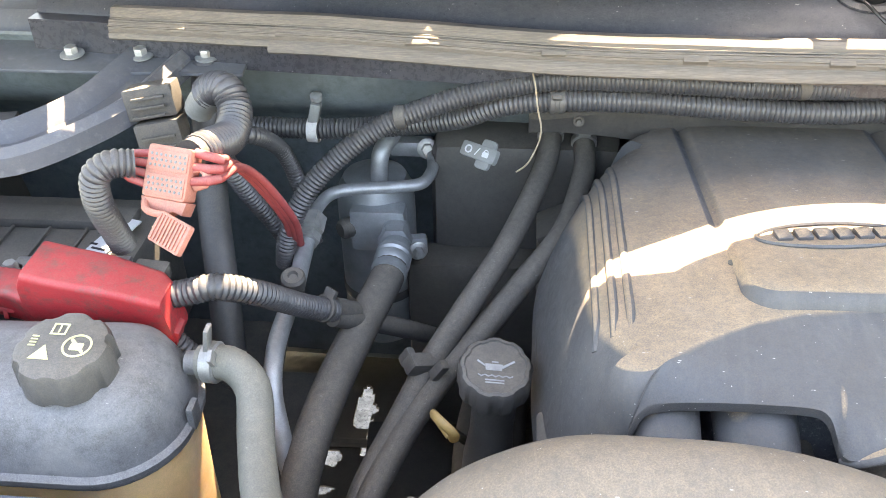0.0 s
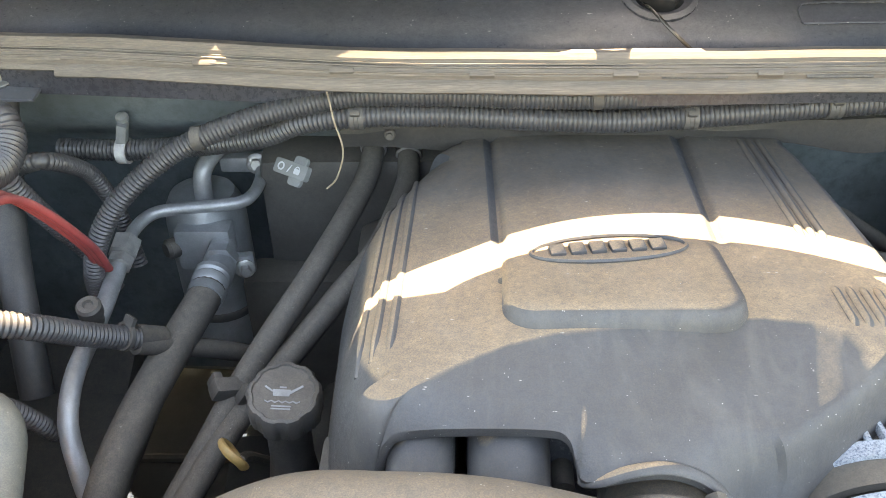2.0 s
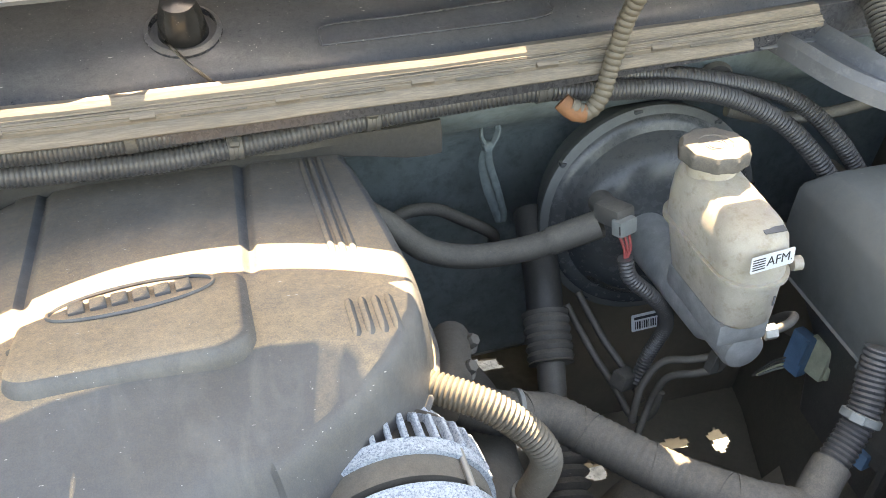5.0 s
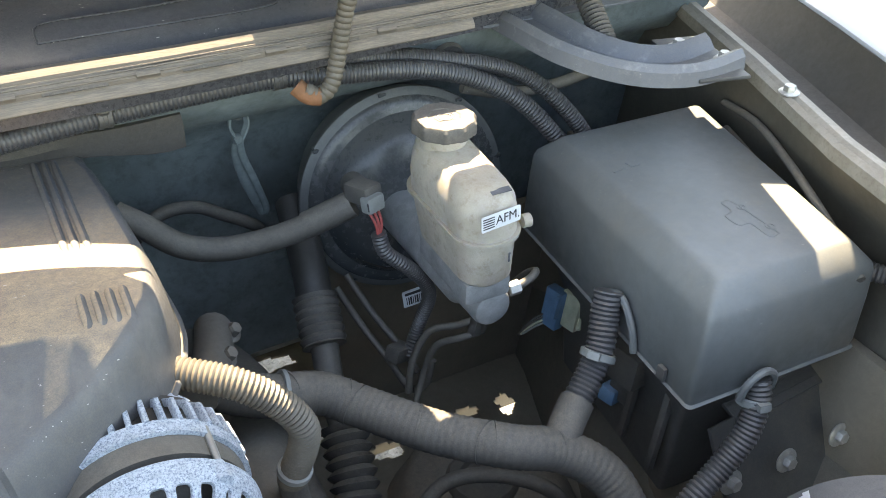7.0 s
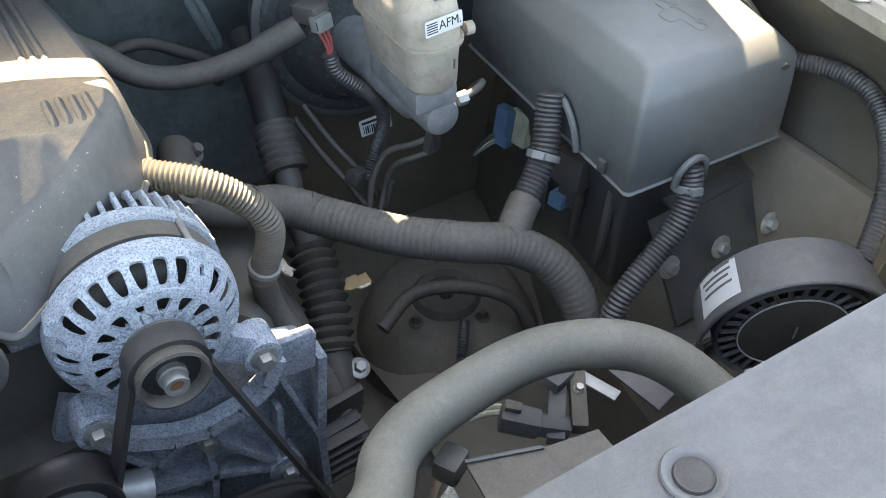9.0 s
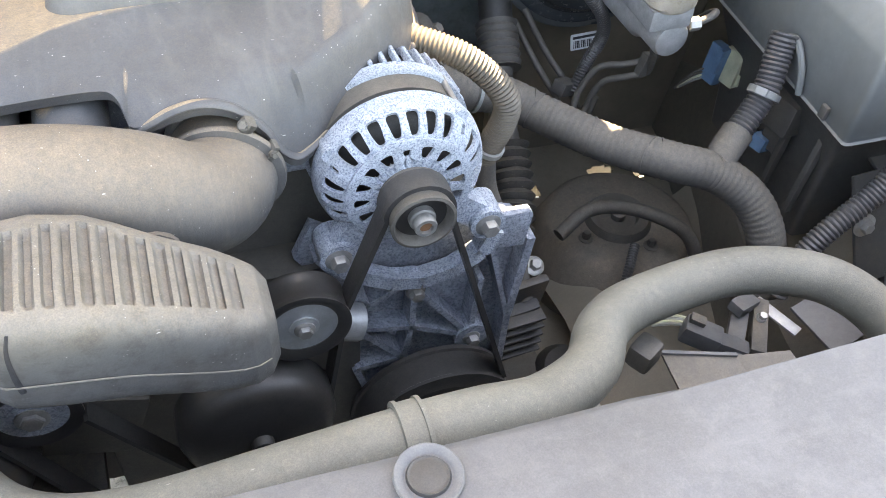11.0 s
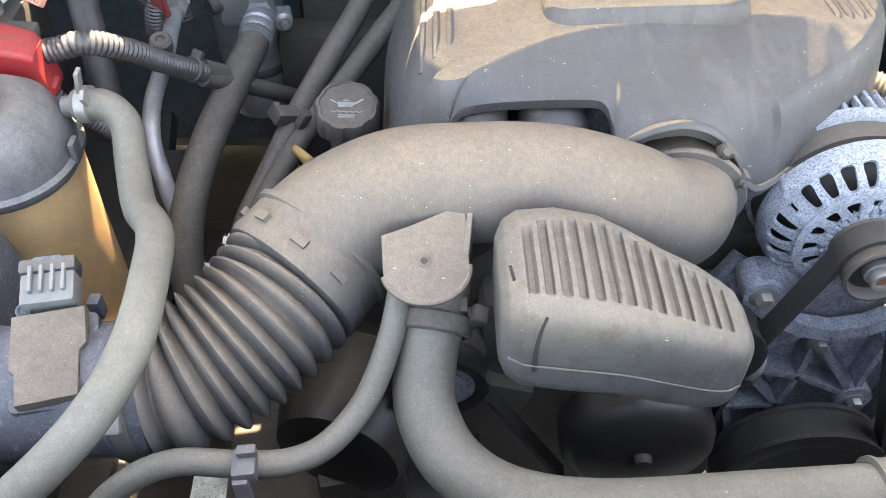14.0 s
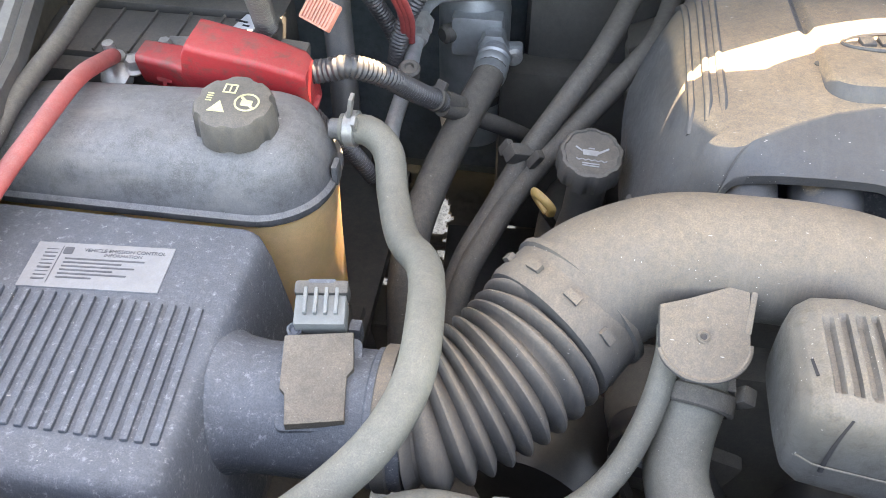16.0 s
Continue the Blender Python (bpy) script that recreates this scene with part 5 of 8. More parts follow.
part("negative_stud", lathe((-0.505, 0.60, 1.035), (0, -0.1, 1), [(0.013, 0), (0.013, 0.008), (0.006, 0.010), (0.006, 0.026)], 12), ZINC, bat)
part("clamp_nut", lathe((-0.495, 0.583, 1.025), (0, -0.5, 1), [(0.016, 0), (0.016, 0.012), (0.010, 0.016), (0.004, 0.016)], 12), ZINC, bat, "zinc terminal nut")
part("negative_clamp", box((-0.500, 0.600, 1.030), (0.040, 0.030, 0.014), (0, 0, 25), 0.004), TUBEMETAL, bat, "pale metal post clamp")
part("clamp_bolt", bolt((-0.478, 0.590, 1.037), (0.1, -0.2, 1), 0.008, 0.012, 1.5), ZINC, bat)

rc = group_at("terminal_cover", (-0.38, 0.585, 1.0), "faded scuffed red plastic battery terminal cover", "terminal cover")
rings = []
for x, y, z, w, h in ((-0.468, 0.598, 1.058, 0.024, 0.026), (-0.463, 0.598, 1.058, 0.036, 0.040), (-0.425, 0.593, 1.056, 0.040, 0.042), (-0.408, 0.590, 1.052, 0.046, 0.050), (-0.400, 0.588, 1.060, 0.054, 0.082), (-0.393, 0.588, 1.066, 0.056, 0.094), (-0.37, 0.584, 1.064, 0.056, 0.094), (-0.33, 0.581, 1.062, 0.054, 0.086), (-0.285, 0.575, 1.060, 0.046, 0.070), (-0.277, 0.574, 1.060, 0.036, 0.054)):
    rings.append([Vector((x, y - 0.006 + a - 0.25 * c, z - 0.012 + c)) for a, c in rounded(w, h, 0.007, 4)])
part("hood_shell", loft(rings), RED, rc)
part("plus_sign", box((-0.436, 0.5705, 1.040), (0.018, 0.003, 0.005), (-14, 0, -8), 0.001), RED, rc)
part("plus_bar", box((-0.436, 0.5705, 1.040), (0.005, 0.003, 0.018), (-14, 0, -8), 0.001), RED, rc)
part("end_flap", box((-0.279, 0.568, 1.022), (0.006, 0.018, 0.026), (10, 20, 0), 0.002), RED, rc)
part("grommet", box((-0.300, 0.588, 1.074), (0.030, 0.022, 0.016), (0, 5, 0), 0.003), BLACK, rc)


def loom(name, pts, r, pitch, mat, label, cat="conduit", grp="", depth=0.0016):
    return tagged(part(name, tube(pts, r, 14, rib=(pitch, depth)), mat), label, cat, grp)


def hose(name, pts, r, mat, label, cat="hose", grp=""):
    return tagged(part(name, tube(pts, r, 16, 0.009), mat), label, cat, grp)


cc = group_at("cable_conduit", (-0.23, 0.60, 1.0), "corrugated black battery cable conduit with a sunlit patch", "conduit")
part("corrugated_tube", tube([(-0.300, 0.578, 1.055), (-0.268, 0.578, 1.062), (-0.240, 0.583, 1.066), (-0.212, 0.605, 1.043), (-0.196, 0.635, 1.010), (-0.178, 0.665, 0.978), (-0.155, 0.70, 0.945)], 0.0125, 14, rib=(0.0052, 0.0016)), CONDUIT, cc)
clip_ring((-0.172, 0.675, 0.970), (0.45, 0.6, -0.6), 0.0130, 0.005, BLACK, cc, "cable_tie", "black cable tie")
part("end_sleeve", tube([(-0.166, 0.684, 0.962), (-0.150, 0.707, 0.939)], 0.0128, 14, 0.006), TAPE, cc)
hose("engine_cable", [(-0.165, 0.68, 0.955), (-0.13, 0.72, 0.915), (-0.09, 0.76, 0.87), (-0.05, 0.80, 0.82)], 0.011, TAPE, "dark taped cable running down to the engine", "cable")
loom("starter_conduit", [(-0.287, 0.568, 1.02), (-0.268, 0.572, 0.99), (-0.250, 0.590, 0.95), (-0.235, 0.61, 0.90)], 0.010, 0.005, CONDUIT, "thin corrugated cable conduit below the red cover")
hose("red_cable", [(-0.500, 0.592, 1.048), (-0.494, 0.568, 1.060), (-0.485, 0.50, 1.084), (-0.484, 0.42, 1.085), (-0.492, 0.359, 1.074), (-0.505, 0.28, 1.05)], 0.0085, REDWIRE, "faded red rubber cable over the coolant tank", "cable")
hose("black_side_hose", [(-0.530, 0.76, 1.09), (-0.538, 0.65, 1.085), (-0.536, 0.566, 1.080), (-0.528, 0.468, 1.084), (-0.526, 0.413, 1.075), (-0.53, 0.34, 1.055)], 0.0095, RUBBER, "thin black rubber hose beside the coolant tank")

# fuse link block and loose lid
fuse = group_at("fuse_link", (-0.27, 0.60, 1.13), "faded pink plastic fuse link holder on red wires", "fuse holder")
FM = pose(-0.264, 0.606, 1.166, 55, 0, -14)
part("holder", plate(rounded(0.041, 0.044, 0.003, 3), 0.016, FM, 0.002), PINK, fuse)
for r in range(2):
    grip = part("grip_panel", plate(rounded(0.037, 0.0165, 0.001, 2, 0, 0.0095 - 0.020 * r), 0.0012, FM @ pose(0, 0, 0.016), 0.0003), PINK, fuse)
    for k in range(24):
        part("grip_dimple", lathe(FM @ Vector((-0.0155 + 0.0044 * (k % 8) + 0.0011 * ((k // 8) % 2), 0.0140 - 0.0045 * (k // 8) - 0.020 * r, 0.0171)), FM.to_3x3() @ Vector((0, 0, 1)), [(0.0015, 0), (0.0011, 0.0007)], 6), GREYCONN, grip)
part("holder_foot", plate([(-0.022, -0.022), (0.022, -0.022), (0.019, -0.033), (0.010, -0.031), (0.004, -0.035), (-0.010, -0.031), (-0.018, -0.034)], 0.014, FM, 0.001), PINK, fuse)
part("latch", tube([FM @ Vector((0.018, 0.004, 0.006)), FM @ Vector((0.030, 0.008, 0.010)), FM @ Vector((0.035, -0.002, 0.010)), FM @ Vector((0.022, -0.008, 0.007))], 0.004, 8, 0.006, flat=0.6), PINK, fuse)
lid = group_at("hanging_cover", (-0.265, 0.56, 1.13), "small ribbed pink cover hanging on a strap", "cover")
LDM = pose(-0.256, 0.556, 1.140, 45, 0, -35)
part("lid_panel", plate(rounded(0.040, 0.026, 0.002, 2), 0.005, LDM, 0.001), PINK, lid)
for k in range(9):
    part("lid_ridge", plate(rounded(0.0016, 0.022, 0.0005, 1, -0.016 + 0.004 * k, 0), 0.0012, LDM @ pose(0, 0, 0.005), 0), PINK, lid)
part("strap", tube([LDM @ Vector((-0.016, 0.010, 0.002)), (-0.283, 0.575, 1.150), (-0.288, 0.588, 1.152), FM @ Vector((-0.020, -0.030, 0.004))], 0.003, 8, 0.005), PINK, lid)
for k in range(4):
    hose("red_wire", [FM @ Vector((-0.020, 0.014 - 0.009 * k, 0.008)), FM @ Vector((-0.040, 0.010 - 0.006 * k, 0.012 + 0.002 * k)), (-0.301, 0.592 + 0.003 * k, 1.184 - 0.004 * k)], 0.0034, REDWIRE, "short faded red wire at the fuse link", "wire", "fuse wires")
for k in range(3):
    hose("red_wire", [FM @ Vector((0.020, 0.020 - 0.012 * k, 0.008)), FM @ Vector((0.042, 0.018 - 0.008 * k, 0.006)), (-0.242 + 0.005 * k, 0.668, 1.144 - 0.003 * k), (-0.232 + 0.005 * k, 0.700, 1.102), (-0.221 + 0.005 * k, 0.740, 1.034), (-0.226 + 0.005 * k, 0.77, 0.982)], 0.0040, REDWIRE, "long faded red wire into the harness", "wire", "fuse wires")
loom("fuse_conduit", [(-0.296, 0.600, 1.179), (-0.313, 0.592, 1.182), (-0.326, 0.587, 1.172), (-0.332, 0.592, 1.143), (-0.335, 0.610, 1.104), (-0.336, 0.620, 1.080)], 0.0125, 0.0048, CONDUIT, "bent corrugated conduit from the battery to the fuse link")
hcd = group_at("harness_conduit", (-0.25, 0.70, 1.14), "thick bent corrugated harness conduit with a torn lining", "conduit")
part("lining", tube([(-0.276, 0.748, 1.174), (-0.290, 0.758, 1.160), (-0.300, 0.766, 1.146)], 0.0150, 14, 0.006), GREYCONN, hcd, "pale torn lining")
part("corrugated_tube", tube([(-0.283, 0.753, 1.170), (-0.272, 0.745, 1.179), (-0.257, 0.735, 1.181), (-0.247, 0.720, 1.168), (-0.245, 0.69, 1.158), (-0.252, 0.655, 1.166), (-0.257, 0.640, 1.168)], 0.0168, 14, rib=(0.0052, 0.002)), CONDUIT, hcd)
part("taped_end", tube([(-0.254, 0.648, 1.167), (-0.260, 0.632, 1.169)], 0.0150, 14, 0.006), TAPE, hcd)
part_blk = group_at("relay_connector", (-0.335, 0.765, 1.09), "dusty black harness connector block", "connector")
part("upper_block", box((-0.348, 0.772, 1.152), (0.050, 0.034, 0.032), (-12, -8, 8), 0.003), TAPE, part_blk)
part("lower_block", box((-0.338, 0.757, 1.115), (0.046, 0.036, 0.044), (-12, -8, 8), 0.003), TAPE, part_blk)
for k in range(3):
    part("grip_rib", box((-0.346, 0.7535 - 0.002 * k, 1.162 - 0.009 * k), (0.034, 0.004, 0.003), (-12, -8, 8), 0.001), TAPE, part_blk)
    part("grip_rib", box((-0.336, 0.738 - 0.002 * k, 1.127 - 0.010 * k), (0.034, 0.004, 0.003), (-12, -8, 8), 0.001), TAPE, part_blk)
loom("small_conduit", [(-0.30, 0.80, 1.09), (-0.262, 0.79, 1.105), (-0.25, 0.84, 1.065), (-0.243, 0.86, 1.03), (-0.236, 0.87, 0.98), (-0.225, 0.86, 0.92)], 0.010, 0.005, CONDUIT, "slack black corrugated conduit on the firewall")
loom("harness_drop", [(-0.285, 0.76, 1.10), (-0.270, 0.78, 1.04), (-0.248, 0.80, 0.98), (-0.232, 0.80, 0.93)], 0.011, 0.005, CONDUIT, "black corrugated conduit dropping behind the battery")
tagged(part("support_pole", tube([(-0.322, 0.862, 1.150), (-0.318, 0.82, 1.09), (-0.300, 0.75, 1.03), (-0.285, 0.70, 0.97), (-0.275, 0.66, 0.90)], 0.017, 14, 0.012), STEEL_DARK), "dark painted steel brace from cowl to inner wing", "brace")

# air conditioning
acc = group_at("accumulator", (-0.16, 0.95, 0.72), "dull silver air conditioning accumulator canister", "canister")
part("shell", lathe((-0.160, 0.940, 0.72), (0, 0, 1), [(0.034, 0), (0.047, 0.01), (0.050, 0.03), (0.050, 0.215), (0.047, 0.238), (0.040, 0.252), (0.020, 0.258)], 36), CANISTER, acc)
part("seam_band", lathe((-0.160, 0.940, 0.80), (0, 0, 1), [(0.050, 0), (0.0515, 0.002), (0.0515, 0.012), (0.050, 0.014)], 36), BLACK, acc)
part("front_block", box((-0.150, 0.893, 0.925), (0.070, 0.030, 0.060), (0, 0, 0), 0.008), CANISTER, acc)
part("outlet_elbow", tube([(-0.128, 0.885, 0.930), (-0.124, 0.860, 0.925), (-0.121, 0.83, 0.925), (-0.120, 0.79, 0.940)], 0.017, 16, 0.006), CANISTER, acc)
part("outlet_nut", lathe((-0.126, 0.870, 0.927), (0.05, -1, 0.0), [(0.016, 0), (0.021, 0.002), (0.021, 0.016), (0.017, 0.018)], 6), CANISTER, acc)
part("flange_bolt", bolt((-0.098, 0.862, 0.912), (0.3, -1, 0.2), 0.007, 0.010), ZINC, acc)
part("flange", box((-0.108, 0.870, 0.914), (0.042, 0.014, 0.028), (0, 0, 10), 0.006), CANISTER, acc)
part("switch", lathe((-0.178, 0.895, 0.925), (-0.7, -0.7, 0.1), [(0.010, 0), (0.013, 0.004), (0.013, 0.022), (0.009, 0.026)], 16), BLACK, acc)
part("inlet_pipe", tube([(-0.150, 0.92, 0.95), (-0.150, 0.918, 0.985), (-0.146, 0.925, 1.015), (-0.13, 0.96, 1.03)], 0.011, 14, 0.006), TUBEMETAL, acc, "dull aluminium inlet pipe")
part("line_block", box((-0.118, 0.992, 0.985), (0.055, 0.022, 0.022), (0, 0, 0), 0.005), TUBEMETAL, acc)
part("block_bolt", bolt((-0.096, 0.978, 0.990), (0.1, -1, 0.3), 0.008, 0.008), ZINC, acc)
acl = group_at("refrigerant_line", (-0.2, 0.75, 0.9), "dull aluminium refrigerant line with a steel union nut", "pipe")
part("upper_line", tube([(-0.090, 0.975, 0.985), (-0.086, 0.945, 0.985), (-0.088, 0.918, 0.985), (-0.098, 0.900, 0.984), (-0.125, 0.890, 0.985), (-0.175, 0.880, 0.986), (-0.200, 0.870, 0.985), (-0.212, 0.845, 0.982), (-0.213, 0.815, 0.980)], 0.0075, 14, 0.005), TUBEMETAL, acl)
part("union_nut", lathe((-0.2135, 0.824, 0.982), (-0.02, -0.95, -0.25), [(0.010, 0), (0.0165, 0.001), (0.0165, 0.022), (0.012, 0.024)], 6), ZINC, acl, "bright union nut")
part("union_collar", lathe((-0.2140, 0.800, 0.975), (-0.02, -0.95, -0.25), [(0.010, 0), (0.0145, 0.001), (0.0145, 0.012), (0.011, 0.014)], 6), ZINC, acl)
part("lower_line", tube([(-0.214, 0.80, 0.975), (-0.214, 0.76, 0.967), (-0.213, 0.725, 0.962), (-0.215, 0.685, 0.955), (-0.217, 0.640, 0.945), (-0.213, 0.600, 0.925), (-0.203, 0.575, 0.89), (-0.195, 0.56, 0.85)], 0.0098, 14, 0.006), TUBEMETAL, acl)
part("service_cap", lathe((-0.205, 0.690, 0.978), (0.1, -0.3, 1), [(0.010, 0), (0.010, 0.012), (0.0125, 0.014), (0.0125, 0.026), (0.010, 0.029), (0.0055, 0.029), (0.004, 0.026)], 20), BLACK, acl, "black service port cap")
suct = group_at("suction_hose", (-0.15, 0.65, 0.75), "thick black rubber refrigerant suction hose with a crimped ferrule", "hose")
part("rubber_tube", tube([(-0.120, 0.800, 0.940), (-0.124, 0.770, 0.936), (-0.143, 0.705, 0.920), (-0.163, 0.630, 0.900), (-0.178, 0.565, 0.870), (-0.185, 0.52, 0.82), (-0.18, 0.48, 0.74)], 0.0195, 16, 0.009), RUBBER, suct)
part("crimp", lathe((-0.1195, 0.815, 0.942), (-0.06, -0.95, -0.12), [(0.018, 0), (0.0215, 0.002), (0.0215, 0.008), (0.019, 0.011), (0.0215, 0.014), (0.0215, 0.022), (0.019, 0.026), (0.0215, 0.03), (0.0205, 0.04)], 28), CANISTER, suct, "crimped metal ferrule")

# heater hoses and their clip
hh = group_at("heater_hose", (0.0, 0.75, 0.8), "dusty black rubber heater hose with a firewall clamp", "hose", "heater hoses")
part("rubber_tube", tube([(0.060, 1.00, 1.045), (0.058, 0.940, 1.030), (0.049, 0.892, 1.010), (0.012, 0.780, 0.985), (-0.032, 0.708, 0.945), (-0.066, 0.665, 0.905), (-0.095, 0.61, 0.87), (-0.125, 0.55, 0.83), (-0.14, 0.50, 0.76)], 0.0135, 16, 0.009), RUBBER, hh)
clip_ring((0.058, 0.945, 1.032), (-0.05, -0.9, -0.3), 0.0142, 0.010, STEEL, hh, "hose_clamp", "steel hose clamp")
hh = group_at("heater_hose", (0.0, 0.75, 0.8), "dusty black rubber heater hose with a firewall clamp", "hose", "heater hoses")
part("rubber_tube", tube([(0.096, 1.00, 1.03), (0.099, 0.950, 1.018), (0.098, 0.905, 1.002), (0.074, 0.810, 0.985), (0.032, 0.752, 0.958), (-0.008, 0.706, 0.928), (-0.053, 0.655, 0.896), (-0.088, 0.595, 0.868), (-0.118, 0.53, 0.83), (-0.13, 0.48, 0.76)], 0.0135, 16, 0.009), RUBBER, hh)
clip_ring((0.099, 0.952, 1.019), (0.0, -0.95, -0.3), 0.0142, 0.010, STEEL, hh, "hose_clamp", "steel hose clamp")
hc = group_at("hose_clip", (-0.05, 0.65, 0.89), "black plastic clip that ties the heater hoses", "clip")
part("clip_body", box((-0.070, 0.658, 0.915), (0.040, 0.018, 0.020), (20, 25, 35), 0.004), BLACK, hc)
part("clip_tab", box((-0.053, 0.647, 0.918), (0.010, 0.012, 0.024), (20, 25, 35), 0.003), BLACK, hc)
part("clip_tab", box((-0.088, 0.668, 0.914), (0.010, 0.014, 0.020), (20, 25, 35), 0.003), BLACK, hc)

# small tag on the firewall
tag = group_at("wire_tag", (-0.02, 0.86, 1.04), "small grey plastic lock tag with white symbols", "tag")
TGM = pose(-0.022, 0.862, 1.050, 50, 0, -32)
part("tag_body", plate(rounded(0.046, 0.017, 0.003, 3), 0.008, TGM, 0.001), GREYCONN, tag)
part("tag_wing", plate(rounded(0.018, 0.034, 0.004, 3, 0.008, 0), 0.005, TGM, 0.001), GREYCONN, tag)
mark(tag, ring_arc(0.003, 0.0048, 0, 359.9, 16), TGM @ pose(-0.013, 0, 0.0081), LABEL, "circle_sign")
mark(tag, rounded(0.0012, 0.010, 0.0003, 1), TGM @ pose(-0.001, 0, 0.0081, 0, 0, -25), LABEL, "slash_sign")
mark(tag, rounded(0.008, 0.006, 0.001, 2), TGM @ pose(0.010, -0.001, 0.0081), LABEL, "lock_sign")
mark(tag, ring_arc(0.002, 0.003, 0, 180, 8), TGM @ pose(0.010, 0.002, 0.0081), LABEL, "shackle_sign")

# long conduits along the firewall
low = group_at("firewall_loom", (0.3, 0.84, 1.11), "long black corrugated loom along the firewall", "conduit", "firewall looms")
part("loom_tube", tube([(-0.29, 0.885, 1.065), (-0.213, 0.880, 1.066), (-0.13, 0.868, 1.078), (-0.05, 0.848, 1.10), (0.0, 0.836, 1.123), (0.057, 0.832, 1.132), (0.14, 0.832, 1.133), (0.24, 0.832, 1.128), (0.33, 0.835, 1.124), (0.398, 0.840, 1.126), (0.47, 0.843, 1.130), (0.544, 0.848, 1.134), (0.64, 0.850, 1.138), (0.73, 0.846, 1.142), (0.80, 0.848, 1.132), (0.90, 0.850, 1.12), (0.98, 0.848, 1.098), (1.05, 0.83, 1.06), (1.10, 0.80, 1.005), (1.14, 0.78, 0.94), (1.16, 0.77, 0.86), (1.165, 0.77, 0.76)], 0.0125, 14, rib=(0.0050, 0.0018)), CONDUIT, low)
for x, y, z in ((0.057, 0.832, 1.132), (0.398, 0.840, 1.126), (0.544, 0.848, 1.134), (0.735, 0.846, 1.142)):
    cl = part("clip", lathe((x - 0.008, y, z), (1, 0.05, 0), [(0.0120, 0), (0.0140, 0.0008), (0.0140, 0.0055), (0.0131, 0.0062), (0.0131, 0.0098), (0.0140, 0.0105), (0.0140, 0.0152), (0.0120, 0.016)], 24), BLACK, low, "black loom clip")
    part("clip_tab", box((x, y - 0.011, z + 0.009), (0.010, 0.006, 0.006), (40, 0, 0), 0.0015), BLACK, cl)
up = group_at("firewall_loom", (0.3, 0.85, 1.13), "upper black corrugated loom tucked under the seal", "conduit", "firewall looms")
part("loom_tube", tube([(-0.236, 0.77, 0.955), (-0.230, 0.765, 0.985), (-0.216, 0.770, 1.025), (-0.187, 0.785, 1.065), (-0.133, 0.805, 1.105), (-0.065, 0.818, 1.132), (0.0, 0.829, 1.146), (0.057, 0.830, 1.156), (0.14, 0.829, 1.157), (0.26, 0.827, 1.154), (0.38, 0.831, 1.154), (0.50, 0.838, 1.157), (0.60, 0.842, 1.159), (0.72, 0.850, 1.161), (0.85, 0.868, 1.138), (0.95, 0.868, 1.118), (1.06, 0.86, 1.085), (1.12, 0.83, 1.04), (1.165, 0.80, 0.97), (1.185, 0.79, 0.88), (1.19, 0.79, 0.77)], 0.0118, 14, rib=(0.0046, 0.0017)), CONDUIT, up)
for x, y, z in ((-0.105, 0.811, 1.118), (0.30, 0.828, 1.154), (0.66, 0.846, 1.160)):
    part("tape_band", lathe((x - 0.006, y, z), (1, 0.08, 0.1), [(0.0115, 0), (0.0128, 0.0008), (0.0128, 0.0112), (0.0115, 0.012)], 24), TAPE, up)
hose("third_loom", [(0.10, 0.872, 1.128), (0.2, 0.874, 1.120), (0.36, 0.876, 1.120), (0.5, 0.878, 1.122), (0.62, 0.872, 1.125)], 0.010, TAPE, "dark taped loom behind the corrugated ones", "loom")
wc = group_at("loom_clip", (-0.21, 0.88, 1.06), "white plastic loom clip on a firewall stud", "clip")
part("clip_band", lathe((-0.221, 0.879, 1.066), (1, -0.05, 0.0), [(0.013, 0), (0.0148, 0.0), (0.0148, 0.012), (0.013, 0.012)], 24), WHITE, wc)
part("clip_foot", box((-0.212, 0.878, 1.088), (0.012, 0.014, 0.026), (0, 15, 0), 0.003), GREYCONN, wc)
part("clip_stud", lathe((-0.210, 0.884, 1.102), (0, -0.3, 1), [(0.007, 0), (0.007, 0.006), (0.004, 0.008)], 12), GREYCONN, wc)
tagged(part("twine_tie", tube([(0.030, 0.822, 1.170), (0.034, 0.814, 1.156), (0.037, 0.812, 1.135), (0.042, 0.816, 1.108), (0.040, 0.820, 1.088), (0.030, 0.826, 1.060), (0.018, 0.832, 1.045)], 0.0010, 6, 0.005), STRING), "loose tan twine tied round the loom", "twine")
pad = group_at("insulation_pad", (0.33, 0.885, 1.06), "dusty black insulation pad under the firewall looms", "insulation pad")
part("pad_sheet", loft([[Vector((x, 0.885 + 0.004 * math.sin(x * 31), 1.10)), Vector((x, 0.880, 1.09 - 0.010 * noise.noise((x * 12, 0, 0)))), Vector((x, 0.884, 1.065 + 0.016 * noise.noise((x * 9, 3, 0)))), Vector((x, 0.893, 1.065 + 0.016 * noise.noise((x * 9, 3, 0)))), Vector((x, 0.895, 1.10))] for x in (0.03 + 0.02 * i for i in range(31))]), INSUL, pad)
for x in (0.085,):
    part("pad_screw", bolt((x, 0.879, 1.085), (0, -1, 0.2), 0.0036, 0.004, 1.8), DARKMETAL, pad, "dusty screw")

# ---- engine front: alternator, belt drive, radiator hose ----
AC_ = Vector((0.480, 0.0, 0.970))


def A(r, a, y):
    return Vector((AC_.x + r * math.cos(radians(a)), y, AC_.z + r * math.sin(radians(a))))


alt = group_at("alternator", (0.48, 0.46, 0.88), "corroded pale blue-grey alternator with a slotted case", "alternator")
back = (0, 1, 0)
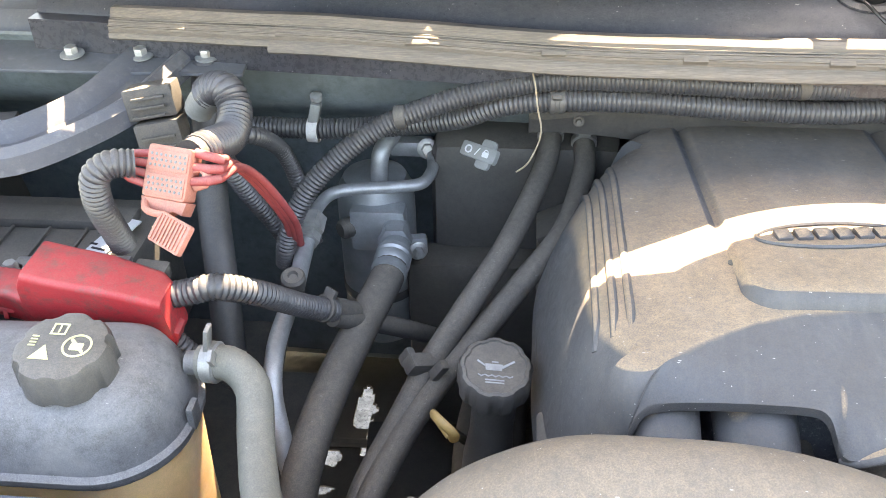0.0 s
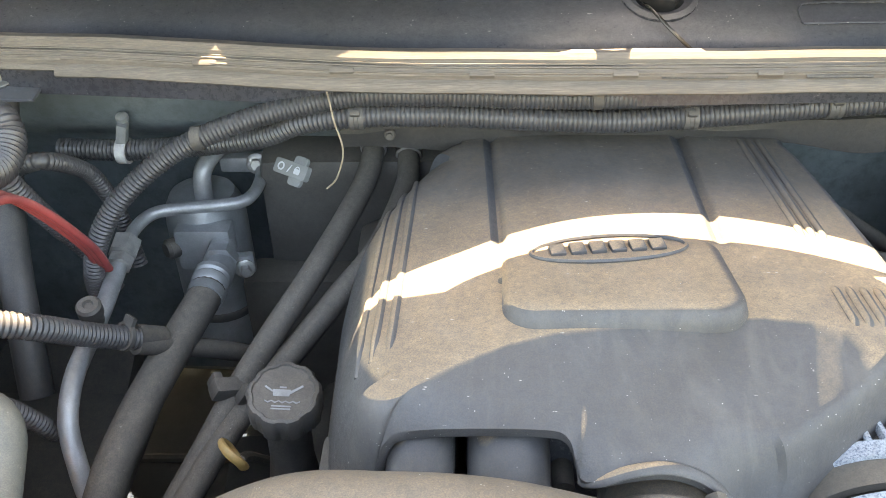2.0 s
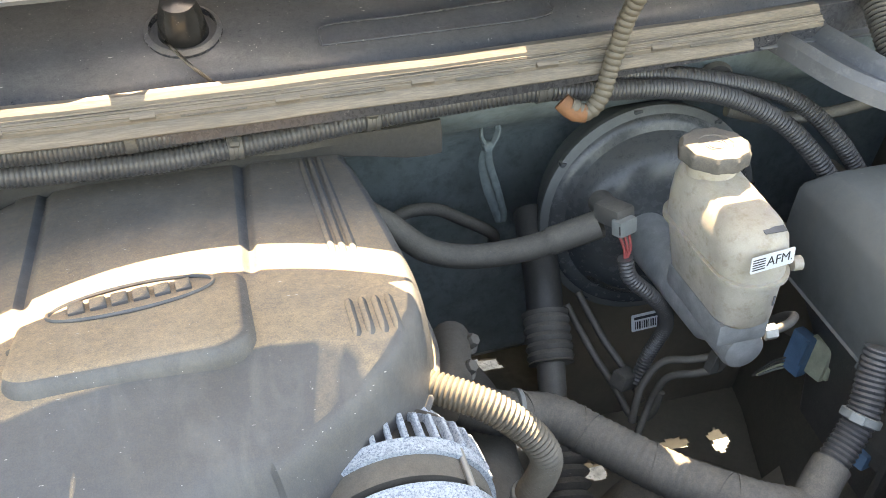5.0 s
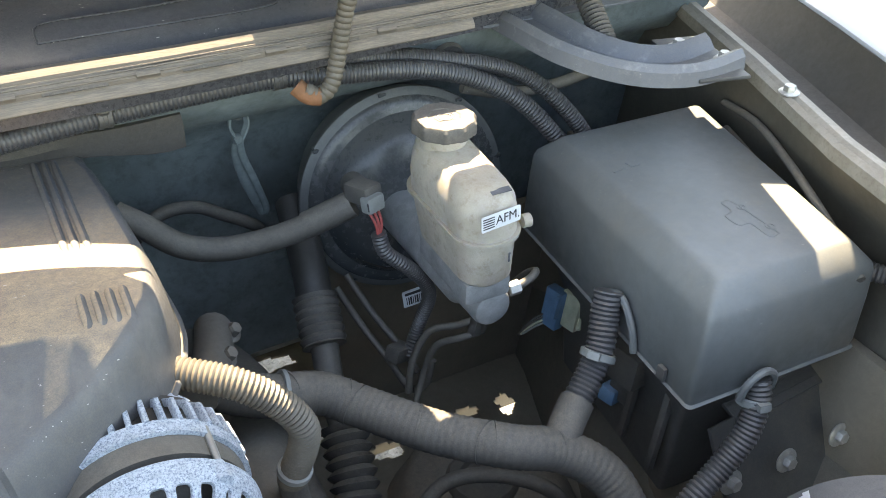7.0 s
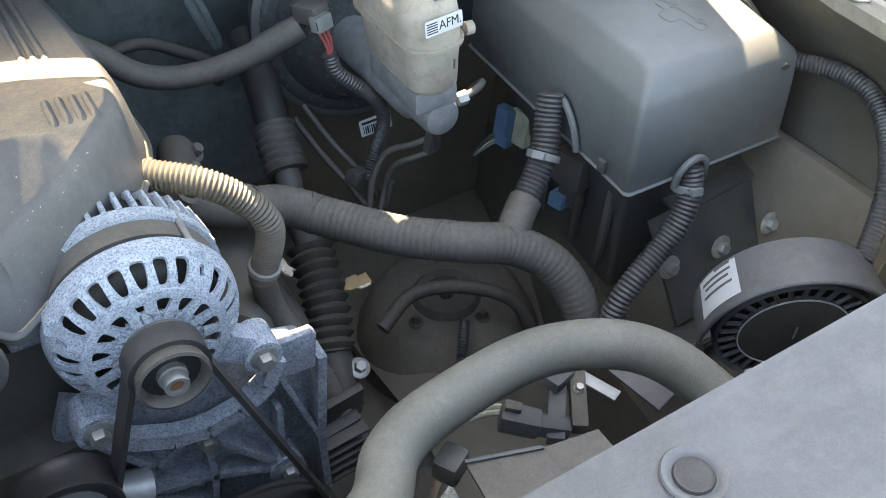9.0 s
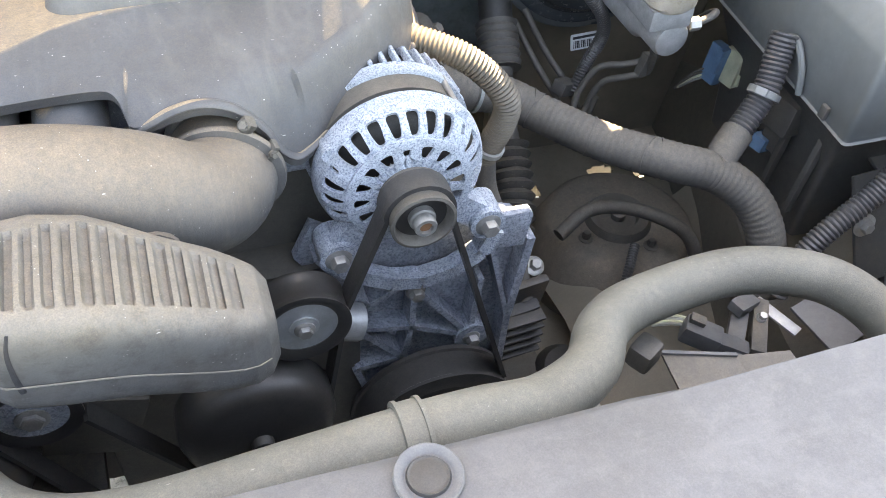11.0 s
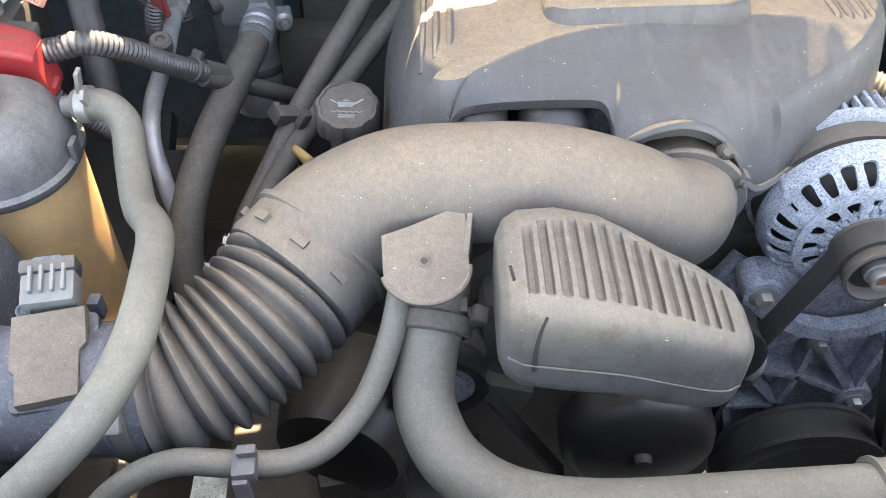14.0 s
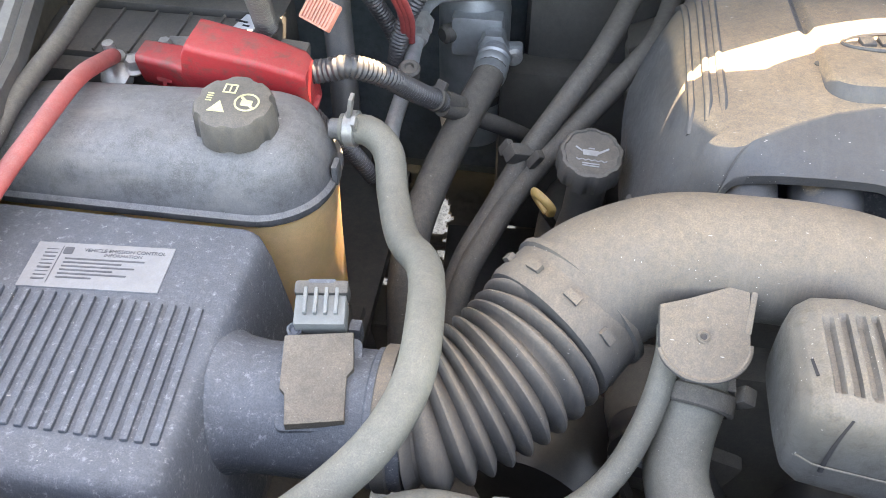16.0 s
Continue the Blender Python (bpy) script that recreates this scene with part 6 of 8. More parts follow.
part("core", lathe((AC_.x, 0.412, AC_.z), back, [(0.022, 0), (0.050, 0.0), (0.066, 0.012), (0.072, 0.03), (0.072, 0.105), (0.05, 0.115)], 36), BELT, alt, "dark copper windings inside")
CASE = [(0.026, 0.3885), (0.036, 0.3885), (0.046, 0.389), (0.058, 0.389), (0.065, 0.391), (0.072, 0.396), (0.078, 0.404), (0.082, 0.413), (0.084, 0.423), (0.0845, 0.440)]


def case_at(q):
    """Radius and depth of the front case, at a length along its profile."""
    for (r0, y0), (r1, y1) in zip(CASE, CASE[1:]):
        step = math.hypot(r1 - r0, y1 - y0)
        if q <= step:
            return r0 + (r1 - r0) * q / step, y0 + (y1 - y0) * q / step
        q -= step
    return CASE[-1]


def case_mesh():
    """One cast shell: a ring of wedge openings round the hub and a ring of long rounded slots over the shoulder."""
    g = bmesh.new()
    P = lambda a, q: A(case_at(q)[0], a, case_at(q)[1])

    def plain(q0, q1, rows, seg=104):
        grid = [[g.verts.new(P(360 * k / seg, q0 + (q1 - q0) * r / rows)) for k in range(seg)] for r in range(rows + 1)]
        for a, b in zip(grid, grid[1:]):
            for k in range(seg):
                g.faces.new((a[k], a[(k + 1) % seg], b[(k + 1) % seg], b[k]))

    def slotted(q0, q1, n, turn, wide, size, p=4.0):
        per = 8
        edge = [(-1 + 2 * k / per, -1) for k in range(per)] + [(1, -1 + 2 * k / per) for k in range(per)] + [(1 - 2 * k / per, 1) for k in range(per)] + [(-1, 1 - 2 * k / per) for k in range(per)]
        half, qm, qh = 180 / n, (q0 + q1) / 2, (q1 - q0) / 2
        for c in range(n):
            mid = turn + 360 * c / n
            k = size(mid % 360)
            outer = [g.verts.new(P(mid + u * half, qm + v * qh)) for u, v in edge]
            inner = []
            for u, v in edge:
                w = (abs(u) ** p + abs(v) ** p) ** (-1 / p)
                inner.append(g.verts.new(P(mid + u * w * half * (wide + 0.12 * v * w) * k, qm + (1 - k) * qh * 0.4 + v * w * qh * 0.90 * k)))
            for a in range(len(edge)):
                b = (a + 1) % len(edge)
                g.faces.new((outer[a], outer[b], inner[b], inner[a]))

    near = lambda a, b: abs((a - b + 180) % 360 - 180)
    plain(0.0, 0.012, 2)
    slotted(0.012, 0.029, 16, 5, 0.56, lambda a: 0.62 if near(a, 95) < 12 else 1.0)
    plain(0.029, 0.035, 2)
    slotted(0.035, 0.063, 26, 3, 0.60, lambda a: 0.42 if min(near(a, b) for b in (48, 150, 225, 318)) < 8 else 1.0)
    plain(0.063, 0.083, 3)
    bmesh.ops.remove_doubles(g, verts=g.verts, dist=0.0002)
    bmesh.ops.recalc_face_normals(g, faces=g.faces)
    bmesh.ops.solidify(g, geom=g.faces[:], thickness=0.004)
    return g


part("front_case", case_mesh(), ALT, alt, "corroded cast front case with rounded slots", crisp=50)
part("stator_band", lathe((AC_.x, 0.437, AC_.z), back, [(0.074, 0), (0.0800, 0.001), (0.0800, 0.022), (0.074, 0.024)], 60), DARKMETAL, alt, "dark steel stator band")
part("rear_ring", lathe((AC_.x, 0.459, AC_.z), back, [(0.076, 0), (0.0845, 0.0), (0.0845, 0.014), (0.081, 0.017), (0.074, 0.016)], 60), ALT, alt)
part("rear_cap", lathe((AC_.x, 0.512, AC_.z), back, [(0.066, 0), (0.068, 0.002), (0.066, 0.018), (0.05, 0.024), (0.002, 0.024)], 40), ALT, alt)


def bar(p, q, w, h, bm=None):
    """A cast bar from p to q, w wide across and h deep."""
    p, q = Vector(p), Vector(q)
    t = (q - p).normalized()
    s = t.cross(Vector((0, 1, 0)))
    if s.length < 0.05:
        s = t.cross(Vector((0, 0, 1)))
    s.normalize()
    u = s.cross(t)
    rings = []
    for e in (p, q):
        rings.append([e + s * a * w + u * b * h for a, b in ((-0.5, -0.5), (-0.5, 0.35), (-0.35, 0.5), (0.35, 0.5), (0.5, 0.35), (0.5, -0.5))])
    return loft(rings, True, bm)


for k in range(40):
    a = 360 / 40 * k
    b = bar(A(0.0825, a, 0.472), A(0.080, a, 0.500), 0.0046, 0.007)
    bar(A(0.080, a, 0.498), A(0.064, a, 0.516), 0.0046, 0.007, b)
    part("rear_spoke", b, ALT, alt)
for a in (48, 150, 265):
    part("through_bolt", tube([A(0.082, a, 0.412), A(0.082, a, 0.468)], 0.0030, 12, 0.02), STEEL, alt)
    part("bolt_lug", tube([A(0.080, a, 0.408), A(0.078, a, 0.428)], 0.0075, 14, 0.01), ALT, alt)
for x, z in ((0.410, 0.893), (0.566, 0.899)):
    e = part("ear", tube([(x, 0.388, z), (x, 0.425, z)], 0.019, 20, 0.01), ALT, alt)
    part("ear_bolt", bolt((x, 0.389, z), (0, -1, 0), 0.0095, 0.010, 1.45), STEEL, e)
    part("ear_web", bar((x, 0.408, z), A(0.07, math.degrees(math.atan2(z - AC_.z, x - AC_.x)), 0.408), 0.030, 0.026), ALT, alt)
apul = part("pulley", lathe((AC_.x, 0.342, AC_.z + 0.0), back, [(0.0245, 0.012), (0.0268, 0.003), (0.0285, 0.0), (0.0315, 0.001), (0.0315, 0.004), (0.030, 0.006), (0.030, 0.040), (0.0315, 0.042), (0.0315, 0.044), (0.02, 0.046)], 52), DARKMETAL, alt, "worn steel pulley")
part("pulley_dish", lathe((AC_.x, 0.358, AC_.z), back, [(0.008, 0), (0.021, 0.0), (0.0250, -0.005)], 40), PULLEY, apul, "dark recessed pulley face")
part("pulley_hub", lathe((AC_.x, 0.336, AC_.z), back, [(0.0062, 0.004), (0.0066, 0.0), (0.0100, 0.0), (0.0108, 0.002), (0.0108, 0.010), (0.0128, 0.011), (0.0128, 0.024)], 32), STEEL, apul, "pale steel pulley nut")
part("pulley_core", lathe((AC_.x, 0.339, AC_.z), back, [(0.0066, 0), (0.0066, 0.004)], 6), RUST, apul, "rusty shaft end")

# cast bracket
BR = group_at("alternator_bracket", (0.52, 0.42, 0.66), "cast aluminium accessory bracket with ribs and bolts", "bracket")
out = [(0.392, 0.905), (0.430, 0.875), (0.48, 0.858), (0.53, 0.862), (0.560, 0.880), (0.577, 0.880), (0.615, 0.866), (0.629, 0.843), (0.615, 0.71), (0.614, 0.61), (0.56, 0.60), (0.452, 0.586), (0.428, 0.674), (0.440, 0.72), (0.432, 0.752), (0.395, 0.82), (0.372, 0.86)]
part("web", plate([(x, z) for x, z in out], 0.012, Matrix.Translation((0, 0.442, 0)) @ pose(0, 0, 0, 90, 0, 0), 0.002), ALU, BR)
KNOT = {"l1": (0.431, 0.749), "l2": (0.485, 0.678), "l3": (0.493, 0.637), "b1": (0.496, 0.801), "b2": (0.570, 0.690), "t1": (0.443, 0.788), "t2": (0.479, 0.809), "r1": (0.575, 0.792), "r2": (0.570, 0.729), "rt": (0.629, 0.843),
        "rb": (0.615, 0.710), "rc": (0.614, 0.610), "m1": (0.495, 0.732), "ll": (0.428, 0.674), "lm": (0.452, 0.586), "a0": (0.392, 0.880), "u": (0.577, 0.893), "w": (0.582, 0.845)}
for a, c, w in (("l1", "m1", 0.007), ("m1", "b2", 0.007), ("b1", "m1", 0.007), ("m1", "l2", 0.007), ("l1", "l2", 0.008), ("l2", "l3", 0.009), ("b1", "b2", 0.007), ("t2", "t1", 0.007), ("t1", "l1", 0.007), ("r1", "r2", 0.007), ("r2", "b2", 0.007),
                ("rt", "rb", 0.010), ("rb", "rc", 0.009), ("ll", "lm", 0.008), ("ll", "l2", 0.006), ("u", "w", 0.008), ("w", "rb", 0.006), ("a0", "t1", 0.008)):
    part("rib", bar((KNOT[a][0], 0.420, KNOT[a][1]), (KNOT[c][0], 0.420, KNOT[c][1]), w, 0.030), ALU, BR)
for key, r in (("b1", 0.012), ("b2", 0.021)):
    x, z = KNOT[key]
    bs = part("boss", tube([(x, 0.402, z), (x, 0.44, z)], r, 20, 0.01), ALU, BR)
    part("bolt", bolt((x, 0.402, z), (0, -1, 0), 0.0085, 0.009, 1.3), STEEL, bs)
part("upper_lug", plate([(-0.020, -0.026), (0.018, -0.030), (0.024, 0.016), (0.020, 0.022), (-0.018, 0.024), (-0.022, 0.018)], 0.012, Matrix.Translation((0.602, 0.416, 0.866)) @ pose(0, 0, 0, 90, 0, 0), 0.003), ALU, BR)
for p, q in (((0.410, 0.874), (0.438, 0.850)), ((0.438, 0.850), (0.468, 0.832)), ((0.468, 0.832), (0.500, 0.824)), ((0.500, 0.824), (0.535, 0.830)), ((0.535, 0.830), (0.566, 0.850)), ((0.566, 0.850), (0.580, 0.880))):
    part("lower_arc", bar((p[0], 0.402, p[1]), (q[0], 0.402, q[1]), 0.017, 0.020), ALT, alt)


def pulley(name, at, r, w, mat, label, hubr=0.3, ribs=0, face=None):
    p = group_at(name, (at[0], at[1], at[2] - r), label, "pulley")
    part("rim", lathe(at, back, [(r * 0.72, 0.004), (r * 0.9, 0.0), (r, 0.001), (r, 0.005), (r * 0.97, 0.007), (r * 0.97, w - 0.007), (r, w - 0.005), (r, w), (r * 0.7, w)], 48), mat, p)
    part("dish", lathe((at[0], at[1] + 0.009, at[2]), back, [(r * hubr, 0), (r * 0.6, 0.004), (r * 0.8, -0.004)], 40), face or mat, p)
    part("hub", lathe((at[0], at[1] + 0.001, at[2]), back, [(r * hubr * 0.5, 0.0), (r * hubr, 0.002), (r * hubr, 0.012)], 24), face or mat, p)
    part("centre_bolt", bolt((at[0], at[1] + 0.002, at[2]), (0, -1, 0), r * hubr * 0.5, 0.006, 1.4), STEEL, p)
    return p


pulley("idler_pulley", (0.364, 0.343, 0.853), 0.047, 0.036, PULLEY, "black idler pulley with a bright pressed face", 0.32, face=CANISTER)
pulley("steering_pump_pulley", (0.099, 0.362, 0.785), 0.047, 0.03, PULLEY, "dark steering pump pulley below the intake", 0.5, face=ALU)
pulley("crank_pulley", (0.515, 0.345, 0.605), 0.100, 0.045, BELT, "grooved black compressor pulley low at the engine front", 0.25)
wp = group_at("water_pump_pulley", (0.305, 0.33, 0.63), "smooth black water pump pulley shield", "pulley")
part("dome", lathe((0.305, 0.314, 0.722), back, [(0.02, 0.0), (0.066, 0.003), (0.078, 0.010), (0.083, 0.022), (0.083, 0.05)], 48), PULLEY, wp)
part("nose", lathe((0.305, 0.300, 0.722), back, [(0.005, 0.004), (0.010, 0.005), (0.012, 0.010), (0.012, 0.02)], 28), BELT, wp)
belt = group_at("drive_belt", (0.45, 0.36, 0.6), "black ribbed drive belt round the pulleys", "belt")


def belt_run(p, q, w=0.024, th=0.005):
    p, q = Vector(p), Vector(q)
    t = (q - p).normalized()
    n = t.cross(Vector((0, 1, 0))).normalized()
    return loft([[e + Vector((0, a * w, 0)) + n * b * th for a, b in ((-0.5, -0.5), (-0.5, 0.5), (0.5, 0.5), (0.5, -0.5))] for e in (p, q)])


part("left_run", belt_run((0.449, 0.366, 0.970), (0.408, 0.366, 0.852)), BELT, belt)
part("left_return", belt_run((0.408, 0.366, 0.852), (0.385, 0.366, 0.70)), BELT, belt)
part("right_run", belt_run((0.511, 0.366, 0.962), (0.598, 0.366, 0.66)), BELT, belt)
arc = [A(0.0325, a, 0.0) for a in range(180, -16, -13)]
bm = loft([[Vector((p.x, 0.366 + a * 0.024, p.z)) + (p - Vector((AC_.x, 0, AC_.z))).normalized() * b * 0.005 for a, b in ((-0.5, -0.5), (-0.5, 0.5), (0.5, 0.5), (0.5, -0.5))] for p in arc])
part("top_wrap", bm, BELT, belt)
part("lower_run", belt_run((0.145, 0.366, 0.775), (0.24, 0.366, 0.60)), BELT, belt)
part("lower_run", belt_run((0.055, 0.366, 0.775), (0.12, 0.366, 0.60)), BELT, belt)
pm = group_at("steering_pump", (0.1, 0.42, 0.7), "dirty aluminium steering pump behind its pulley", "pump")
part("pump_body", lathe((0.098, 0.39, 0.775), back, [(0.03, 0), (0.045, 0.01), (0.05, 0.03), (0.05, 0.08), (0.03, 0.1)], 28), DARKMETAL, pm)
part("pump_foot", box((0.13, 0.41, 0.70), (0.12, 0.03, 0.10), (0, 20, 0), 0.008), DARKMETAL, pm)
ten = group_at("belt_tensioner", (0.42, 0.39, 0.76), "cast aluminium belt tensioner arm", "tensioner")
part("arm", tube([(0.358, 0.392, 0.850), (0.39, 0.395, 0.80), (0.43, 0.395, 0.780)], 0.022, 16, 0.01), TUBEMETAL, ten)
# radiator hose
rh = group_at("radiator_hose", (0.4, 0.15, 0.92), "grey-green rubber upper radiator hose across the bay", "hose")
part("hose", tube([(0.098, 0.315, 1.020), (0.094, 0.285, 1.008), (0.085, 0.256, 0.982), (0.084, 0.226, 0.962), (0.103, 0.188, 0.948), (0.143, 0.158, 0.944), (0.21, 0.138, 0.956), (0.32, 0.134, 0.970), (0.403, 0.132, 0.980), (0.459, 0.138, 0.970), (0.518, 0.150, 0.946), (0.577, 0.180, 0.928), (0.612, 0.222, 0.920), (0.668, 0.250, 0.906), (0.780, 0.268, 0.891), (0.850, 0.243, 0.894), (0.900, 0.210, 0.879), (0.932, 0.16, 0.852), (0.945, 0.07, 0.83)], 0.0245, 24, 0.008), RADHOSE, rh)
clip_ring((0.403, 0.132, 0.978), (1, 0.02, 0.0), 0.0268, 0.022, RADHOSE, rh, "hose_band", "grey plastic hose band", ear=False)
for x in (0.3945, 0.4115):
    part("band_ridge", lathe((x - 0.0022, 0.132, 0.978), (1, 0.02, 0.0), [(0.0270, 0), (0.0300, 0.0006), (0.0300, 0.0038), (0.0270, 0.0044)], 36), RADHOSE, rh)
clip_ring((0.0925, 0.277, 1.002), (-0.2, -1, -0.6), 0.0280, 0.016, TAPE, rh, "spring_clamp", "black spring clamp", ear=False)
for k in range(7):
    a = radians(200 + 23 * k)
    part("clamp_tooth", box((0.0925 - 0.031 * math.cos(a), 0.272 - 0.012 * math.sin(a), 1.002 - 0.027 * math.sin(a)), (0.006, 0.012, 0.006), (20, 0, 0), 0.001), TAPE, rh)
part("clamp_ear", box((0.124, 0.277, 1.010), (0.012, 0.014, 0.022), (20, 30, 0), 0.002), BLACK, rh)
wpn = group_at("water_outlet", (0.11, 0.36, 0.98), "dark cast water outlet neck under the intake duct", "water outlet")
part("neck", tube([(0.098, 0.318, 1.020), (0.105, 0.36, 1.005), (0.13, 0.42, 0.96)], 0.023, 16, 0.01), DARKMETAL, wpn)
vh = group_at("vent_hose", (0.0, 0.2, 0.95), "thin grey rubber vent hose to the radiator", "hose")
part("hose", tube([(0.068, 0.315, 1.040), (0.067, 0.290, 1.030), (0.057, 0.255, 1.006), (0.038, 0.222, 0.978), (0.010, 0.195, 0.963), (-0.018, 0.182, 0.962), (-0.050, 0.176, 0.970), (-0.100, 0.175, 0.976), (-0.142, 0.165, 0.958), (-0.175, 0.15, 0.92), (-0.195, 0.13, 0.86)], 0.0102, 16, 0.007), RADHOSE, vh)
part("clip", box((-0.046, 0.170, 0.978), (0.018, 0.024, 0.016), (0, 0, 5), 0.004), HINGE, vh, "grey hose clip")
part("clip_post", box((-0.048, 0.158, 0.955), (0.012, 0.008, 0.05), (0, 0, 5), 0.003), HINGE, vh)
part("clip_head", box((-0.044, 0.176, 0.988), (0.014, 0.008, 0.008), (0, 0, 5), 0.002), HINGE, vh)

# ---- driver side: looms, brake booster, fuse box ----
acd = group_at("alternator_conduit", (0.58, 0.53, 0.86), "dusty corrugated alternator conduit with a sunlit ridge", "conduit")
part("corrugated_tube", tube([(0.500, 0.590, 1.010), (0.529, 0.560, 1.017), (0.577, 0.532, 1.006), (0.610, 0.516, 0.981), (0.627, 0.508, 0.953), (0.628, 0.512, 0.922), (0.620, 0.520, 0.885), (0.616, 0.527, 0.86)], 0.0155, 16, rib=(0.0046, 0.0020)), TANCOND, acd)
clip_ring((0.619, 0.521, 0.880), (-0.2, 0.2, -1), 0.0162, 0.008, GREYCONN, acd, "cable_tie", "pale cable tie", ear=False)
part("smooth_sleeve", tube([(0.500, 0.590, 1.010), (0.518, 0.574, 1.012)], 0.0165, 16, 0.006), TAPE, acd)
hose("coolant_drop_hose", [(0.616, 0.527, 0.862), (0.622, 0.520, 0.81), (0.642, 0.49, 0.75), (0.66, 0.45, 0.68)], 0.0145, RUBBER, "black rubber hose behind the alternator")
main = group_at("engine_harness", (0.8, 0.55, 0.8), "thick taped engine wiring harness across the bay", "harness")
part("harness_tube", tube([(0.555, 0.66, 0.905), (0.62, 0.64, 0.875), (0.685, 0.635, 0.855), (0.730, 0.605, 0.838), (0.790, 0.540, 0.832), (0.850, 0.485, 0.835), (0.905, 0.465, 0.820), (0.948, 0.435, 0.790), (0.965, 0.40, 0.745), (0.965, 0.37, 0.68)], 0.0250, 22, rib=(0.0085, 0.0009)), TAPE, main)
line, _ = spline([(0.62, 0.64, 0.875), (0.685, 0.635, 0.855), (0.730, 0.605, 0.838), (0.790, 0.540, 0.832), (0.850, 0.485, 0.835), (0.905, 0.465, 0.820), (0.948, 0.435, 0.790), (0.965, 0.40, 0.745)], 0.011)
fr = frames(line)
for i in range(1, len(line) - 1):
    if i in (3, 9, 10, 17, 24, 25, 31):
        part("tape_turn", lathe(line[i], fr[i][0] + fr[i][1] * 0.25 * (-1) ** i, [(0.0235, 0), (0.0257, 0.0005), (0.0257, 0.0025), (0.0235, 0.003)], 24), TAPE, main)
clip_ring((0.645, 0.638, 0.868), (1, -0.1, -0.3), 0.0255, 0.006, GREYCONN, main, "cable_tie", "pale cable tie", ear=False)
fbl = group_at("fuse_box_loom", (0.97, 0.52, 0.82), "corrugated loom into the fuse box with a plastic band", "conduit")
part("loom_tube", tube([(0.915, 0.478, 0.832), (0.940, 0.495, 0.845), (0.968, 0.510, 0.868), (0.988, 0.522, 0.893), (1.003, 0.540, 0.925), (1.012, 0.55, 0.95)], 0.0178, 18, rib=(0.0062, 0.0022)), CONDUIT, fbl)
part("taped_end", tube([(0.905, 0.470, 0.826), (0.930, 0.488, 0.840), (0.946, 0.498, 0.850)], 0.0205, 18, 0.006), TAPE, fbl)
clip_ring((0.984, 0.519, 0.887), (0.5, 0.35, 0.8), 0.0195, 0.010, GREYCONN, fbl, "plastic_band", "pale grey plastic band")
loom("headlamp_loom", [(1.108, 0.398, 0.905), (1.103, 0.386, 0.880), (1.086, 0.375, 0.850), (1.057, 0.370, 0.820), (1.015, 0.364, 0.790), (0.985, 0.358, 0.755), (0.965, 0.350, 0.70)], 0.0150, 0.0058, CONDUIT, "corrugated loom leaving the front of the fuse box", depth=0.002)

FBQ = [(1.262, 0.395), (1.332, 0.786), (1.043, 0.788), (1.016, 0.402)]


def quad_ring(inset, z, r=0.009, zback=0.0):
    cx = sum(p[0] for p in FBQ) / 4
    cy = sum(p[1] for p in FBQ) / 4
    pts = []
    q = [Vector((p[0] - math.copysign(inset, p[0] - cx), p[1] - math.copysign(inset, p[1] - cy))) for p in FBQ]
    for i in range(4):
        a, b, c = q[i - 1], q[i], q[(i + 1) % 4]
        u, v = (a - b).normalized(), (c - b).normalized()
        for k in range(6):
            t = k / 5
            pts.append(b + u * r * (1 - t) ** 2 + v * r * t * t)
    return [Vector((p.x, p.y, z + zback * (p.y - 0.4))) for p in pts]


hll = [o for o in bpy.data.objects if o.name == "headlamp_loom"][0]
clip_ring((1.1025, 0.393, 0.880), (0.05, 0.25, 1.0), 0.0165, 0.010, GREYCONN, hll, "plastic_band", "pale grey plastic band")

fb = group_at("fuse_box", (1.14, 0.57, 0.8), "large grey-black plastic fuse box with a sunlit lid", "fuse box")
lidp = part("lid", loft([quad_ring(0.0, 0.890), quad_ring(-0.003, 0.892), quad_ring(-0.003, 0.898), quad_ring(0.002, 0.900), quad_ring(0.004, 0.965), quad_ring(0.006, 1.000), quad_ring(0.009, 1.009), quad_ring(0.029, 1.031), quad_ring(0.034, 1.0335)]), FUSE, fb)
part("base", loft([quad_ring(0.060, 0.66), quad_ring(0.050, 0.80), quad_ring(0.030, 0.86), quad_ring(0.012, 0.889)]), BLACK, fb)
for y in (0.47, 0.53, 0.60):
    part("base_rib", box((1.055 + 0.06 * (y - 0.40), y, 0.79), (0.010, 0.010, 0.16), (0, 4, 0), 0.002), BLACK, fb)
part("loom_arch", tube([(1.019, 0.500, 0.893), (1.019, 0.512, 0.925), (1.020, 0.540, 0.948), (1.022, 0.568, 0.925), (1.023, 0.58, 0.893)], 0.0045, 8, 0.006), FUSE, lidp)
part("front_arch", tube([(1.080, 0.392, 0.888), (1.084, 0.390, 0.910), (1.103, 0.389, 0.922), (1.122, 0.390, 0.910), (1.126, 0.392, 0.888)], 0.0045, 8, 0.006), FUSE, lidp)
part("latch", box((1.0165, 0.45, 0.905), (0.006, 0.012, 0.018), (0, 0, 0), 0.002), BLACK, lidp)
# a raised truck outline and a small padlock on the lid
TR = Matrix.Translation((1.158, 0.505, 1.0335)) @ pose(0, 0, 0, 0, 0, 92)
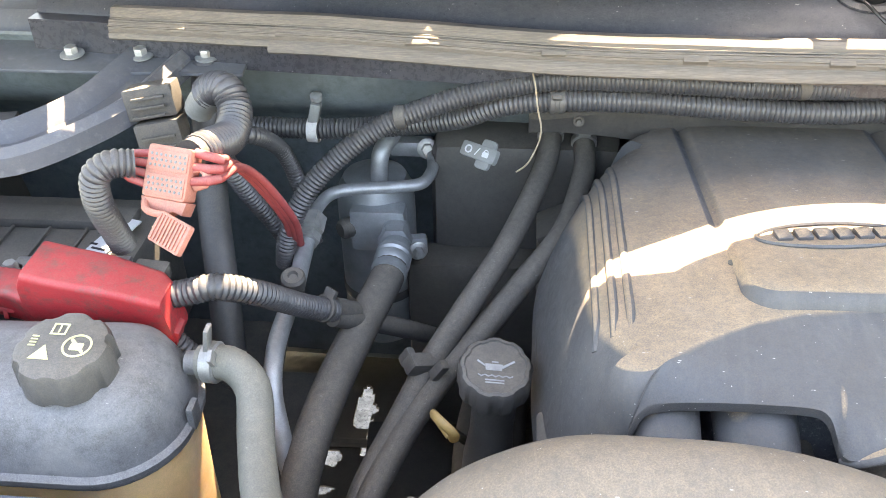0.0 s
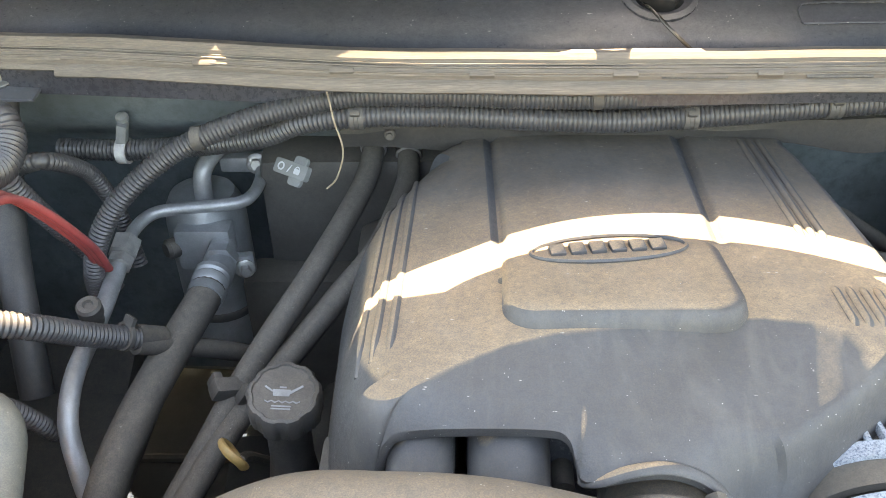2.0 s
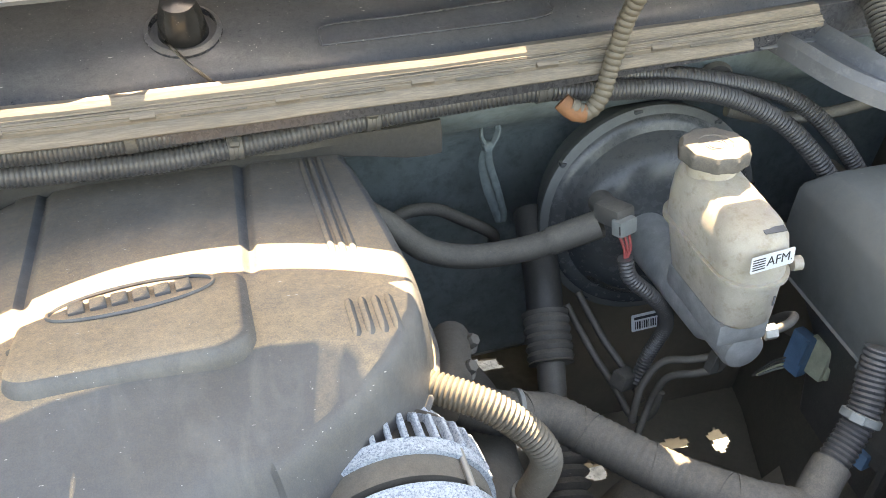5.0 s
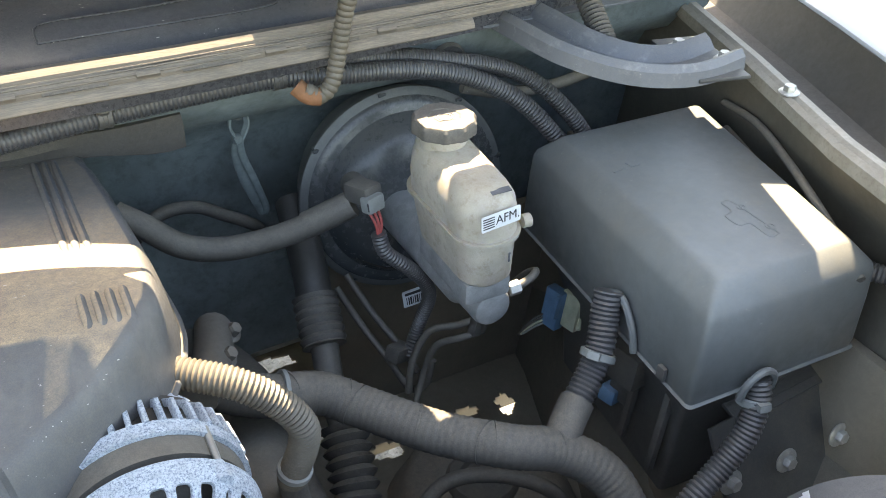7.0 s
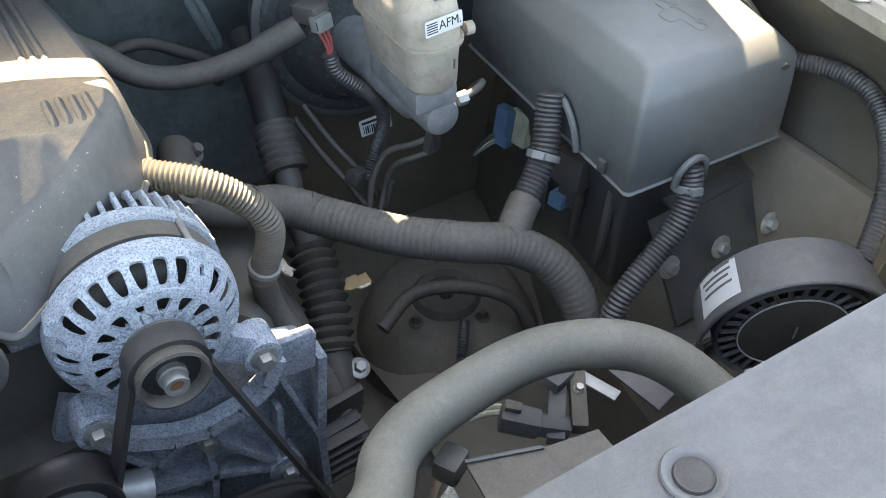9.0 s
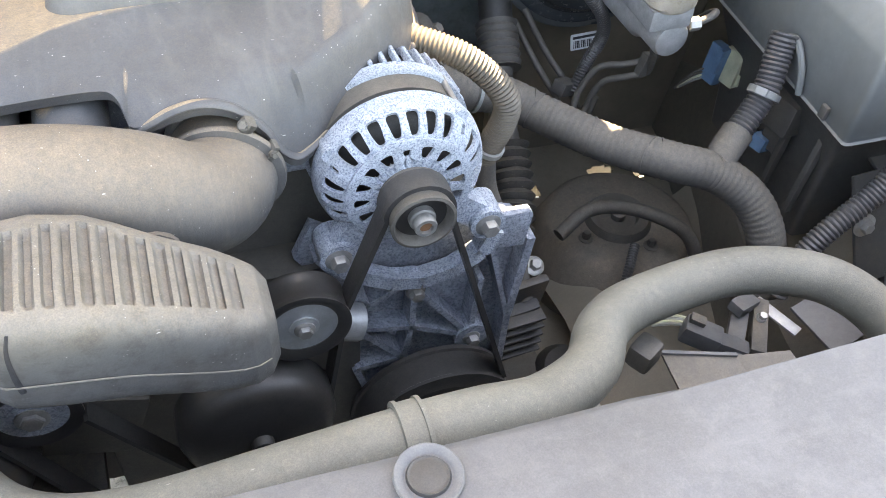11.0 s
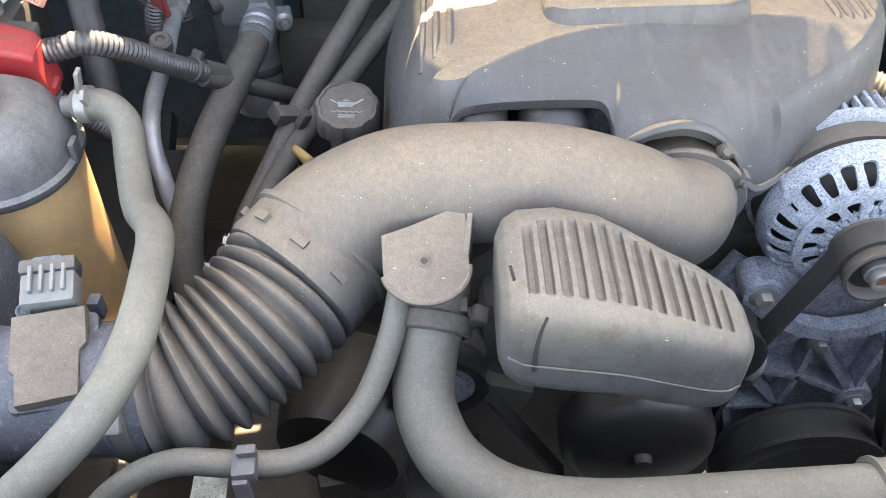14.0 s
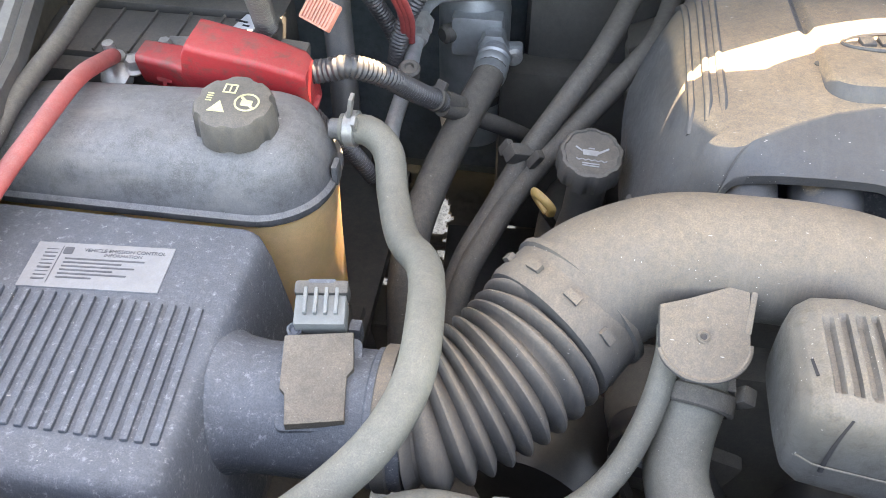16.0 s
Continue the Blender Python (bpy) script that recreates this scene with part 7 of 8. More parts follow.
part("truck_sign", tube([TR @ Vector(p) for p in ((-0.036, -0.008, 0), (-0.036, 0.006, 0), (-0.008, 0.006, 0), (-0.004, 0.020, 0), (0.016, 0.020, 0), (0.022, 0.006, 0), (0.038, 0.004, 0), (0.038, -0.008, 0), (0.0, -0.009, 0), (-0.036, -0.008, 0))], 0.0010, 6, 0.003), FUSE, lidp)
for x in (-0.022, 0.022):
    part("wheel_sign", lathe(TR @ Vector((x, -0.010, -0.0004)), (0, 0, 1), [(0.004, 0), (0.006, 0.0), (0.006, 0.0012), (0.004, 0.0012)], 18), FUSE, lidp)
part("padlock_sign", box((1.115, 0.66, 1.0338), (0.014, 0.012, 0.0016), (0, 0, 10), 0.0006), FUSE, lidp)
part("hazard_sign", box((1.09, 0.655, 1.0338), (0.018, 0.004, 0.0014), (0, 0, 10), 0.0006), FUSE, lidp)
fbr = group_at("fuse_box_bracket", (1.15, 0.38, 0.7), "dark steel bracket with flange bolts under the fuse box", "bracket")
part("plate", box((1.220, 0.395, 0.742), (0.26, 0.006, 0.15), (-32, 0, 4), 0.002), STEEL_DARK, fbr)
part("upper_plate", box((1.225, 0.47, 0.815), (0.20, 0.10, 0.006), (18, 0, 4), 0.002), STEEL_DARK, fbr)
part("lower_flange", box((1.15, 0.335, 0.668), (0.30, 0.05, 0.006), (-8, 6, 8), 0.002), STEEL_DARK, fbr)
part("flange_lip", box((1.13, 0.312, 0.672), (0.26, 0.006, 0.020), (-8, 6, 8), 0.002), HINGE, fbr)
part("dome", lathe((1.285, 0.46, 0.60), (-0.25, -0.45, 0.85), [(0.175, 0.0), (0.170, 0.04), (0.155, 0.075), (0.13, 0.10), (0.06, 0.112), (0.004, 0.114)], 48), BROWNSTEEL, fbr, "dusty pressed wheel arch dome")
for x, y, z in ((1.262, 0.374, 0.762), (1.175, 0.374, 0.760), (1.088, 0.376, 0.765)):
    part("bolt", bolt((x, y, z), (0, -1, 0.25), 0.009, 0.009, 1.8), ZINC, fbr)
pc = group_at("plug_pair", (1.0, 0.60, 0.85), "blue and cream multi-plug under the fuse box", "connector")
blp = part("blue_plug", box((1.072, 0.722, 0.777), (0.018, 0.030, 0.062), (0, 8, 12), 0.003), BLUE, pc, "blue plug")
part("plug_rib", box((1.065, 0.707, 0.790), (0.009, 0.005, 0.038), (0, 8, 12), 0.001), BLUE, blp)
crp = part("cream_plug", box((1.092, 0.703, 0.780), (0.026, 0.034, 0.056), (0, 8, 12), 0.004), CREAM, pc, "cream plug")
part("plug_latch", box((1.094, 0.684, 0.768), (0.015, 0.007, 0.020), (0, 8, 12), 0.002), CREAM, crp)
for k, m_ in enumerate((GREYCONN, CREAM, BLACK, BLACK)):
    part("lead", tube([(1.066, 0.724, 0.752 + 0.006 * k), (1.050, 0.732 + 0.003 * k, 0.742 + 0.002 * k), (1.038, 0.745 + 0.004 * k, 0.722 - 0.004 * k)], 0.0018, 6, 0.006), m_, pc)
p2 = group_at("small_plug", (1.07, 0.56, 0.73), "small blue plug on a black relay bracket", "connector")
part("relay", box((1.062, 0.545, 0.822), (0.040, 0.050, 0.050), (0, 6, 10), 0.006), BLACK, p2)
part("relay_foot", box((1.068, 0.550, 0.780), (0.024, 0.034, 0.050), (0, 6, 10), 0.004), BLACK, p2)
part("blue_plug", box((1.056, 0.560, 0.760), (0.028, 0.024, 0.022), (0, 10, 15), 0.003), BLUE, p2, "blue plug")
part("clip", box((1.082, 0.548, 0.757), (0.026, 0.020, 0.018), (0, 10, 15), 0.003), BLACK, p2)

# brake booster, master cylinder and reservoir
bo = group_at("brake_booster", (0.92, 0.92, 0.78), "round black enamelled brake booster on the firewall", "brake booster")
BA = Vector((-0.06, -1, 0.12)).normalized()
BC = Vector((0.922, 0.915, 0.910))
part("rear_shell", lathe(BC - BA * 0.06, BA, [(0.11, 0), (0.14, 0.02), (0.149, 0.06), (0.152, 0.064), (0.152, 0.074), (0.146, 0.078)], 72), BOOSTRIM, bo, "dusty rolled rim")
part("front_shell", lathe(BC + BA * 0.004, BA, [(0.146, 0.0), (0.143, 0.012), (0.138, 0.018), (0.130, 0.020), (0.122, 0.022), (0.114, 0.034), (0.104, 0.050), (0.090, 0.058), (0.060, 0.062), (0.030, 0.062)], 72), BOOST, bo)
for k in range(8):
    a = 45 * k + 10
    x_, y_, z_ = axes_to(BA)
    part("rim_crimp", box(BC + BA * 0.012 + (x_ * math.cos(radians(a)) + y_ * math.sin(radians(a))) * 0.1475, (0.012, 0.012, 0.006), (0, 0, 0), 0.002), BOOST, bo)
LBM = Matrix.Translation((0.930, 0.868, 0.744)) @ pose(0, 0, 0, 74, 0, 3)
bl = part("booster_label", plate(rounded(0.056, 0.026, 0.002, 2), 0.0008, LBM, 0), LABEL, bo, "white barcode label", smooth=False)
for k in range(11):
    mark(bl, rounded(0.0012 + 0.0008 * (k % 3), 0.012, 0.0002, 1, -0.022 + 0.0036 * k, -0.004), LBM @ pose(0, 0, 0.0008), INK, "barcode_bar", 0.0003)
mark(bl, rounded(0.044, 0.004, 0.0005, 1, -0.002, 0.007), LBM @ pose(0, 0, 0.0008), INK, "text_bar", 0.0003)
part("check_valve", lathe((0.818, 0.838, 0.985), (-0.1, -1, 0.25), [(0.016, 0), (0.016, 0.03), (0.012, 0.034), (0.012, 0.05)], 18), BLACK, bo)
sp = group_at("vacuum_sensor", (0.815, 0.77, 1.0), "grey plug and sensor on the booster valve", "connector")
part("sensor", box((0.808, 0.780, 1.008), (0.028, 0.040, 0.024), (-10, 0, 20), 0.004), BLACK, sp)
part("plug", box((0.811, 0.758, 1.004), (0.026, 0.016, 0.020), (-10, 0, 20), 0.003), GREYCONN, sp, "grey multi-pin plug")
for k in range(3):
    part("pin_window", box((0.803 + 0.008 * k, 0.7488 + 0.003 * k, 1.005), (0.005, 0.002, 0.011), (-10, 0, 20), 0.0005), INK, sp)
    part("lead", tube([(0.804 + 0.006 * k, 0.755, 0.996), (0.812 + 0.004 * k, 0.752, 0.975), (0.815, 0.752, 0.955)], 0.0018, 6, 0.006), REDWIRE, sp)
loom("sensor_conduit", [(0.815, 0.752, 0.962), (0.822, 0.748, 0.935), (0.850, 0.745, 0.905), (0.880, 0.755, 0.865), (0.895, 0.77, 0.82), (0.885, 0.78, 0.77), (0.865, 0.77, 0.73)], 0.010, 0.005, CONDUIT, "thin corrugated sensor conduit in front of the booster")
vac = group_at("vacuum_hose", (0.68, 0.80, 0.92), "black rubber vacuum hose to the brake booster", "hose")
part("hose", tube([(0.535, 0.87, 1.00), (0.560, 0.855, 0.985), (0.600, 0.845, 0.950), (0.652, 0.838, 0.935), (0.715, 0.822, 0.945), (0.765, 0.808, 0.965), (0.800, 0.795, 0.985)], 0.0155, 18, 0.008), RUBBER, vac)
part("sleeve", tube([(0.745, 0.813, 0.957), (0.800, 0.795, 0.985)], 0.0172, 18, 0.01), RUBBER, vac)

mc = group_at("brake_reservoir", (0.885, 0.66, 0.93), "milky plastic brake fluid reservoir with a dark cap", "brake reservoir")


def res_ring(z, x0, x1, y0, y1, r, tilt=0.0):
    return [Vector((x, y, z + tilt * (y - y0))) for x, y in rounded(x1 - x0, y1 - y0, r, 7, (x0 + x1) / 2, (y0 + y1) / 2)]


part("lower_body", loft([res_ring(0.960, 0.864, 0.914, 0.606, 0.72, 0.022), res_ring(0.968, 0.856, 0.922, 0.600, 0.74, 0.028), res_ring(1.022, 0.852, 0.926, 0.597, 0.765, 0.036)]), MILK, mc)
part("seam_flange", loft([res_ring(1.021, 0.848, 0.930, 0.5935, 0.770, 0.036), res_ring(1.0255, 0.848, 0.930, 0.5935, 0.770, 0.036)]), MILK, mc)
part("upper_body", loft([res_ring(1.025, 0.852, 0.927, 0.597, 0.766, 0.036), res_ring(1.050, 0.851, 0.926, 0.598, 0.766, 0.036, 0.01), res_ring(1.064, 0.854, 0.923, 0.602, 0.764, 0.032, 0.05), res_ring(1.074, 0.860, 0.917, 0.610, 0.762, 0.028, 0.09), res_ring(1.079, 0.867, 0.910, 0.619, 0.758, 0.021, 0.10), res_ring(1.0805, 0.875, 0.902, 0.630, 0.750, 0.013, 0.10)]), MILK, mc)
part("neck", lathe((0.886, 0.724, 1.075), (0, 0, 1), [(0.027, 0), (0.026, 0.03)], 28), MILK, mc)
bcap = part("cap", lathe((0.886, 0.724, 1.100), (0, 0, 1), [(0.033, 0), (0.036, 0.002), (0.036, 0.014), (0.033, 0.018), (0.018, 0.0185), (0.017, 0.0175), (0.002, 0.0175)], 72, wobble=lambda a: 1 + 0.05 * (1 if math.sin(10 * a) > 0.3 else 0)), TAPE, mc, "dusty dark ribbed cap")
mark(bcap, ring_arc(0.007, 0.009, 0, 359.9, 20), pose(0.886, 0.722, 1.1176), GREYINK, "circle_sign")
mark(bcap, ring_arc(0.011, 0.0125, 120, 240, 10), pose(0.886, 0.722, 1.1176), GREYINK, "arc_sign")
mark(bcap, ring_arc(0.011, 0.0125, -60, 60, 10), pose(0.886, 0.722, 1.1176), GREYINK, "arc_sign")
AFM = Matrix.Translation((0.8885, 0.5965, 1.0560)) @ pose(0, 0, 0, 84, 0, 7)
al = part("reservoir_label", plate(rounded(0.052, 0.0185, 0.002, 2), 0.0008, AFM, 0), LABEL, mc, "white printed label", smooth=False)
words("AFM.", 0.0148, AFM @ pose(0.0085, 0.0, 0.0009), INK, al)
for k in range(5):
    mark(al, rounded(0.015, 0.0012, 0.0003, 1, -0.0165, 0.0055 - 0.0028 * k), AFM @ pose(0, 0, 0.0008), INK, "barcode_bar", 0.0003)
part("filter_lines", box((0.898, 0.616, 1.0775), (0.024, 0.008, 0.001), (8, 0, 0), 0), GREYINK, mc, smooth=False)
part("level_mark", box((0.904, 0.598, 1.000), (0.002, 0.001, 0.012), (0, 0, 0), 0), GREYINK, mc, smooth=False)
part("nipple", lathe((0.930, 0.618, 1.028), (1, -0.1, 0), [(0.008, 0), (0.008, 0.01), (0.004, 0.012)], 12), MILK, mc)
cyl = group_at("master_cylinder", (0.89, 0.7, 0.88), "cast aluminium brake master cylinder", "master cylinder")
part("barrel", lathe((0.901, 0.616, 0.913), (-0.03, 1, 0.0), [(0.019, 0.0), (0.023, 0.002), (0.0255, 0.008), (0.0255, 0.05), (0.032, 0.06), (0.032, 0.25)], 28), TUBEMETAL, cyl)
part("skirt", box((0.889, 0.672, 0.948), (0.060, 0.12, 0.03), (0, 0, 0), 0.006), TUBEMETAL, cyl)
part("port_nut", lathe((0.925, 0.625, 0.928), (1, -0.1, 0.1), [(0.008, 0), (0.009, 0.001), (0.009, 0.014), (0.006, 0.015)], 6), ZINC, cyl)
bpipes = group_at("brake_pipes", (0.95, 0.66, 0.78), "pair of bent brake pipes with a steel clip", "pipe")
part("pipe", tube([(0.938, 0.624, 0.930), (0.955, 0.625, 0.935), (0.972, 0.640, 0.930), (0.972, 0.665, 0.905), (0.962, 0.700, 0.850), (0.945, 0.715, 0.812), (0.915, 0.725, 0.800), (0.885, 0.745, 0.785), (0.86, 0.745, 0.745), (0.845, 0.73, 0.70)], 0.0052, 10, 0.006), DARKMETAL, bpipes)
part("pipe", tube([(0.905, 0.675, 0.878), (0.930, 0.690, 0.850), (0.945, 0.708, 0.795), (0.915, 0.715, 0.785), (0.890, 0.735, 0.765), (0.875, 0.74, 0.72), (0.85, 0.72, 0.68)], 0.0052, 10, 0.006), DARKMETAL, bpipes)
part("pipe", tube([(0.80, 0.87, 0.80), (0.82, 0.82, 0.755), (0.84, 0.78, 0.72), (0.855, 0.745, 0.69), (0.875, 0.735, 0.70), (0.885, 0.735, 0.74)], 0.0050, 10, 0.006), DARKMETAL, bpipes)
part("pipe", tube([(0.82, 0.88, 0.81), (0.84, 0.83, 0.765), (0.862, 0.79, 0.73), (0.875, 0.76, 0.70)], 0.0050, 10, 0.006), DARKMETAL, bpipes)
part("pipe_clip", box((0.941, 0.712, 0.805), (0.022, 0.014, 0.034), (0, 15, 10), 0.002), BLACK, bpipes)
part("junction_block", box((0.852, 0.775, 0.735), (0.034, 0.024, 0.022), (0, 20, 25), 0.003), BLACK, bpipes)

# strap and its stud on the firewall
st = group_at("retaining_strap", (0.72, 0.97, 0.88), "grey-blue woven strap hanging on the firewall", "strap")
part("stud", lathe((0.716, 0.985, 1.045), (0, -1, 0.1), [(0.011, 0), (0.011, 0.018), (0.007, 0.024), (0.004, 0.026)], 16), GREYCONN, st)
part("webbing", tube([(0.706, 0.950, 1.020), (0.704, 0.958, 0.990), (0.714, 0.966, 0.945), (0.733, 0.975, 0.895), (0.738, 0.978, 0.880)], lambda u: 0.0055 + 0.0025 * u, 8, 0.006, flat=0.35), STRAP, st)
part("webbing", tube([(0.708, 0.948, 1.020), (0.712, 0.954, 0.990), (0.726, 0.962, 0.945), (0.740, 0.972, 0.895), (0.740, 0.976, 0.880)], 0.0050, 8, 0.006, flat=0.35), STRAP, st)
part("loop", tube([(0.707, 0.948, 1.020), (0.699, 0.950, 1.034), (0.703, 0.955, 1.052), (0.718, 0.958, 1.054), (0.722, 0.953, 1.038), (0.712, 0.947, 1.022), (0.704, 0.946, 1.014)], 0.0046, 8, 0.004, flat=0.6), STRAP, st)
part("knot", lathe((0.700, 0.948, 1.018), (1, 0.1, 0.3), [(0.004, 0), (0.007, 0.002), (0.0075, 0.008), (0.005, 0.013)], 14), STRAP, st)
hose("heater_drain_hose", [(0.560, 0.960, 0.900), (0.590, 0.980, 0.911), (0.617, 0.985, 0.915), (0.649, 0.985, 0.910), (0.683, 0.985, 0.888), (0.713, 0.985, 0.868), (0.735, 1.0, 0.84), (0.74, 1.02, 0.80)], 0.009, RUBBER, "thin grey rubber hose low along the firewall", "hose")
wash = group_at("washer_hose", (0.78, 0.80, 1.15), "tan dusty ribbed washer hose hanging from the hood", "hose")
part("hose", tube([(0.842, 0.740, 1.42), (0.835, 0.760, 1.36), (0.822, 0.785, 1.29), (0.806, 0.800, 1.235), (0.794, 0.800, 1.185), (0.783, 0.796, 1.150), (0.768, 0.796, 1.135), (0.752, 0.802, 1.142)], 0.0100, 16, rib=(0.007, 0.0013)), TANCOND, wash)
part("end_fitting", tube([(0.768, 0.796, 1.134), (0.755, 0.80, 1.136), (0.744, 0.808, 1.146)], 0.0105, 14, 0.006), RUST, wash, "rust-brown end fitting")
gr = group_at("firewall_grommet", (0.98, 0.90, 1.08), "rusty wire grommet low on the cowl side", "grommet")
part("rubber_ring", lathe((0.985, 0.905, 1.095), (0, -1, 0.1), [(0.012, 0), (0.024, 0), (0.026, 0.006), (0.022, 0.012), (0.014, 0.010)], 24), BLACK, gr)
part("plug", lathe((0.998, 0.90, 1.09), (0, -1, 0.1), [(0.014, 0), (0.012, 0.012), (0.004, 0.014)], 14), RUST, gr)
hose("side_rope", [(0.99, 0.87, 1.07), (1.05, 0.86, 1.055), (1.12, 0.845, 1.06), (1.19, 0.83, 1.08)], 0.008, RUBBER, "slack dark cable on the cowl side", "cable")

# steering shaft, suspension and the depth of the bay
ss = group_at("steering_shaft", (0.76, 0.65, 0.5), "black steering shaft with a rubber bellows boot", "steering shaft")
part("upper_tube", tube([(0.775, 0.96, 0.90), (0.765, 0.88, 0.85), (0.757, 0.835, 0.805)], 0.025, 18, 0.02), BELT, ss)
part("ribbed_sleeve", tube([(0.759, 0.845, 0.815), (0.750, 0.79, 0.775)], 0.032, 18, rib=(0.012, 0.004)), BLACK, ss)
part("shaft", tube([(0.752, 0.80, 0.78), (0.745, 0.76, 0.73), (0.745, 0.715, 0.68)], 0.019, 14, 0.02), BLACK, ss)
part("boot", tube([(0.745, 0.725, 0.683), (0.732, 0.655, 0.640), (0.712, 0.60, 0.60)], 0.034, 20, rib=(0.016, 0.009)), RUBBER, ss)
part("yoke", tube([(0.714, 0.605, 0.602), (0.705, 0.57, 0.575), (0.70, 0.54, 0.55)], 0.026, 16, 0.01), DARKMETAL, ss)
for dx in (-0.03, 0.03):
    part("yoke_bolt", bolt((0.705 + dx, 0.565, 0.59), (dx, -0.3, 0.6), 0.009, 0.012), ZINC, ss)
gear = group_at("steering_gear", (0.78, 0.45, 0.42), "dirty cast steering gear box low in the bay", "steering gear")
part("housing", lathe((0.775, 0.50, 0.36), (0.1, -0.3, 1), [(0.045, 0), (0.050, 0.02), (0.050, 0.05), (0.040, 0.07), (0.02, 0.075)], 28), BELT, gear)
part("arm", tube([(0.78, 0.46, 0.42), (0.70, 0.38, 0.45)], 0.022, 12, 0.02), DARKMETAL, gear)
comp = group_at("finned_bracket", (0.655, 0.43, 0.62), "dirty cast finned bracket behind the alternator", "bracket")
part("bracket_plate", box((0.650, 0.445, 0.690), (0.070, 0.012, 0.060), (10, 0, 6), 0.004), BELT, comp)
part("bracket_body", box((0.645, 0.455, 0.640), (0.060, 0.05, 0.09), (8, 0, 6), 0.010), BELT, comp)
for k in range(5):
    part("fin", box((0.648, 0.424, 0.610 + 0.016 * k), (0.058, 0.024, 0.005), (8, 4, 6), 0.0015), BELT, comp)
tow = group_at("strut_tower", (0.96, 0.68, 0.4), "dusty brown suspension tower with a shock mount", "suspension tower")
part("tower_plate", lathe((0.955, 0.690, 0.40), (0, 0, 1), [(0.16, 0), (0.155, 0.03), (0.125, 0.095), (0.11, 0.105), (0.055, 0.108)], 40), GRIT, tow)
part("mount_ring", lathe((0.950, 0.688, 0.50), (0, 0, 1), [(0.030, 0.012), (0.034, 0.020), (0.050, 0.020), (0.056, 0.012), (0.058, 0)], 32), BLACK, tow)
part("mount_pit", lathe((0.950, 0.688, 0.503), (0, 0, 1), [(0.031, 0), (0.031, 0.003), (0.012, 0.004), (0.012, 0.02), (0.005, 0.024)], 24), BLACK, tow)
for a in (200, 290):
    part("tower_bolt", bolt((0.950 + 0.075 * math.cos(radians(a)), 0.688 + 0.075 * math.sin(radians(a)), 0.507), (0, 0, 1), 0.007, 0.012), DARKMETAL, tow)
loom("brake_sensor_lead", [(0.93, 0.60, 0.54), (0.90, 0.56, 0.53), (0.87, 0.52, 0.50), (0.85, 0.50, 0.45)], 0.008, 0.005, CONDUIT, "thin corrugated sensor lead on the suspension tower")
hose("frame_cable", [(0.80, 0.62, 0.58), (0.86, 0.64, 0.60), (0.93, 0.62, 0.60), (1.0, 0.58, 0.57), (1.03, 0.55, 0.50)], 0.011, RUBBER, "dark cable looped over the suspension tower", "cable")
wv = group_at("headlamp_plug", (0.80, 0.27, 0.74), "dark grey headlamp plugs with pale leads", "connector")
part("plug", box((0.790, 0.278, 0.772), (0.044, 0.026, 0.026), (0, 10, -38), 0.005), SHROUD, wv)
part("plug_tail", box((0.818, 0.258, 0.764), (0.040, 0.020, 0.020), (0, 14, -30), 0.005), SHROUD, wv)
part("plug_latch", box((0.786, 0.286, 0.788), (0.018, 0.012, 0.010), (0, 10, -38), 0.002), BLACK, wv)
for k in range(4):
    part("lead", tube([(0.782 + 0.003 * k, 0.292 + 0.002 * k, 0.772), (0.766 + 0.003 * k, 0.300 + 0.003 * k, 0.772), (0.750, 0.312 + 0.003 * k, 0.760)], 0.0020, 6, 0.006), CREAM if k % 2 else GREYCONN, wv)
hb = group_at("headlamp_bracket", (0.85, 0.26, 0.72), "ribbed black plastic headlamp bracket with a strip kept pale as if sunlit", "bracket")
part("long_arm", box((0.838, 0.276, 0.762), (0.020, 0.085, 0.016), (4, 0, -38), 0.003), SHROUD, hb)
part("short_arm", box((0.862, 0.270, 0.766), (0.018, 0.075, 0.018), (4, 0, -34), 0.003), BLACK, hb)
part("arm_cap", box((0.856, 0.298, 0.778), (0.034, 0.020, 0.014), (0, 8, 18), 0.003), SHROUD, hb)
part("screw", bolt((0.866, 0.276, 0.776), (0, -0.2, 1), 0.005, 0.006, 1.3), ZINC, hb)
# pale metal colour stands in for sun on this bar
part("metal_strip", box((0.888, 0.276, 0.772), (0.015, 0.058, 0.003), (4, 0, 24), 0.001), TUBEMETAL, hb, "pale metal strip standing in for a sunlit bar")
part("back_plate", box((0.955, 0.262, 0.755), (0.055, 0.070, 0.004), (8, 0, 15), 0.001), SHROUD, hb)
sp_ = group_at("radiator_side_plate", (0.74, 0.19, 0.82), "dark grey plastic splash plate beside the radiator", "splash plate")
part("plate", plate([(0.676, 0.209), (0.744, 0.186), (0.744, 0.120), (0.668, 0.120)], 0.003, pose(0, 0, 0.870), 0.001), BLACK, sp_)
part("plate_lip", bar((0.676, 0.209, 0.874), (0.744, 0.186, 0.874), 0.004, 0.004), SHROUD, sp_)
part("rear_plate", plate([(0.744, 0.188), (0.80, 0.178), (0.80, 0.110), (0.744, 0.120)], 0.003, pose(0, 0, 0.868), 0.001), BLACK, sp_)
part("corner", box((0.672, 0.226, 0.852), (0.030, 0.026, 0.028), (0, 0, 30), 0.006), DARKMETAL, sp_)

# siren speaker by the driver's side headlamp
sir = group_at("siren_speaker", (1.05, 0.2, 0.80), "round grey metal siren speaker with a slotted black grille", "siren")
SA = Vector((-0.53, -0.83, -0.10)).normalized()
SC = Vector((1.096, 0.198, 0.812))
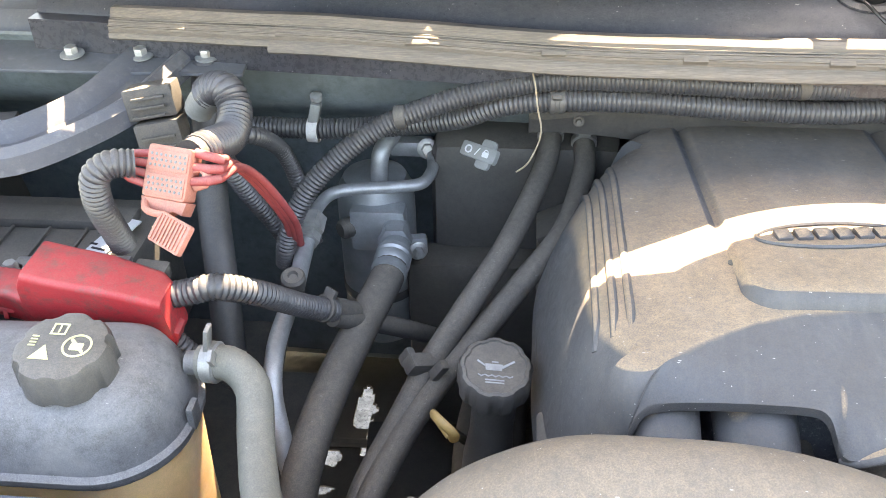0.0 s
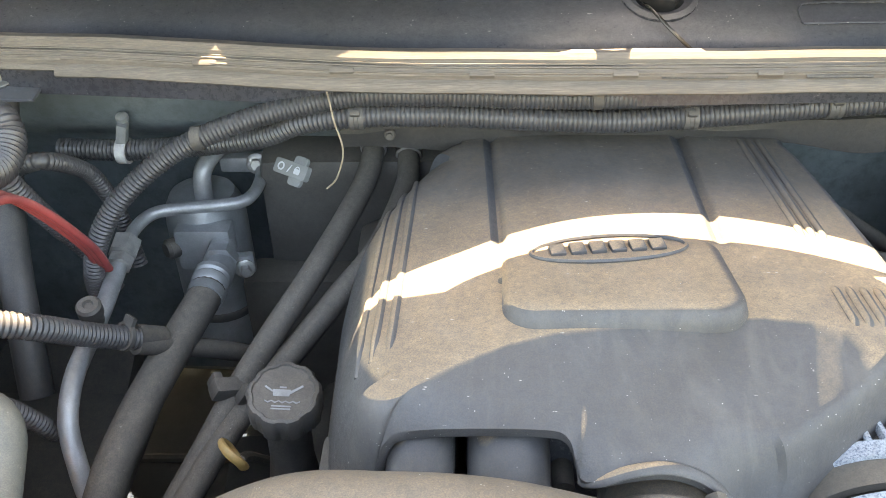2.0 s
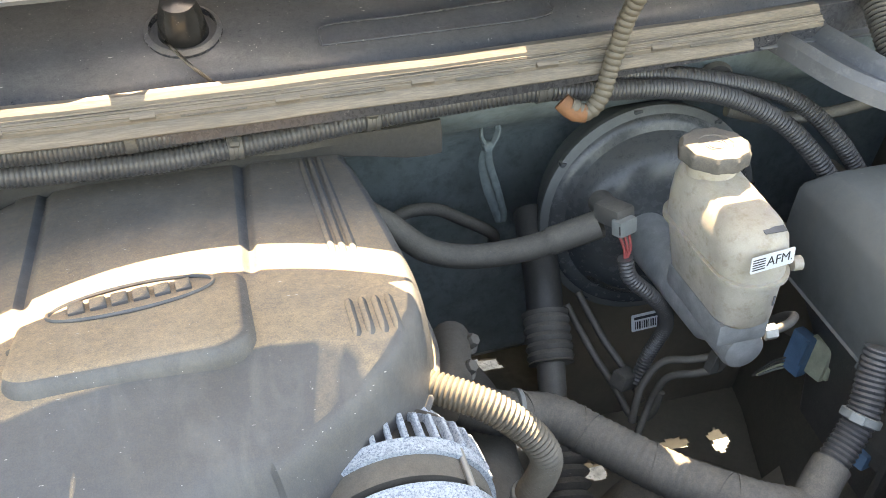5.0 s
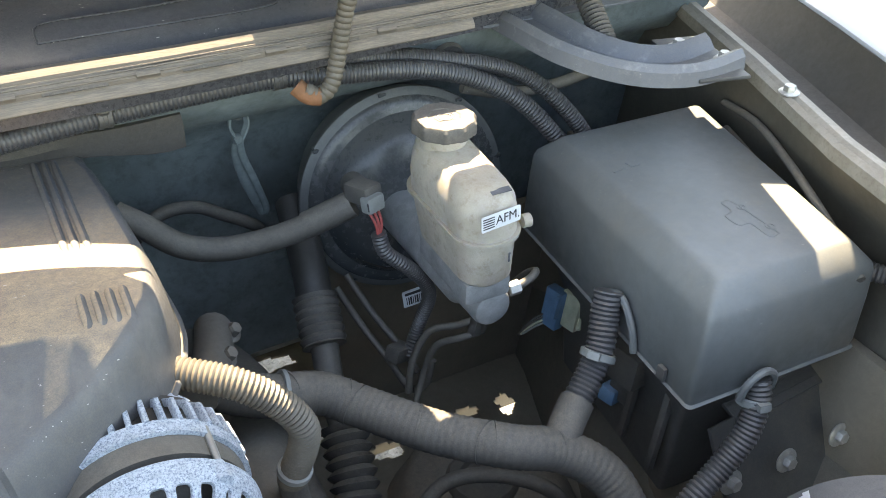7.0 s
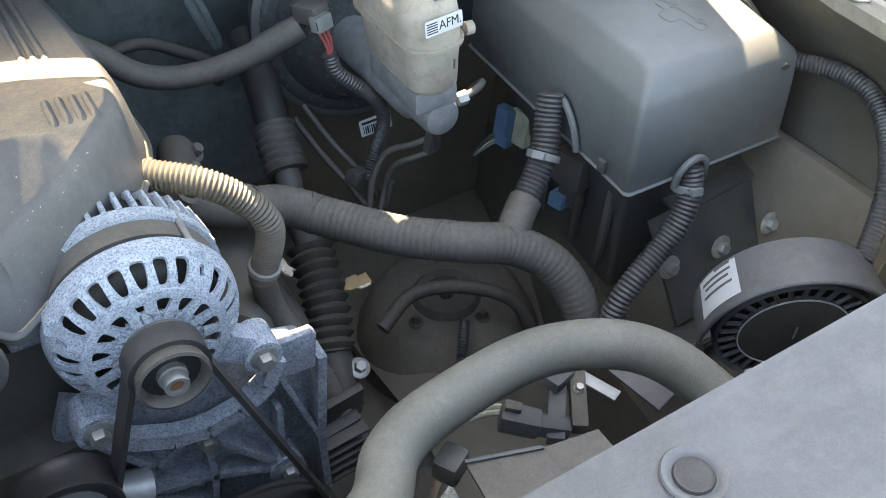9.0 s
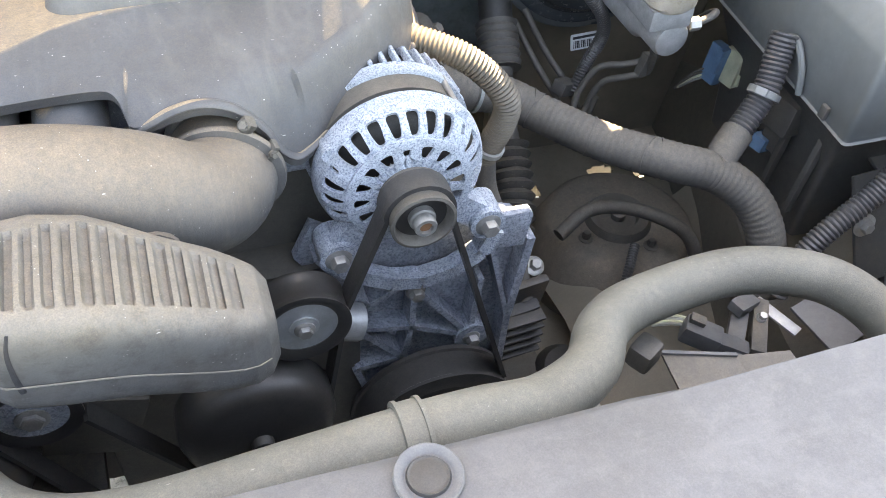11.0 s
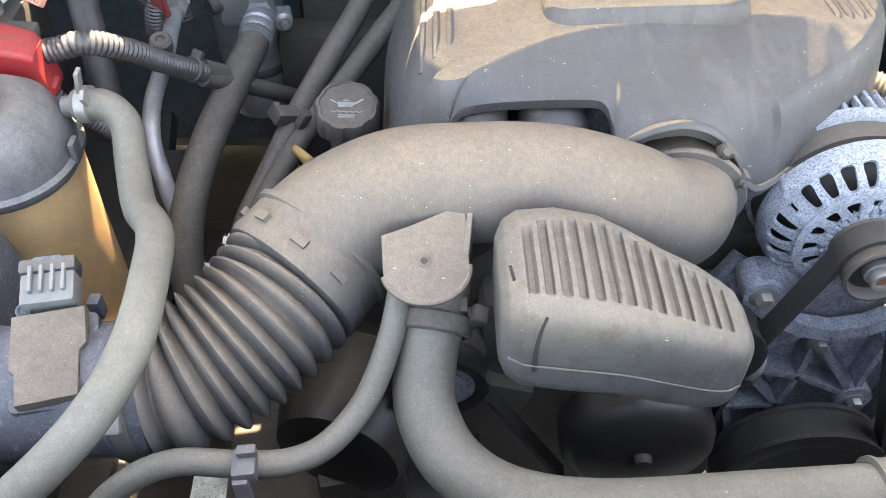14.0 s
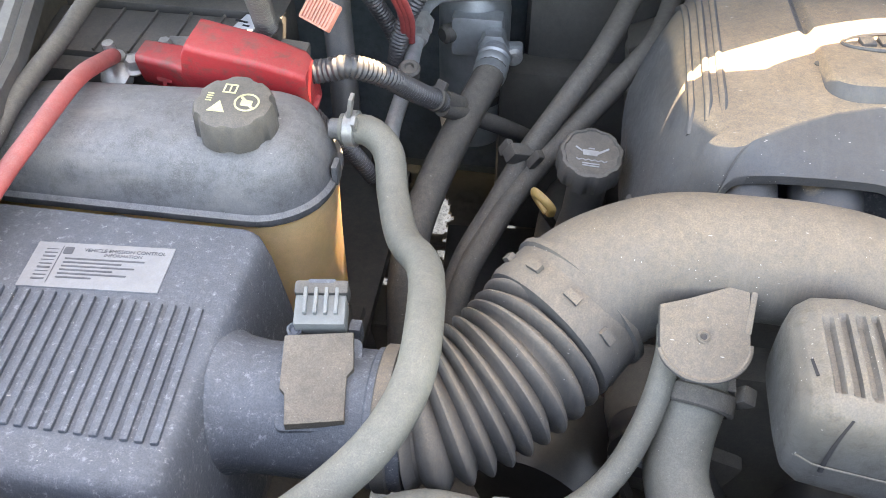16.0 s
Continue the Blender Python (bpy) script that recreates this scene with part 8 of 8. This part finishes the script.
part("bell", lathe(SC - SA * 0.08, SA, [(0.045, 0), (0.070, 0.02), (0.084, 0.05), (0.086, 0.08), (0.083, 0.081), (0.082, 0.06)], 48), SHROUD, sir)
part("grille_rim", lathe(SC, SA, [(0.086, 0.004), (0.084, 0.008), (0.081, 0.004), (0.080, -0.004), (0.086, -0.004)], 48), SHROUD, sir)
part("grille_back", lathe(SC - SA * 0.010, SA, [(0.079, 0.0), (0.079, 0.003), (0.002, 0.004)], 40), BELT, sir)
x_, y_, z_ = axes_to(SA)
for k in range(30):
    a = radians(12 * k)
    d = x_ * math.cos(a) + y_ * math.sin(a)
    part("grille_slot", tube([SC + SA * 0.001 + d * 0.061, SC + SA * 0.003 + d * 0.080], 0.0028, 6, 0.01), SHROUD, sir)
part("cone", lathe(SC - SA * 0.002, SA, [(0.061, 0.0), (0.060, 0.004), (0.055, 0.005), (0.002, 0.008)], 40), DARKMETAL, sir)
part("cone_ring", lathe(SC + SA * 0.002, SA, [(0.0585, 0.0), (0.060, 0.0005), (0.060, 0.0018), (0.0585, 0.002)], 56), LABEL, sir, "pale ring")
part("cone_mark", box(SC + SA * 0.0062 + y_ * 0.006, (0.004, 0.002, 0.018), (0, 0, 30), 0), GREYCONN, sir)
part("side_shield", loft([[SC + SA * h + (x_ * math.cos(radians(a)) + y_ * math.sin(radians(a))) * r for r, h in ((0.096, -0.050), (0.102, 0.016), (0.105, 0.016), (0.099, -0.050))] for a in range(-32, 215, 6)]), SHROUD, sir)
part("shield_leg", box(SC + SA * 0.012 + x_ * 0.102 - y_ * 0.045, (0.006, 0.03, 0.085), (0, 8, -30), 0.002), SHROUD, sir)
part("shield_bead", tube([SC + SA * 0.015 + (x_ * math.cos(radians(a)) + y_ * math.sin(radians(a))) * 0.1045 for a in range(-32, 215, 12)], 0.003, 8, 0.01), SHROUD, sir)
lb = part("maker_label", loft([[SC + SA * h + (x_ * math.cos(radians(a)) + y_ * math.sin(radians(a))) * (0.0998 + 0.091 * (h + 0.05)) for h in (-0.046, 0.004)] for a in range(136, 172, 4)], cap=False, closed=False), LABEL, sir, "worn white paper label")
for h, a0, a1 in ((-0.044, 140, 156), (-0.036, 140, 166), (-0.028, 142, 164), (-0.018, 140, 168)):
    part("text_bar", loft([[SC + SA * (h + dh) + (x_ * math.cos(radians(a)) + y_ * math.sin(radians(a))) * (0.1004 + 0.091 * (h + dh + 0.05)) for dh in (-0.0018, 0.0018)] for a in range(a0, a1, 4)], cap=False, closed=False), GREYINK, lb)
loom("headlamp_conduit", [(1.262, 0.45, 0.985), (1.270, 0.415, 0.985), (1.288, 0.375, 0.988), (1.292, 0.330, 0.985), (1.280, 0.290, 0.970), (1.245, 0.245, 0.945), (1.210, 0.217, 0.915), (1.171, 0.195, 0.885)], 0.0115, 0.005, CONDUIT, "sunlit corrugated headlamp conduit by the wing rail")

hose("wing_cable", [(1.335, 0.74, 1.035), (1.315, 0.66, 1.045), (1.290, 0.585, 1.040), (1.268, 0.52, 1.030), (1.250, 0.46, 1.015), (1.232, 0.40, 0.995)], 0.0055, RUBBER, "thin dusty cable along the inner wing", "cable", "wing cables")
hose("wing_cable", [(1.328, 0.72, 1.005), (1.305, 0.64, 1.000), (1.280, 0.56, 0.985), (1.262, 0.50, 0.975), (1.245, 0.44, 0.968)], 0.0065, RUBBER, "thin dusty cable along the inner wing", "cable", "wing cables")

# ---- the dark depth of the bay ----
fsh = group_at("fan_shroud", (0.3, 0.2, 0.4), "black plastic fan shroud behind the radiator", "fan shroud")
rows = []
for i in range(33):
    x = -0.24 + 1.12 * i / 32
    dip = 0.16 * max(0.0, 1 - ((x - 0.30) / 0.34) ** 2)
    rows.append([Vector((x, 0.06, 0.93)), Vector((x, 0.10, 0.88 - dip * 0.4)), Vector((x, 0.17, 0.80 - dip)), Vector((x, 0.20, 0.66 - dip)), Vector((x, 0.22, 0.35))])
g = loft(rows, cap=False, closed=False)
bmesh.ops.recalc_face_normals(g, faces=g.faces)
bmesh.ops.solidify(g, geom=g.faces[:], thickness=0.004)
part("shell", g, BLACK, fsh)
part("lip", tube([(-0.06, 0.20, 0.50), (0.02, 0.20, 0.66), (0.14, 0.20, 0.75), (0.30, 0.20, 0.78), (0.46, 0.20, 0.75), (0.58, 0.20, 0.66), (0.66, 0.20, 0.50)], 0.012, 10, 0.02), BLACK, fsh)
tray = group_at("battery_tray", (-0.45, 0.5, 0.5), "black steel tray under battery and air filter", "tray")
part("tray_floor", box((-0.47, 0.50, 0.70), (0.46, 0.70, 0.02), (0, 0, 0), 0.004), BLACK, tray)
part("tray_side", box((-0.245, 0.36, 0.62), (0.02, 0.42, 0.20), (0, -8, 0), 0.004), BLACK, tray)
part("tank_support", box((-0.27, 0.44, 0.76), (0.06, 0.12, 0.10), (0, 0, 0), 0.01), BLACK, tray)
frame_left = group_at("chassis_rail", (-0.20, 0.4, 0.3), "dusty black chassis rail under the engine bay", "chassis rail", "chassis rails")
part("rail_beam", box((-0.13, 0.33, 0.36), (0.10, 1.0, 0.12), (0, 0, 0), 0.01), DARKMETAL, frame_left)
frame_right = group_at("chassis_rail", (0.72, 0.4, 0.3), "dusty black chassis rail under the engine bay", "chassis rail", "chassis rails")
part("rail_beam", box((0.70, 0.35, 0.36), (0.10, 1.0, 0.12), (0, 0, 0), 0.01), DARKMETAL, frame_right)
xm = group_at("cross_member", (0.3, 0.45, 0.25), "dirty steel cross member below the engine", "cross member")
part("beam", box((0.30, 0.42, 0.30), (1.0, 0.16, 0.08), (0, 0, 0), 0.01), DARKMETAL, xm)
lin = group_at("wheel_arch_liner", (1.05, 0.6, 0.4), "brown dusty wheel arch liner at the driver's side", "liner")
rows = [[Vector((0.80 + 0.055 * k, y, 0.44 + 0.03 * math.sin(k) + 0.06 * smooth01((k - 4) / 5) + 0.02 * math.sin(y * 14 + k))) for k in range(11)] for y in (0.10, 0.25, 0.40, 0.55, 0.70, 0.78)]
g = loft(rows, cap=False, closed=False)
bmesh.ops.recalc_face_normals(g, faces=g.faces)
bmesh.ops.solidify(g, geom=g.faces[:], thickness=0.004)
part("sheet", g, BROWNSTEEL, lin)
part("rear_wall", box((1.13, 1.02, 0.50), (0.58, 0.02, 0.50), (0, 0, 0), 0.004), BROWNSTEEL, lin)
part("side_wall", box((1.26, 0.62, 0.62), (0.02, 0.80, 0.50), (0, 8, 0), 0.004), BROWNSTEEL, lin)
mass = group_at("steering_bracket", (0.66, 0.6, 0.6), "dark cast bracket and mounts beside the engine", "bracket")
part("casting", box((0.60, 0.70, 0.66), (0.12, 0.30, 0.18), (0, 15, 0), 0.03, 3), DARKMETAL, mass)
part("exhaust_shield", tube([(0.56, 0.50, 0.80), (0.60, 0.62, 0.78), (0.62, 0.76, 0.76), (0.60, 0.92, 0.70)], 0.05, 16, 0.02), DARKMETAL, mass)
part("coupling", tube([(0.55, 0.60, 0.94), (0.58, 0.66, 0.92), (0.60, 0.74, 0.90)], 0.022, 14, 0.02), DARKMETAL, mass)
for k in range(3):
    part("stud", bolt((0.575 + 0.02 * k, 0.60 + 0.06 * k, 0.945 - 0.02 * k), (0.5, -0.4, 0.7), 0.008, 0.012), DARKMETAL, mass)
mass2 = group_at("exhaust_manifold", (-0.02, 0.75, 0.5), "dark exhaust manifold and brackets beside the engine", "manifold")
part("pipe", tube([(0.03, 0.55, 0.72), (0.00, 0.68, 0.70), (0.00, 0.82, 0.68), (0.02, 0.95, 0.62)], 0.045, 14, 0.02), DARKMETAL, mass2)
part("shield", box((-0.02, 0.92, 0.72), (0.20, 0.06, 0.30), (0, 0, 0), 0.02), DARKMETAL, mass2)
part("heater_box", box((0.03, 0.985, 0.88), (0.24, 0.10, 0.28), (0, 0, 0), 0.03), BLACK, mass2)
lw = group_at("wheel_arch_liner", (-0.5, 0.7, 0.4), "black wheel arch liner below the battery", "liner")
part("sheet", box((-0.54, 0.86, 0.60), (0.44, 0.30, 0.04), (25, 0, 0), 0.01), BLACK, lw)
# dark plate added in place of the shade beside the engine
part("heat_shield", box((-0.07, 0.78, 0.48), (0.24, 0.40, 0.02), (0, 0, 4), 0.004), DARKMETAL, mass2)

# black sheets added to stand for the dark below the bellows
under = group_at("bay_gap_filler", (0.0, 0.3, 0.5), "added black sheets beside the fan shroud, for unlit depth", "splash shield")
part("sheet", box((-0.02, 0.36, 0.56), (0.30, 0.36, 0.012), (8, -6, 0), 0.004), BLACK, under)
part("upright", box((-0.12, 0.20, 0.66), (0.24, 0.012, 0.22), (-12, 0, 0), 0.004), BLACK, under)
compressor = group_at("compressor", (0.05, 0.33, 0.55), "black rounded air pump below the intake bellows", "compressor")
part("housing", lathe((-0.02, 0.33, 0.70), (0.3, 0.95, 0.0), [(0.03, 0), (0.07, 0.01), (0.08, 0.04), (0.08, 0.12), (0.06, 0.14)], 32), PULLEY, compressor)
part("foot", box((0.0, 0.38, 0.62), (0.10, 0.10, 0.08), (0, 0, 10), 0.01), DARKMETAL, compressor)

# floor sheet added to shut out bright ground, with a few gaps through which it shows
floor_sheet = group_at("bay_floor_filler", (0.55, 0.9, 0.40), "added dusty sheet that darkens the bay floor, with gaps to the ground", "shield")
GAPS = [(-0.236, 1.085, 0.020, 0.050), (-0.212, 1.005, 0.016, 0.030), (-0.277, 0.975, 0.024, 0.016), (-0.290, 0.908, 0.030, 0.012), (-0.40, 0.908, 0.035, 0.030), (-0.100, 1.080, 0.012, 0.020), (0.775, 1.19, 0.055, 0.02), (0.79, 1.00, 0.012, 0.03), (0.885, 0.895, 0.028, 0.022), (1.045, 0.91, 0.03, 0.012), (1.125, 0.90, 0.016, 0.03)]
rows = [[Vector((-0.45 + 0.006 * i, 0.52 + 0.006 * j, 0.395 + 0.012 * noise.noise((i * 0.05, j * 0.05, 0)))) + 0.0022 * noise.noise_vector((i * 0.83, j * 0.83, 2.5)) for i in range(285)] for j in range(125)]
g = loft(rows, cap=False, closed=False)
hole = []
for f in g.faces:
    c = f.calc_center_median()
    if any(((c.x - gx) / a) ** 2 + ((c.y - gy) / b) ** 2 < 1 + 0.9 * noise.noise((c.x * 45, c.y * 45, 4)) for gx, gy, a, b in GAPS):
        hole.append(f)
bmesh.ops.delete(g, geom=hole, context="FACES")
bmesh.ops.recalc_face_normals(g, faces=g.faces)
bmesh.ops.solidify(g, geom=g.faces[:], thickness=0.004)
part("sheet", g, BROWNSTEEL, floor_sheet)
for y in (0.60, 0.80, 1.00):
    part("stiffening_rib", tube([(-0.40, y, 0.400), (0.30, y + 0.01, 0.402), (0.72, y, 0.400)], 0.008, 8, 0.05), BROWNSTEEL, floor_sheet)
